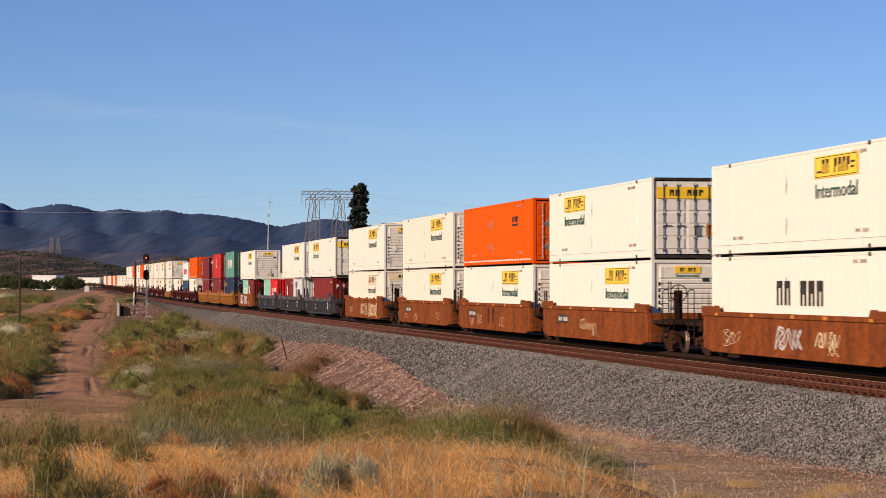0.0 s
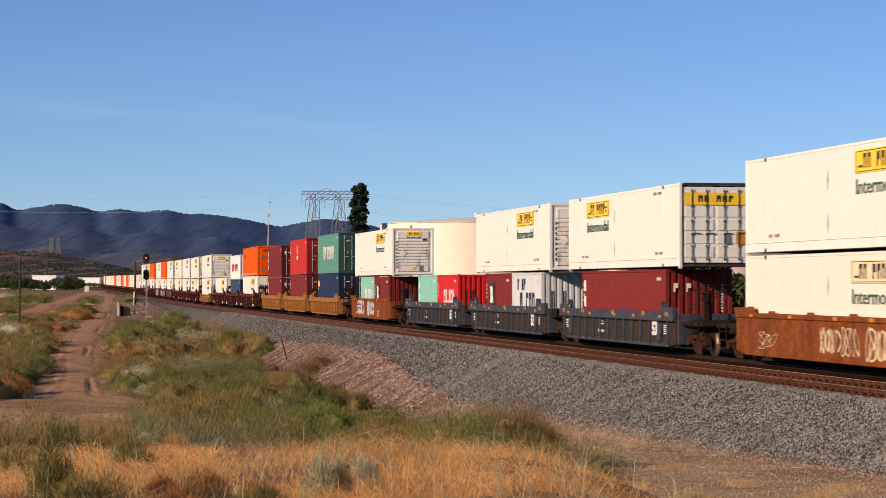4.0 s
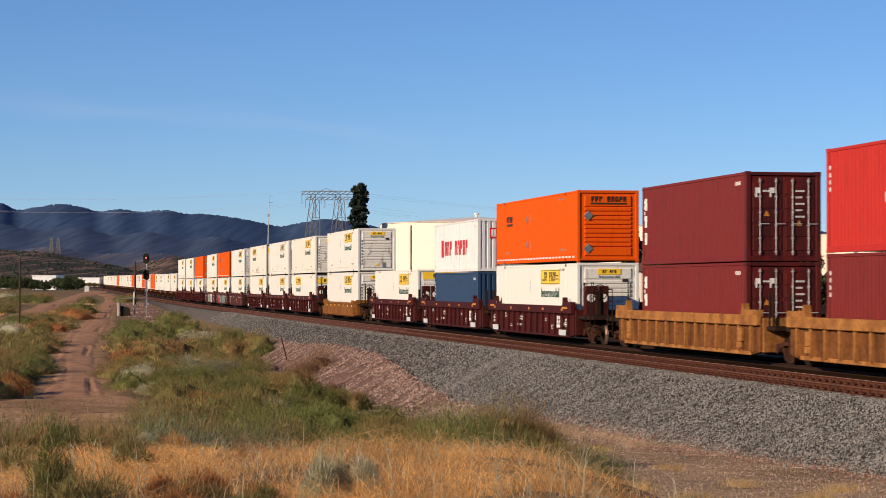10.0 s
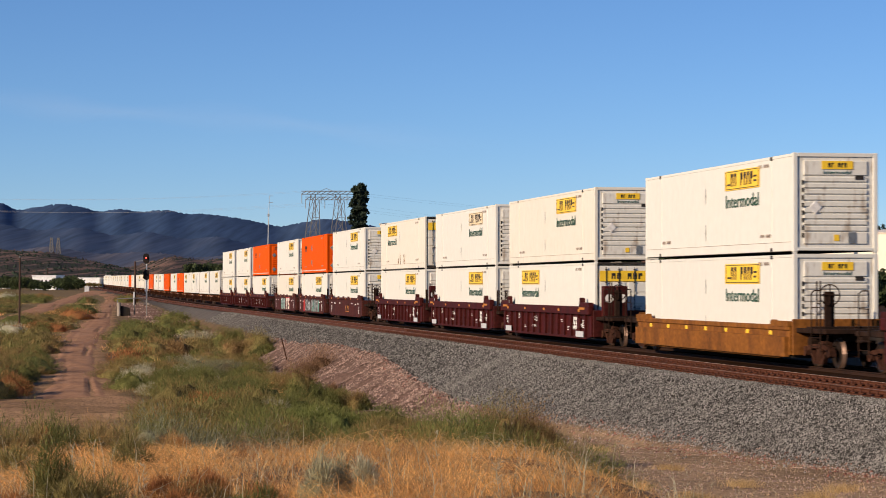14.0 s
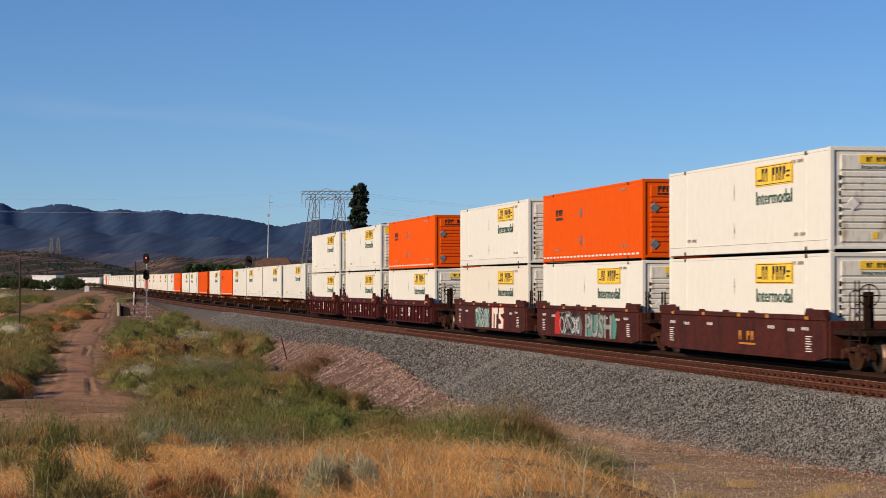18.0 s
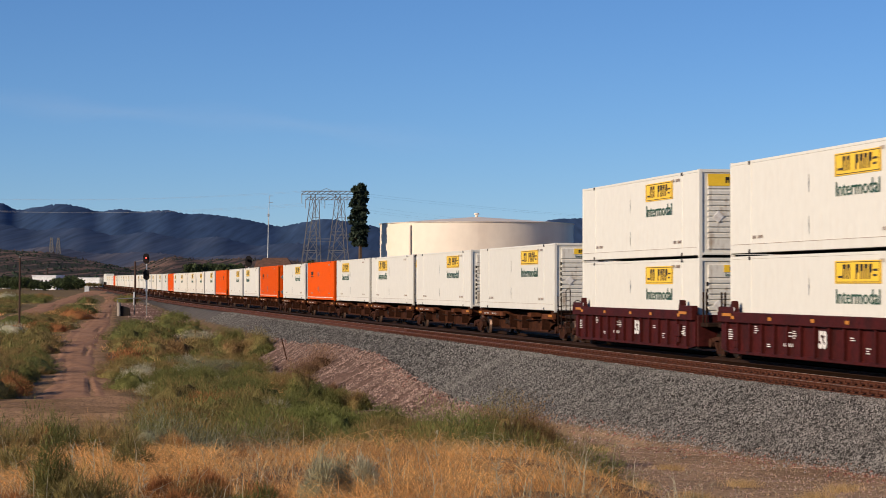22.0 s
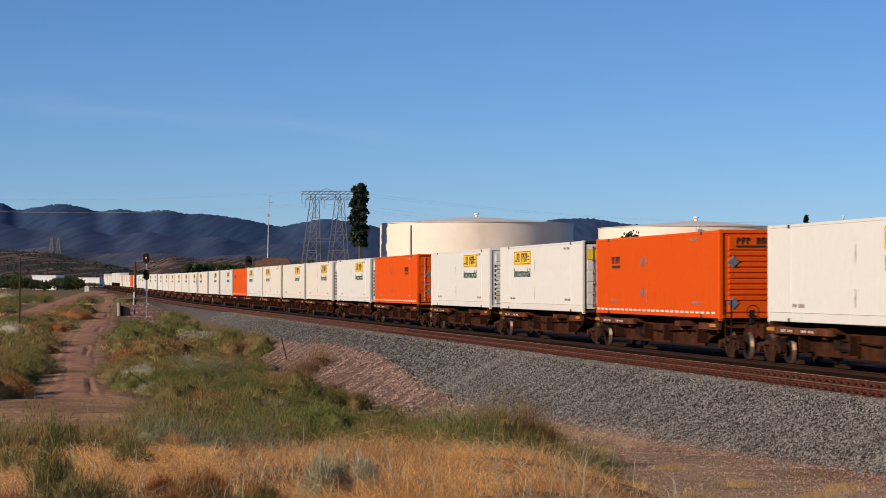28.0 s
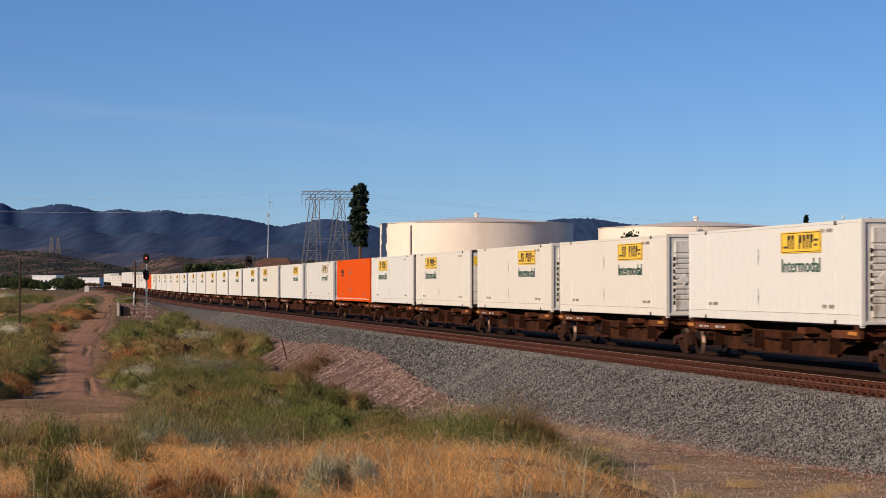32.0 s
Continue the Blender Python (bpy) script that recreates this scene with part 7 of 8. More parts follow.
def wood_pole(px, top, y, label, r):
    x = at_px(px, y)
    z0 = gz(x, y) - 0.3
    p = thing("wooden_pole", label, "pole")
    part("post", Geo().tube((x, y, z0), (x + 0.02, y, up_px(top, y)), r, 8, r * 0.8), POLE_WOOD, p)
    part("cap", Geo().tube((x + 0.02, y, up_px(top, y)), (x + 0.02, y, up_px(top, y) + 0.08), r * 0.9, 8, r * 0.5), PLATE, p)
    return p


wood_pole(34.5, 456, 205, "weathered brown wooden pole beside the dirt road", 0.095)
wood_pole(83.5, 474, 680, "far thin wooden pole", 0.14)


# ---- signals, relay case, culvert ----
def signal(px, y, heads, mast_top, label):
    x = at_px(px, y)
    z0 = gz(x, y) - 0.2
    s = thing("railway_signal", label, "railway signal", "railway signals")
    part("mast", Geo().tube((x, y + 0.2, z0), (x, y + 0.2, up_px(mast_top, y)), 0.09, 8), PAINT["grey"], s)
    part("base", Geo().box(x - 0.35, y - 0.15, z0 - 0.1, x + 0.35, y + 0.55, z0 + 0.45, 0.03), CONCRETE, s)
    for py, lit in heads:
        z = up_px(py, y)
        n = 20
        plate = Geo()
        plate.prism([(0.42 * math.cos(a) * (1.0), 0.42 * math.sin(a) + (0.28 if math.sin(a) > 0 else -0.28)) for a in np.linspace(0, math.tau, n, endpoint=False)], -0.03, 0.03)
        h = part("target", plate, BLACK, s, at=pose(x, y - 0.1, z))
        part("hood", Geo().tube((0, -0.3, 0.12), (0, 0.0, 0.12), 0.16, 12, caps=False), BLACK, h)
        if lit:
            part("lens", Geo().tube((0, -0.06, 0.12), (0, -0.04, 0.12), 0.10, 14), LENS_RED, h, "glowing red lens")
        part("lamp_case", Geo().box(-0.2, 0.03, -0.2, 0.2, 0.4, 0.3, 0.03), BLACK, h)
    part("ladder", Geo().path([(x + 0.12, y + 0.5, z0), (x + 0.12, y + 0.5, up_px(mast_top, y) - 1)], 0.02).path([(x + 0.42, y + 0.5, z0), (x + 0.42, y + 0.5, up_px(mast_top, y) - 1)], 0.02), LATTICE, s)
    part("number_plate_bar", Geo().box(x - 0.2, y - 0.12, z0 + 2.0, x + 0.2, y - 0.08, z0 + 2.35), PAINT["white"], s)
    return s


SY = 309.0
signal(259, SY, [(458, True), (487, False)], 453, "trackside signal mast with two black targets, red lit")
signal(440, 287, [(463, False)], 459, "trackside signal beyond the train, black target seen from behind")
bx = at_px(241, SY)
bz = gz(bx, SY)
relay = thing("instrument_pole", "weathered brown pole with white ladder frame", "pole")
part("post", Geo().tube((bx, SY - 1, bz - 0.3), (bx, SY - 1, up_px(463, SY)), 0.15, 8, 0.13), POLE_WOOD, relay)
part("arm", Geo().tube((bx, SY - 1, up_px(463, SY)), (bx + 1.0, SY - 0.8, up_px(462, SY)), 0.05, 6), GALV, relay)
part("platform_rail", Geo().path([(bx + 0.4, SY - 0.9, up_px(495, SY)), (bx + 1.3, SY - 0.7, up_px(495, SY)), (bx + 1.3, SY - 0.7, up_px(509, SY)), (bx + 0.4, SY - 0.9, up_px(509, SY)), (bx + 0.4, SY - 0.9, up_px(495, SY))], 0.035), PAINT["white"], relay)
part("cable_duct", Geo().box(bx - 0.25, SY - 1.3, bz - 0.2, bx - 0.02, SY - 1.1, up_px(517, SY), 0.02), PAINT["grey"], relay)

CY = 250.0
cul = thing("culvert", "concrete culvert with timber posts beside the dirt track", "culvert", kind="structure")
cx = at_px(212, CY)
cz = gz(cx, CY)
part("head_wall", Geo().box(cx - 0.3, CY, cz - 0.5, cx + 0.0, CY + 1.2, up_px(536, CY), 0.04), CONCRETE, cul)
# solid black wedge standing for the shade inside the culvert's mouth
part("opening", Geo().prism([(cx + 0.06, cz - 0.4), (cx + 1.15, cz - 0.2), (cx + 1.0, up_px(545, CY)), (cx + 0.06, up_px(541.5, CY))], CY + 0.3, CY + 0.6), BLACK, cul)
for px, t in ((206, 531), (236, 527), (258, 530)):
    part("guard_post", Geo().tube((at_px(px, CY), CY + 0.8, cz - 0.4), (at_px(px, CY), CY + 0.8, up_px(t, CY)), 0.07, 6), LATTICE, cul)
part("guard_rail", Geo().tube((at_px(206, CY), CY + 0.8, up_px(529, CY)), (at_px(259, CY), CY + 0.8, up_px(527.5, CY)), 0.05, 6), LATTICE, cul)

case_y = 560.0
kx = at_px(153.5, case_y)
case = thing("relay_case", "pale grey trackside relay case", "relay case")
part("body", Geo().box(kx - 0.55, case_y, gz(kx, case_y) - 0.2, kx + 0.55, case_y + 0.8, gz(kx, case_y) + 1.2, 0.04), PAINT["grey"], case)
part("lid", Geo().box(kx - 0.62, case_y - 0.06, gz(kx, case_y) + 1.2, kx + 0.62, case_y + 0.86, gz(kx, case_y) + 1.3, 0.03), PAINT["grey"], case)

post_y = 125.0
qx = at_px(509, post_y)
rod = thing("leaning_post", "thin rusty steel post leaning in the gravel", "post")
part("stake", Geo().box(-0.03, -0.025, -0.3, 0.03, 0.025, 1.35, 0.006), BOGIE, rod)
rod.matrix_world = pose(qx, post_y, gz(qx, post_y), 0, -14, 0)


# ---- stones, grass and scrub ----
stones("ballast_stones", 135000, STONE, "loose grey ballast stones on the embankment shoulder", 0.9, 5.0, 36, 84, 0.0265, 1,
       lambda x, y, u, r: u < ballast_foot(y) - 0.1 + 0.3 * r)
stones("ballast_stones", 56000, STONE, "loose grey ballast stones farther along the embankment", 0.9, 4.8, 82, 210, 0.036, 6,
       lambda x, y, u, r: u < ballast_foot(y) - 0.1 + 0.3 * r)
stones("toe_stones", 9000, PINK_STONE, "reddish gravel along the embankment's foot", 3.0, 6.5, 32, 78, 0.032, 2,
       lambda x, y, u, r: r < 1.2 * np.exp(-((u - ballast_foot(y) - 0.05) / 0.3) ** 2))
stones("scattered_pebbles", 9000, PINK_STONE, "scattered pebbles on bare earth", 4.0, 11.0, 28, 64, 0.022, 9)
stones("earth_gravel", 30000, TAN_STONE, "fine tan gravel on bare earth", 4.0, 11.5, 26, 66, 0.019, 17,
       lambda x, y, u, r: (u > ballast_foot(y)) & (r < 0.35 + 0.65 * smooth01(-0.3, 0.5, wave(x, y, 1.1, 2.0))))
stones("fill_gravel", 52000, PINK_STONE, "reddish gravel on the rubble bank", 2.9, 7.4, 66, 152, 0.043, 3,
       lambda x, y, u, r: (r < smooth01(66, 78, y) * (1 - smooth01(136, 152, y))) & (u > ballast_foot(y) - 0.1 + 0.4 * r) & (u < rubble_foot(y) + 0.5))
stones("spilled_stones", 2600, STONE, "grey ballast stones spilled on the bare earth", 3.5, 7.5, 24, 70, 0.032, 19,
       lambda x, y, u, r: (u > ballast_foot(y)) & (r < 0.9 - 0.42 * (u - ballast_foot(y))))
stones("toe_stones", 4200, RED_STONE, "reddish stones along the ballast's toe", 3.5, 6.0, 24, 74, 0.034, 23,
       lambda x, y, u, r: (u > ballast_foot(y) - 0.3) & (r < 0.9 - 0.6 * np.abs(u - ballast_foot(y))))
stones("ledge_stones", 2600, RED_STONE, "rust-red stones along the rubble bank's top ledge", 2.9, 5.6, 72, 146, 0.05, 17,
       lambda x, y, u, r: (u > ballast_foot(y) - 0.12) & (u < ballast_foot(y) + 0.1 + 0.7 * r) & (wave(x, y, 0.5, 3.0) > -0.5))
stones("mound_rocks", 1500, PINK_STONE, "reddish rocks on the earth mound by the culvert", 3.6, 9.0, 215, 325, 0.11, 27,
       lambda x, y, u, r: r < 0.4 + 0.6 * smooth01(-0.2, 0.4, wave(x, y, 0.5, 2.0)))
stones("fill_boulders", 1000, PINK_STONE, "larger broken rocks on the rubble bank", 3.2, 7.0, 74, 140, 0.075, 13,
       lambda x, y, u, r: (u > ballast_foot(y)) & (u < rubble_foot(y) + 0.3))


def blades(name, label, x, y, height, width, lean, material, seed, category="grass", droop=0.35, way=None):
    """Many thin curved blades, joined: three points a blade, tapered."""
    rng = np.random.default_rng(seed)
    n = len(x)
    z = ground_z(x, y) - 0.02
    a = rng.random(n) * math.tau if way is None else way + rng.normal(0, 0.5, n)
    h = height * (0.55 + 0.9 * rng.random(n))
    ln = lean * (0.3 + 1.2 * rng.random(n)) * h
    dx, dy = np.cos(a), np.sin(a)
    f = rng.random(n) * math.tau
    wx, wy = np.cos(f) * width * 0.5, np.sin(f) * width * 0.5 * 0.3
    mid = np.stack([x + dx * ln * 0.35, y + dy * ln * 0.35, z + h * 0.62], -1)
    tip = np.stack([x + dx * ln, y + dy * ln, z + h * (1 - droop * rng.random(n))], -1)
    root = np.stack([x, y, z], -1)
    w = np.stack([wx, wy, np.zeros(n)], -1)
    P = np.stack([root - w, root + w, mid + w * 0.8, mid - w * 0.8, tip], 1).reshape(-1, 3)
    k = np.arange(n) * 5
    quads = np.stack([k, k + 1, k + 2, k + 3], -1).tolist()
    tris = np.stack([k + 3, k + 2, k + 4], -1).tolist()
    me = bpy.data.meshes.new(name)
    me.from_pydata(P.tolist(), [], quads + tris)
    me.materials.append(material)
    return tagged(new(name, me), label, category, kind="stuff")


def in_view(n, y0, y1, rng, lo=-0.205, hi=0.205, power=1.0):
    y = y0 + (y1 - y0) * rng.random(n) ** power
    return (lo + (hi - lo) * rng.random(n)) * y, y


def on_road(x, y):
    r2 = np.interp(y, [p[1] for p in TRACK_2], [p[0] for p in TRACK_2])
    return ((y > 82) & (y < 93) & (x / y < -0.13)) | ((off_track(x, y) < 0.1) & (y > 84)) | ((np.abs(x - r2) < 2.2) & (y > 180))


def stems(name, label, x, y, height, width, reach, material, seed, arch=0.7):
    """Long thin stems that rise, bend over and hang, each a ribbon of four pieces, joined."""
    rng = np.random.default_rng(seed)
    n = len(x)
    z = ground_z(x, y) - 0.01
    a = rng.random(n) * math.tau
    h = height * (0.5 + rng.random(n))
    r = reach * h * (0.4 + 1.2 * rng.random(n))
    curl = rng.normal(0, 0.9, n)
    f = rng.random(n) * math.tau
    w = np.stack([np.cos(f), 0.4 * np.sin(f), 0.35 * np.ones(n)], -1) * (width * (0.6 + 0.8 * rng.random(n)))[:, None] * 0.5
    over = arch * (0.3 + 1.0 * rng.random(n))
    rows = []
    for k in range(5):
        q = k / 4
        b = a + curl * q * q
        p = np.stack([x + np.cos(b) * r * q, y + np.sin(b) * r * q, z + h * (1.9 * q - (0.9 + over) * q * q)], -1)
        rows += [p - w * (1 - 0.75 * q), p + w * (1 - 0.75 * q)]
    P = np.stack(rows, 1).reshape(-1, 3)
    k = (np.arange(n) * 10)[:, None] + np.arange(0, 8, 2)[None]
    F = np.stack([k, k + 1, k + 3, k + 2], -1).reshape(-1, 4)
    me = bpy.data.meshes.new(name)
    me.from_pydata(P.tolist(), [], F.tolist())
    me.materials.append(material)
    return tagged(new(name, me), label, "grass", kind="stuff")


rng = np.random.default_rng(77)
x, y = in_view(120000, 14.5, 28.5, rng, -0.21, 0.14, 0.85)
edge_x = x - 0.02 * (y - 20) - 0.5 * wave(x, y, 2.0, 1.0)
heap = np.clip(0.5 + 0.75 * wave(x, y, 1.6, 5.0) + 0.45 * wave(x, y, 4.7, 2.0), 0.0, 1.7)
ok = (rng.random(len(x)) < 0.02 + 0.98 * (1 - smooth01(0.5, 2.2, edge_x))) & (rng.random(len(x)) < 0.3 + 0.7 * heap)
x, y, heap = x[ok], y[ok], heap[ok]
heap = heap * (1 + 0.75 * smooth01(-0.06, -0.035, x / y) * (1 - smooth01(0.004, 0.03, x / y)))
patch = wave(x, y, 1.1, 5.0) + 0.5 * wave(x, y, 3.1, 1.0) + 0.25 * rng.normal(0, 1, len(x))
patch = patch - 0.3 * smooth01(-0.165, -0.14, x / y) * (1 - smooth01(-0.085, -0.06, x / y))
straw, dull = patch > -0.5, (patch <= -0.5) & (patch > -0.85)
weed = ~(straw | dull)
stems("dry_grass", "tangled dry golden straw grass", x[straw][::2], y[straw][::2], 0.07 + 0.17 * heap[straw][::2], 0.0034, 0.9, STRAW, 1)
blades("dry_grass_mat", "matted low straw under the tangle", x[straw][1::2], y[straw][1::2], 0.05 + 0.11 * heap[straw][1::2], 0.0046, 1.9, OLD_STRAW, 5, droop=0.7)
stems("faded_grass", "greyish faded dry grass", x[dull], y[dull], 0.06 + 0.15 * heap[dull], 0.0036, 0.9, DULL_STRAW, 21)
stems("dry_weeds", "russet tangled weeds among the straw", x[weed], y[weed], 0.08 + 0.16 * heap[weed], 0.0046, 1.0, RUSSET, 2)
x, y = in_view(2600, 15, 26, rng, -0.21, 0.07)
stems("bent_stalks", "long pale bent grass stalks over the straw", x, y, 0.25, 0.0038, 1.1, PALE_WEED, 23, 0.55)
x, y = in_view(9000, 20, 25.5, rng, -0.205, -0.1)
stems("crest_straw", "golden straw among the crest's weeds", x, y, 0.16 + 0.1 * np.clip(wave(x, y, 1.8, 2.0), 0, 1), 0.0045, 1.0, STRAW, 29)
x, y = in_view(500, 15, 27, rng, -0.21, 0.2)
blades("seed_stalks", "tall pale seed stalks", x, y, 0.36, 0.006, 0.35, PALE_WEED, 3, droop=0.1)
x, y = in_view(5200, 26, 60, rng, 0.03, 0.21)
ok = (side(x, y) > 4.2) & (wave(x, y, 0.9, 3.0) + rng.normal(0, 0.4, len(x)) > 0.1)
blades("sparse_weeds", "sparse dry weeds on bare gravelly earth", x[ok], y[ok], 0.10, 0.006, 1.4, PALE_WEED, 4)


x, y = [], []
for px, yy in ((1060, 50.5), (1310, 37.5), (1490, 35.0), (1440, 33.0), (1180, 42.0), (1230, 33.0), (1130, 36.0)):
    x.append((px - 784) / 4053 * yy + rng.normal(0, 0.14, 420))
    y.append(yy + rng.normal(0, 0.3, 420))
blades("toe_tufts", "yellowish dry weeds at the ballast's toe", np.concatenate(x), np.concatenate(y), 0.16, 0.006, 1.0, DULL_STRAW, 31)


def clumps(name, label, cx, cy, radius, height, per, width, material, seed, lean=0.6):
    """Low scrub clumps: blades fanned out from each clump's heart, joined."""
    rng = np.random.default_rng(seed)
    n = len(cx)
    r = radius * (0.5 + rng.random(n))
    k = np.repeat(np.arange(n), per)
    a = rng.random(n * per) * math.tau
    q = np.sqrt(rng.random(n * per))
    x = cx[k] + np.cos(a) * q * r[k]
    y = cy[k] + np.sin(a) * q * r[k]
    h = height * (0.6 + 0.8 * rng.random(n))[k] * (1.05 - 0.62 * q ** 2)
    return blades(name, label, x, y, h, width, lean, material, seed + 1, category="scrub", droop=0.25, way=a)


def lumpy(d, k):
    """Uneven outline of bush number k in direction d."""
    return 1 + 0.15 * np.sin(d[..., 0] * 3.1 + k * 2.9) * np.cos(d[..., 1] * 3.7 + k) + 0.13 * np.sin(d[..., 0] * 7 + k * 1.7) * np.cos(d[..., 1] * 6 + k) + 0.08 * np.sin(d[..., 2] * 9 + d[..., 0] * 6 + 2.3 * k) + 0.1 * np.sin(d[..., 0] * 16 + 3 * k) * np.sin(d[..., 1] * 14 + k)


def domes(name, label, cx, cy, radius, height, per, width, material, seed, kind="stuff", twig=0.11, heart=0.7):
    """Rounded bushes: a lumpy leafy heart bristling with fine upright leaves, joined."""
    rng = np.random.default_rng(seed)
    n = len(cx)
    size = 0.4 + 1.1 * rng.random(n) ** 1.5
    r, hh = radius * size * (0.8 + 0.4 * rng.random(n)), height * (0.35 + 0.65 * size) * (0.75 + 0.5 * rng.random(n))
    cz = ground_z(cx, cy)
    cnt = np.maximum((per * size).astype(int), 20)
    k = np.repeat(np.arange(n), cnt)
    m = len(k)
    d = rng.normal(0, 1, (m, 3))
    d[:, 2] = np.abs(d[:, 2])
    d /= np.linalg.norm(d, axis=1)[:, None]
    q = (heart - 0.08 + (1.06 - heart) * rng.random(m) ** 0.8) * lumpy(d, k)
    scale = np.stack([r[k], r[k], hh[k]], -1)
    p = np.stack([cx[k], cy[k], cz[k] - 0.03], -1) + d * scale * q[:, None]
    out = 0.85 * d + rng.normal(0, 0.5, (m, 3)) + np.array((0, 0, 0.4))
    out /= np.linalg.norm(out, axis=1)[:, None]
    tip = p + out * (twig * (0.5 + rng.random(m)))[:, None]
    w = np.cross(out, rng.normal(0, 1, (m, 3)))
    w = w / (np.linalg.norm(w, axis=1)[:, None] + 1e-6) * (width * (0.5 + rng.random(m)))[:, None]
    P = np.stack([p - w * 0.5, p + w * 0.5, tip], 1).reshape(-1, 3)
    F = (np.arange(m)[:, None] * 3 + np.arange(3)[None]).tolist()
    # the dense leafy heart
    seg, levels = 16, (0.0, 0.22, 0.48, 0.72, 0.9, 0.985)
    nl = len(levels)
    ring = np.array([(math.cos(a) * math.sqrt(1 - z * z), math.sin(a) * math.sqrt(1 - z * z), z) for z in levels for a in np.linspace(0, math.tau, seg, endpoint=False)])
    bulge = heart * lumpy(ring[None], np.arange(n)[:, None]) * (1 + 0.14 * (rng.random((n, seg * nl)) - 0.5))
    core = ring[None] * bulge[..., None] * np.stack([r, r, hh], -1)[:, None] + np.stack([cx, cy, cz - 0.05], -1)[:, None]
    cf = [(i * seg + j, i * seg + (j + 1) % seg, i * seg + seg + (j + 1) % seg, i * seg + seg + j) for i in range(nl - 1) for j in range(seg)] + [tuple(range(seg * (nl - 1), seg * nl))]
    F += [tuple(3 * m + seg * nl * b + i for i in q) for b in range(n) for q in cf]
    P = np.concatenate([P, core.reshape(-1, 3)])
    me = bpy.data.meshes.new(name)
    me.from_pydata(P.tolist(), [], F)
    me.materials.append(material)
    me.polygons.foreach_set("use_smooth", [False] * m + [True] * (len(F) - m))
    return tagged(new(name, me), label, "scrub" if kind else "bush", kind=kind)


def scrub_field(n, y0, y1, seed, power):
    rng = np.random.default_rng(seed)
    x, y = in_view(n, y0, y1, rng, -0.21, 0.06, power)
    u = side(x, y)
    px = 784 + 4053 * x / y
    ok = (y > 62) | ((px > 215) & (px < 585)) | (rng.random(len(x)) < np.where(y < 38, 0.8, 0.22))
    ok &= ~((px < 285) & (y > 38) & (y < 91)) & ~((px > np.interp(y, [50, 62, 74, 83, 100, 112], [700, 590, 585, 565, 505, 480])) & (y > 50) & (y < 112))
    ok &= (u > np.where((y > 64) & (y < 146), rubble_foot(y) + 0.55, 4.5)) & ~on_road(x, y) & ~on_road(x + 0.9, y) & ~on_road(x - 0.9, y)
    ok &= ~((px > 192) & (px < 292) & (y > 215) & (y < 330))
    return x[ok], y[ok]


KINDS = ((SCRUB, "green_scrub", "green feathery scrub in the hollow"), (OLIVE, "olive_scrub", "olive-brown low scrub"), (DULL_STRAW, "straw_tufts", "golden dry grass tufts"), (SAGE, "sage_scrub", "grey-green sagebrush"), (PALE_WEED, "pale_scrub", "pale flowering weeds"), (RUSSET, "russet_scrub", "brown dead weeds"))
for (y0, y1, n, rad, hgt, per, wid, twg, sd) in ((28, 62, 100, 0.8, 0.55, 6500, 0.008, 0.085, 100), (62, 130, 330, 1.15, 0.78, 3800, 0.014, 0.13, 200), (130, 420, 850, 1.8, 0.9, 900, 0.036, 0.22, 300)):
    x, y = scrub_field(n, y0, y1, sd, 0.9)
    gx, gy = scrub_field(n * 2, y0, y1, sd + 77, 0.9)
    hf = len(gx) // 4
    clumps("low_straw", "short dry grass between the bushes", gx[:hf], gy[:hf], rad, hgt * 0.25, 45, wid * 0.8, DULL_STRAW, sd + 78, 0.9)
    clumps("low_weeds", "short olive weeds between the bushes", gx[hf:], gy[hf:], rad, hgt * 0.28, 60, wid * 0.7, OLIVE, sd + 79, 0.8)
    f1, f2 = wave(x, y, 9.0 / y0, 2.0), wave(x, y, 14.0 / y0, 6.0)
    pick = np.where(f1 > -0.1, 0, np.where(f2 > 0.5, 2, np.where(f1 < -0.75, 3, 1)))
    rr = np.random.default_rng(sd + 5).random(len(x))
    pick = np.where(rr < 0.04, 4, np.where(rr > 0.955, 5, pick))
    for i, (m, nm, lb) in enumerate(KINDS):
        s = pick == i
        if s.any():
            if i == 2:
                clumps(nm, lb, x[s], y[s], rad * 1.3, hgt * 0.5, per, wid * 0.7, m, sd + 10 * i, 0.9)
            else:
                domes(nm, lb, x[s], y[s], rad, hgt, per, wid, m, sd + 10 * i, twig=twg, heart=0.58 if y0 < 60 else 0.7)


for k in range(17):
    yy = 92 + k * 4.6 + (k * 37 % 5) * 0.5
    rx = float(np.interp(yy, [p[1] for p in TRACK_1], [p[0] - p[2] for p in TRACK_1])) - 1.25 - 0.4 * (k % 3)
    ob = domes("bush", "green scrub bush on the dirt track's edge", np.array([rx, rx - 0.9, rx - 0.3]), np.array([yy, yy + 0.9, yy + 2.3]), 1.15, 1.0, 2200, 0.016, SCRUB if k % 4 else OLIVE, 900 + k, "", twig=0.16)
    tagged(ob, "", "bush", "bushes")


def bush(px, y, r, h, material, name, label, seed, per=1500):
    rng = np.random.default_rng(seed)
    bx, by = at_px(px, y), y
    n = 5
    cx = bx + rng.normal(0, r * 0.4, n)
    cy = by + rng.normal(0, r * 0.4, n)
    ob = domes(name, label, cx, cy, r * 0.6, h, per // n, 0.005 if y < 30 else 0.004 + 0.00009 * y, material, seed, "", twig=0.07 if y < 30 else 0.07 + 0.0006 * y, heart=0.5 if material is DEAD_WEED else (0.55 if y < 60 else 0.7))
    tagged(ob, label, "bush", "bushes")


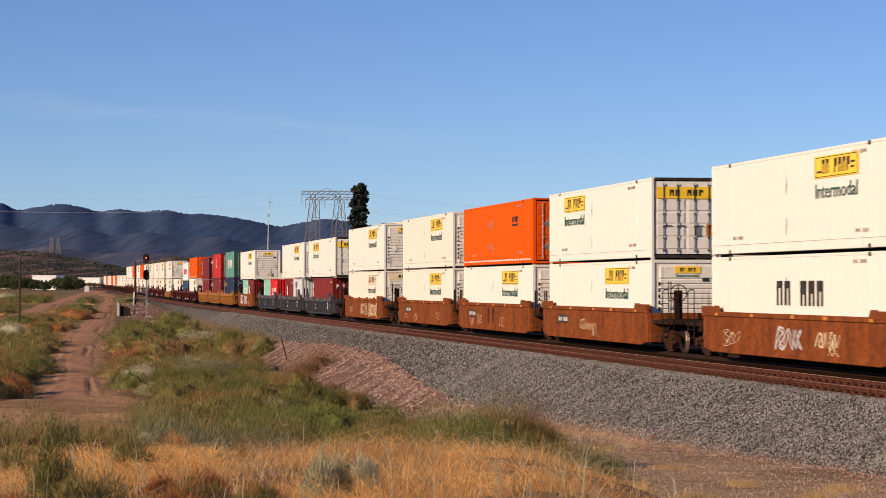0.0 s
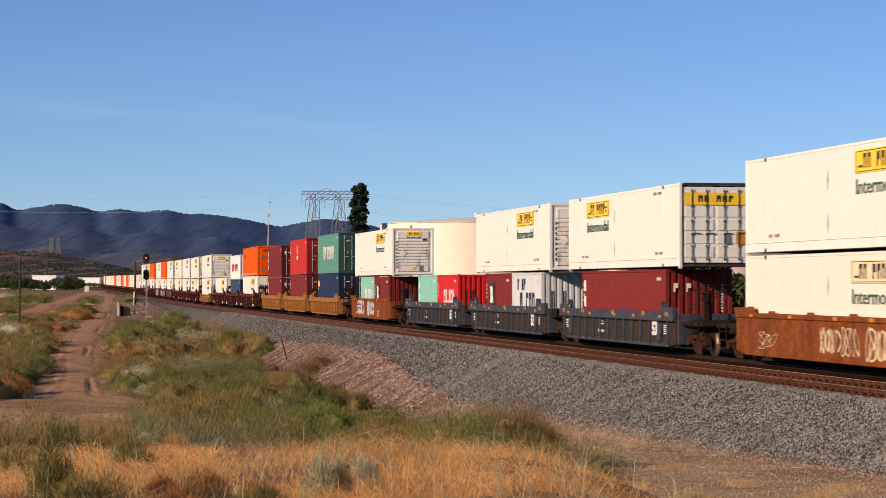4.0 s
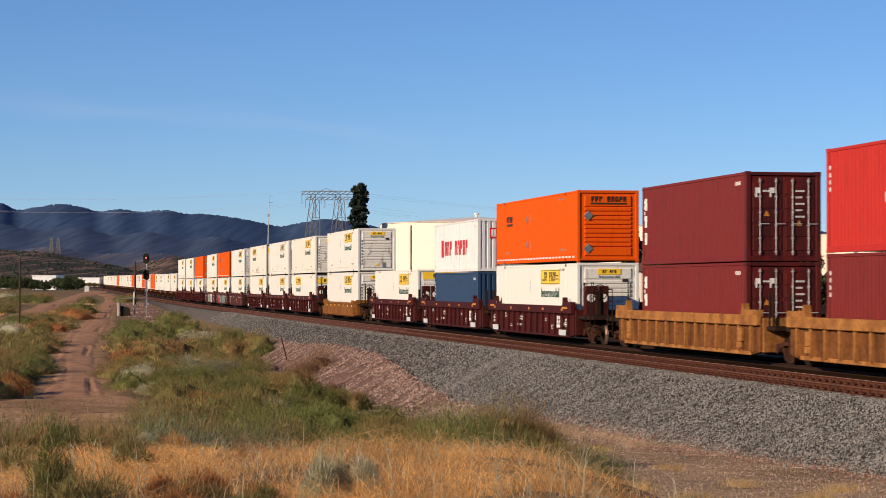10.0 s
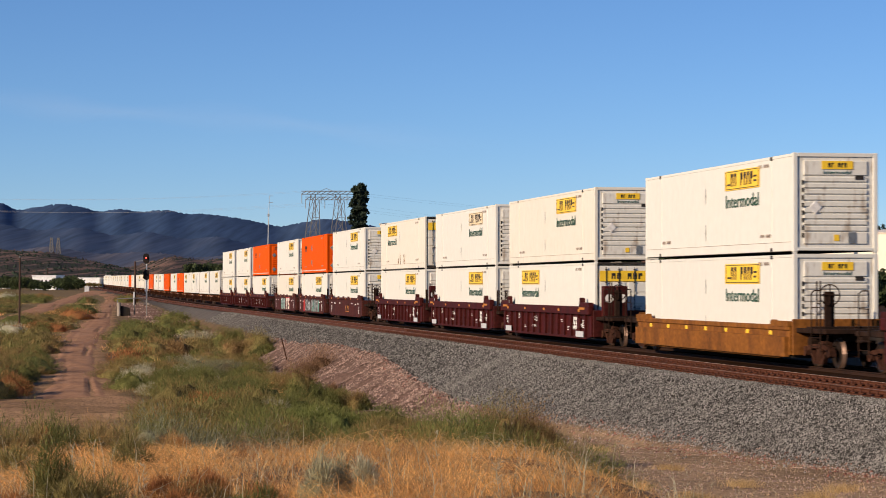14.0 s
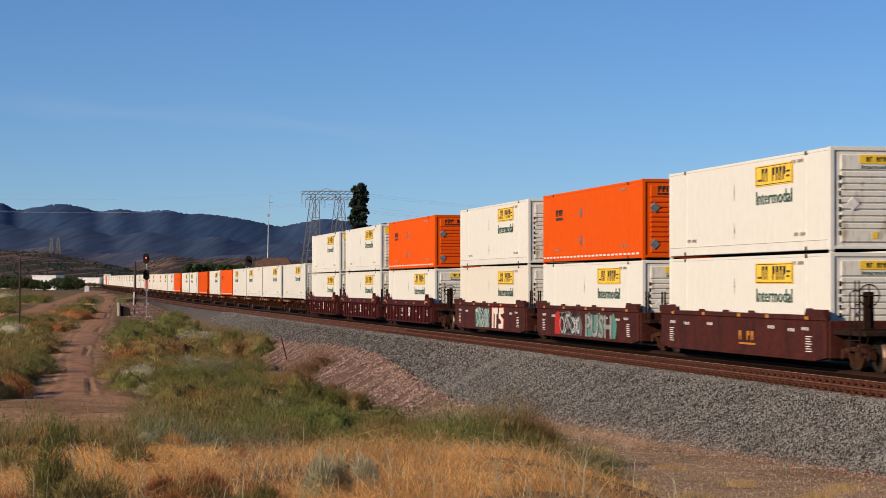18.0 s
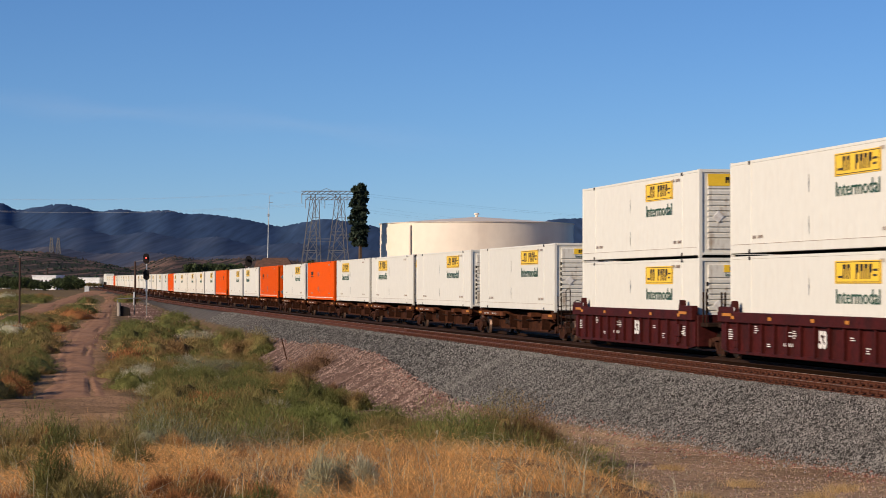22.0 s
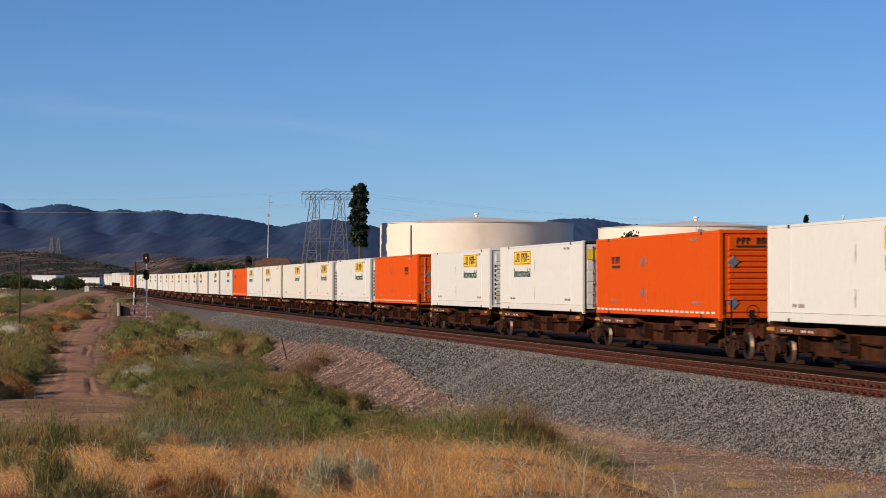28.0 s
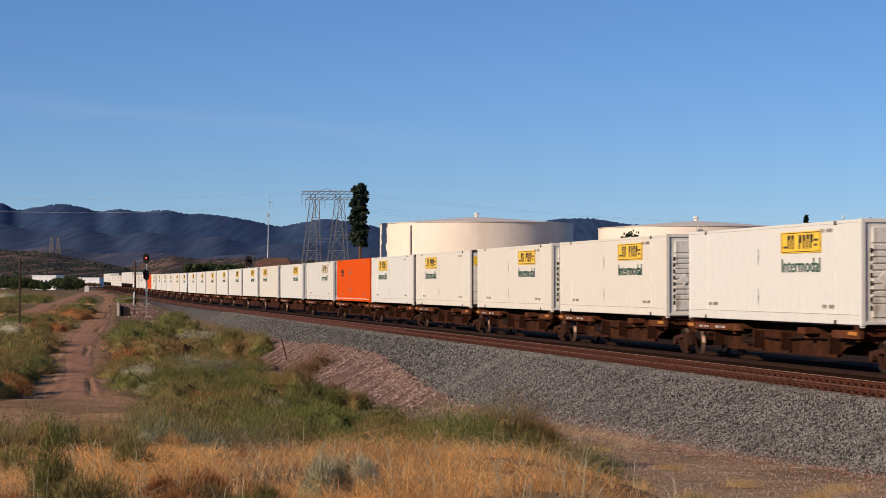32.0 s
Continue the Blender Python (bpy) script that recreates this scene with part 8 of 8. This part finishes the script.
FOOT_BUSH, BANK_BUSH = "green feathery bush at the embankment foot", "green bush behind the grassy bank"
CREST = "olive-green feathery weeds on the bank's crest"
CREST_WEEDS = [
    (-4, 24.3, 0.36, 0.44, SUNNY, CREST), (28, 25.0, 0.34, 0.46, SCRUB, CREST), (58, 24.4, 0.34, 0.4, SUNNY, CREST), (88, 25.2, 0.36, 0.5, SCRUB, CREST),
    (118, 24.6, 0.32, 0.36, SCRUB, CREST), (146, 25.3, 0.32, 0.38, SUNNY, CREST), (178, 25.6, 0.34, 0.36, SUNNY, CREST), (206, 24.8, 0.32, 0.36, SUNNY, CREST),
    (236, 25.4, 0.34, 0.4, SCRUB, CREST), (268, 25.8, 0.34, 0.36, SUNNY, CREST), (300, 25.2, 0.3, 0.3, SUNNY, CREST),
]
FOOT_BUSHES = [
    (850, 41, 1.3, 0.77, FRESH, FOOT_BUSH), (905, 41.5, 1.2, 0.90, FRESH, FOOT_BUSH), (790, 40.5, 1.2, 0.67, FRESH, FOOT_BUSH), (935, 42.5, 0.7, 0.90, OLIVE, FOOT_BUSH),
    (820, 43, 1.2, 0.77, FRESH, FOOT_BUSH), (762, 40, 0.7, 0.40, OLIVE, FOOT_BUSH), (880, 43, 1.2, 0.85, FRESH, FOOT_BUSH), (952, 43, 0.45, 0.62, OLIVE, "olive bush at the embankment foot"),
]
HOLLOW_BUSHES = [
    (590, 38, 1.0, 0.55, FRESH, BANK_BUSH), (520, 37, 1.2, 0.65, SCRUB, BANK_BUSH), (640, 44, 0.9, 0.4, SCRUB, BANK_BUSH), (550, 46, 1.2, 0.8, FRESH, BANK_BUSH),
    (430, 36, 1.1, 0.8, SAGE, "grey-green sagebrush behind the grassy bank"), (330, 36, 1.2, 0.85, SAGE, "grey-green sagebrush behind the grassy bank"), (285, 44, 1.3, 0.9, SCRUB, BANK_BUSH), (380, 48, 1.4, 1.0, OLIVE, BANK_BUSH),
    (470, 52, 1.4, 1.0, SCRUB, BANK_BUSH), (560, 62, 1.1, 0.75, FRESH, BANK_BUSH), (600, 63, 1.1, 0.66, FRESH, BANK_BUSH), (632, 66, 0.9, 0.58, SCRUB, BANK_BUSH),
    (662, 60, 0.9, 0.42, OLIVE, BANK_BUSH), (700, 57, 0.8, 0.36, OLIVE, BANK_BUSH), (738, 55, 0.7, 0.36, SCRUB, BANK_BUSH), (680, 50, 0.9, 0.36, SUNNY, BANK_BUSH),
    (640, 52, 0.9, 0.4, SCRUB, BANK_BUSH), (30, 36, 1.0, 0.6, OLIVE, BANK_BUSH), (110, 36, 1.0, 0.6, SCRUB, BANK_BUSH), (190, 36, 1.0, 0.7, OLIVE, BANK_BUSH),
    (65, 34, 0.8, 0.6, RUSSET, "brown weed bush behind the grassy bank"),
]
STRAW_WEEDS = [
    (560, 19.0, 0.2, 0.34, MINT, "pale grey-green weed bush in dry grass"), (585, 19.2, 0.14, 0.3, MINT, "pale grey-green weed bush in dry grass"), (95, 18.4, 0.22, 0.44, SCRUB, "green sagebrush in dry grass"), (130, 17.6, 0.24, 0.34, OLIVE, "olive-green sagebrush in dry grass"),
    (66, 17.2, 0.14, 0.24, SAGE, "grey-green sagebrush in dry grass"), (150, 16.8, 0.18, 0.24, SAGE, "grey-green sagebrush in dry grass"), (330, 18.2, 0.26, 0.22, RUSSET, "dark russet weed bush in dry grass"), (352, 17.4, 0.22, 0.18, RUSSET, "dark russet weed bush in dry grass"),
    (395, 18.6, 0.28, 0.3, OLIVE, "dull olive weed bush in dry grass"), (470, 18.4, 0.22, 0.26, RUSSET, "dark russet weed bush in dry grass"), (640, 20.5, 0.12, 0.24, PALE_WEED, "pale weed bush in dry grass"), (20, 17.8, 0.2, 0.24, RUSSET, "russet weed bush in dry grass"),
    (300, 19.5, 0.2, 0.22, RUSSET, "dark russet weed bush in dry grass"), (375, 19.0, 0.18, 0.24, RUSSET, "dark russet weed bush in dry grass"), (428, 17.8, 0.22, 0.3, SCRUB, "dark green low weed in dry grass"), (410, 17.2, 0.2, 0.24, SCRUB, "green low weed in dry grass"),
    (200, 15.6, 0.3, 0.16, SCRUB, "low light green weed in dry grass"), (300, 15.5, 0.35, 0.16, SCRUB, "low light green weed in dry grass"), (250, 15.8, 0.3, 0.15, SAGE, "low light green weed in dry grass"), (20, 22, 0.35, 0.36, OLIVE, "dull olive weed bush in dry grass"),
    (220, 22.5, 0.4, 0.34, OLIVE, "olive weed bush in dry grass"), (1078, 31, 0.34, 0.17, SCRUB, "small green bush on bare earth"), (1070, 17.5, 0.16, 0.22, PALE_WEED, "small pale weed on bare earth"),
]
SLOPE_BUSHES = [
    (536, 111, 1.4, 0.92, DEAD_WEED, "dead brown bush on the rubble slope"), (462, 138, 1.1, 0.7, SCRUB, "green bush at the gravel slope's edge"), (430, 142, 1.6, 1.1, OLIVE, "olive bush at the gravel slope's edge"), (405, 160, 1.6, 1.0, SCRUB, "green bush at the gravel slope's edge"),
    (440, 122, 0.8, 0.6, OLIVE, "olive bush at the gravel slope's edge"), (600, 84, 0.8, 0.75, SCRUB, "green bush at the rubble bank's foot"), (570, 92, 1.0, 0.8, SCRUB, "green bush at the rubble bank's foot"), (520, 99, 1.1, 0.8, OLIVE, "olive bush at the rubble bank's foot"),
    (590, 95, 0.35, 0.4, DEAD_WEED, "dead brown weed on the rubble slope"),
]
for k, (px, yy, r, h, m, lb) in enumerate(CREST_WEEDS + FOOT_BUSHES + HOLLOW_BUSHES + STRAW_WEEDS + SLOPE_BUSHES):
    bush(px, yy, r, h, m, "bush", lb, 500 + 3 * k, 8000 if yy < 30 else 11000)


x, y = [], []
prng = np.random.default_rng(41)
for px, yy, rx, ry in ((255, 126, 1.3, 6.0), (315, 105, 1.0, 3.0), (20, 160, 2.2, 14.0), (40, 150, 1.6, 8.0), (110, 258, 2.4, 16.0), (15, 205, 2.5, 18.0), (470, 100, 0.6, 2.5), (240, 160, 1.4, 7.0), (45, 250, 3.5, 22.0), (330, 128, 1.0, 4.0), (505, 92, 0.7, 2.0)):
    k = int(900 * rx)
    x.append(at_px(px, yy) + prng.normal(0, rx * 0.5, k))
    y.append(yy + prng.normal(0, ry * 0.5, k))
x, y = np.concatenate(x), np.concatenate(y)
ok = ~on_road(x, y)
blades("straw_patches", "orange-gold dry grass patches among the scrub", x[ok], y[ok], 0.36, 0.022, 0.9, STRAW, 43, droop=0.4)


def stalk(px, y, h, seed):
    """A lone dry stem with seed heads."""
    rng = random.Random(seed)
    x = at_px(px, y)
    st = thing("dry_stalk", "tall pale dry weed stalk in straw grass", "weed", "dry stalks")
    st.matrix_world = Matrix.Translation((x, y, gz(x, y) - 0.02))
    part("stem", Geo().path([(0, 0, 0), (0.01, 0, h * 0.4), (-0.01, 0.01, h * 0.75), (0.015, 0, h)], 0.003, 5), PALE_WEED, st)
    heads = Geo()
    for i in range(14):
        z = h * rng.uniform(0.35, 1.0)
        a = rng.uniform(0, 6.28)
        heads.tube((0.01 * math.cos(a), 0.01 * math.sin(a), z), (0.04 * math.cos(a), 0.04 * math.sin(a), z + 0.02), 0.003, 5, 0.002)
    part("seed_head", heads, PALE_WEED, st)


for k, (px, yy, h) in enumerate(((167, 20.5, 0.46), (130, 21.5, 0.38), (772, 22.0, 0.42), (690, 21.0, 0.34), (1245, 17.5, 0.34), (1060, 18.0, 0.3), (880, 19.0, 0.35), (255, 19.5, 0.33))):
    stalk(px, yy, h, 60 + k)


# ---- motion of the train ----
SPEED = 22.31


def rail_pose(s, z):
    y = s / HYP
    return place_on(TRAIN_TRACK, y, z)


def motions():
    for ob, s, z in RIDES:
        rows = [(t, rail_pose(s - SPEED * t, z)) for t in np.arange(0, 32.01, 2.0)]
        walk(ob, [(float(t), m) for t, m in rows])


motions()
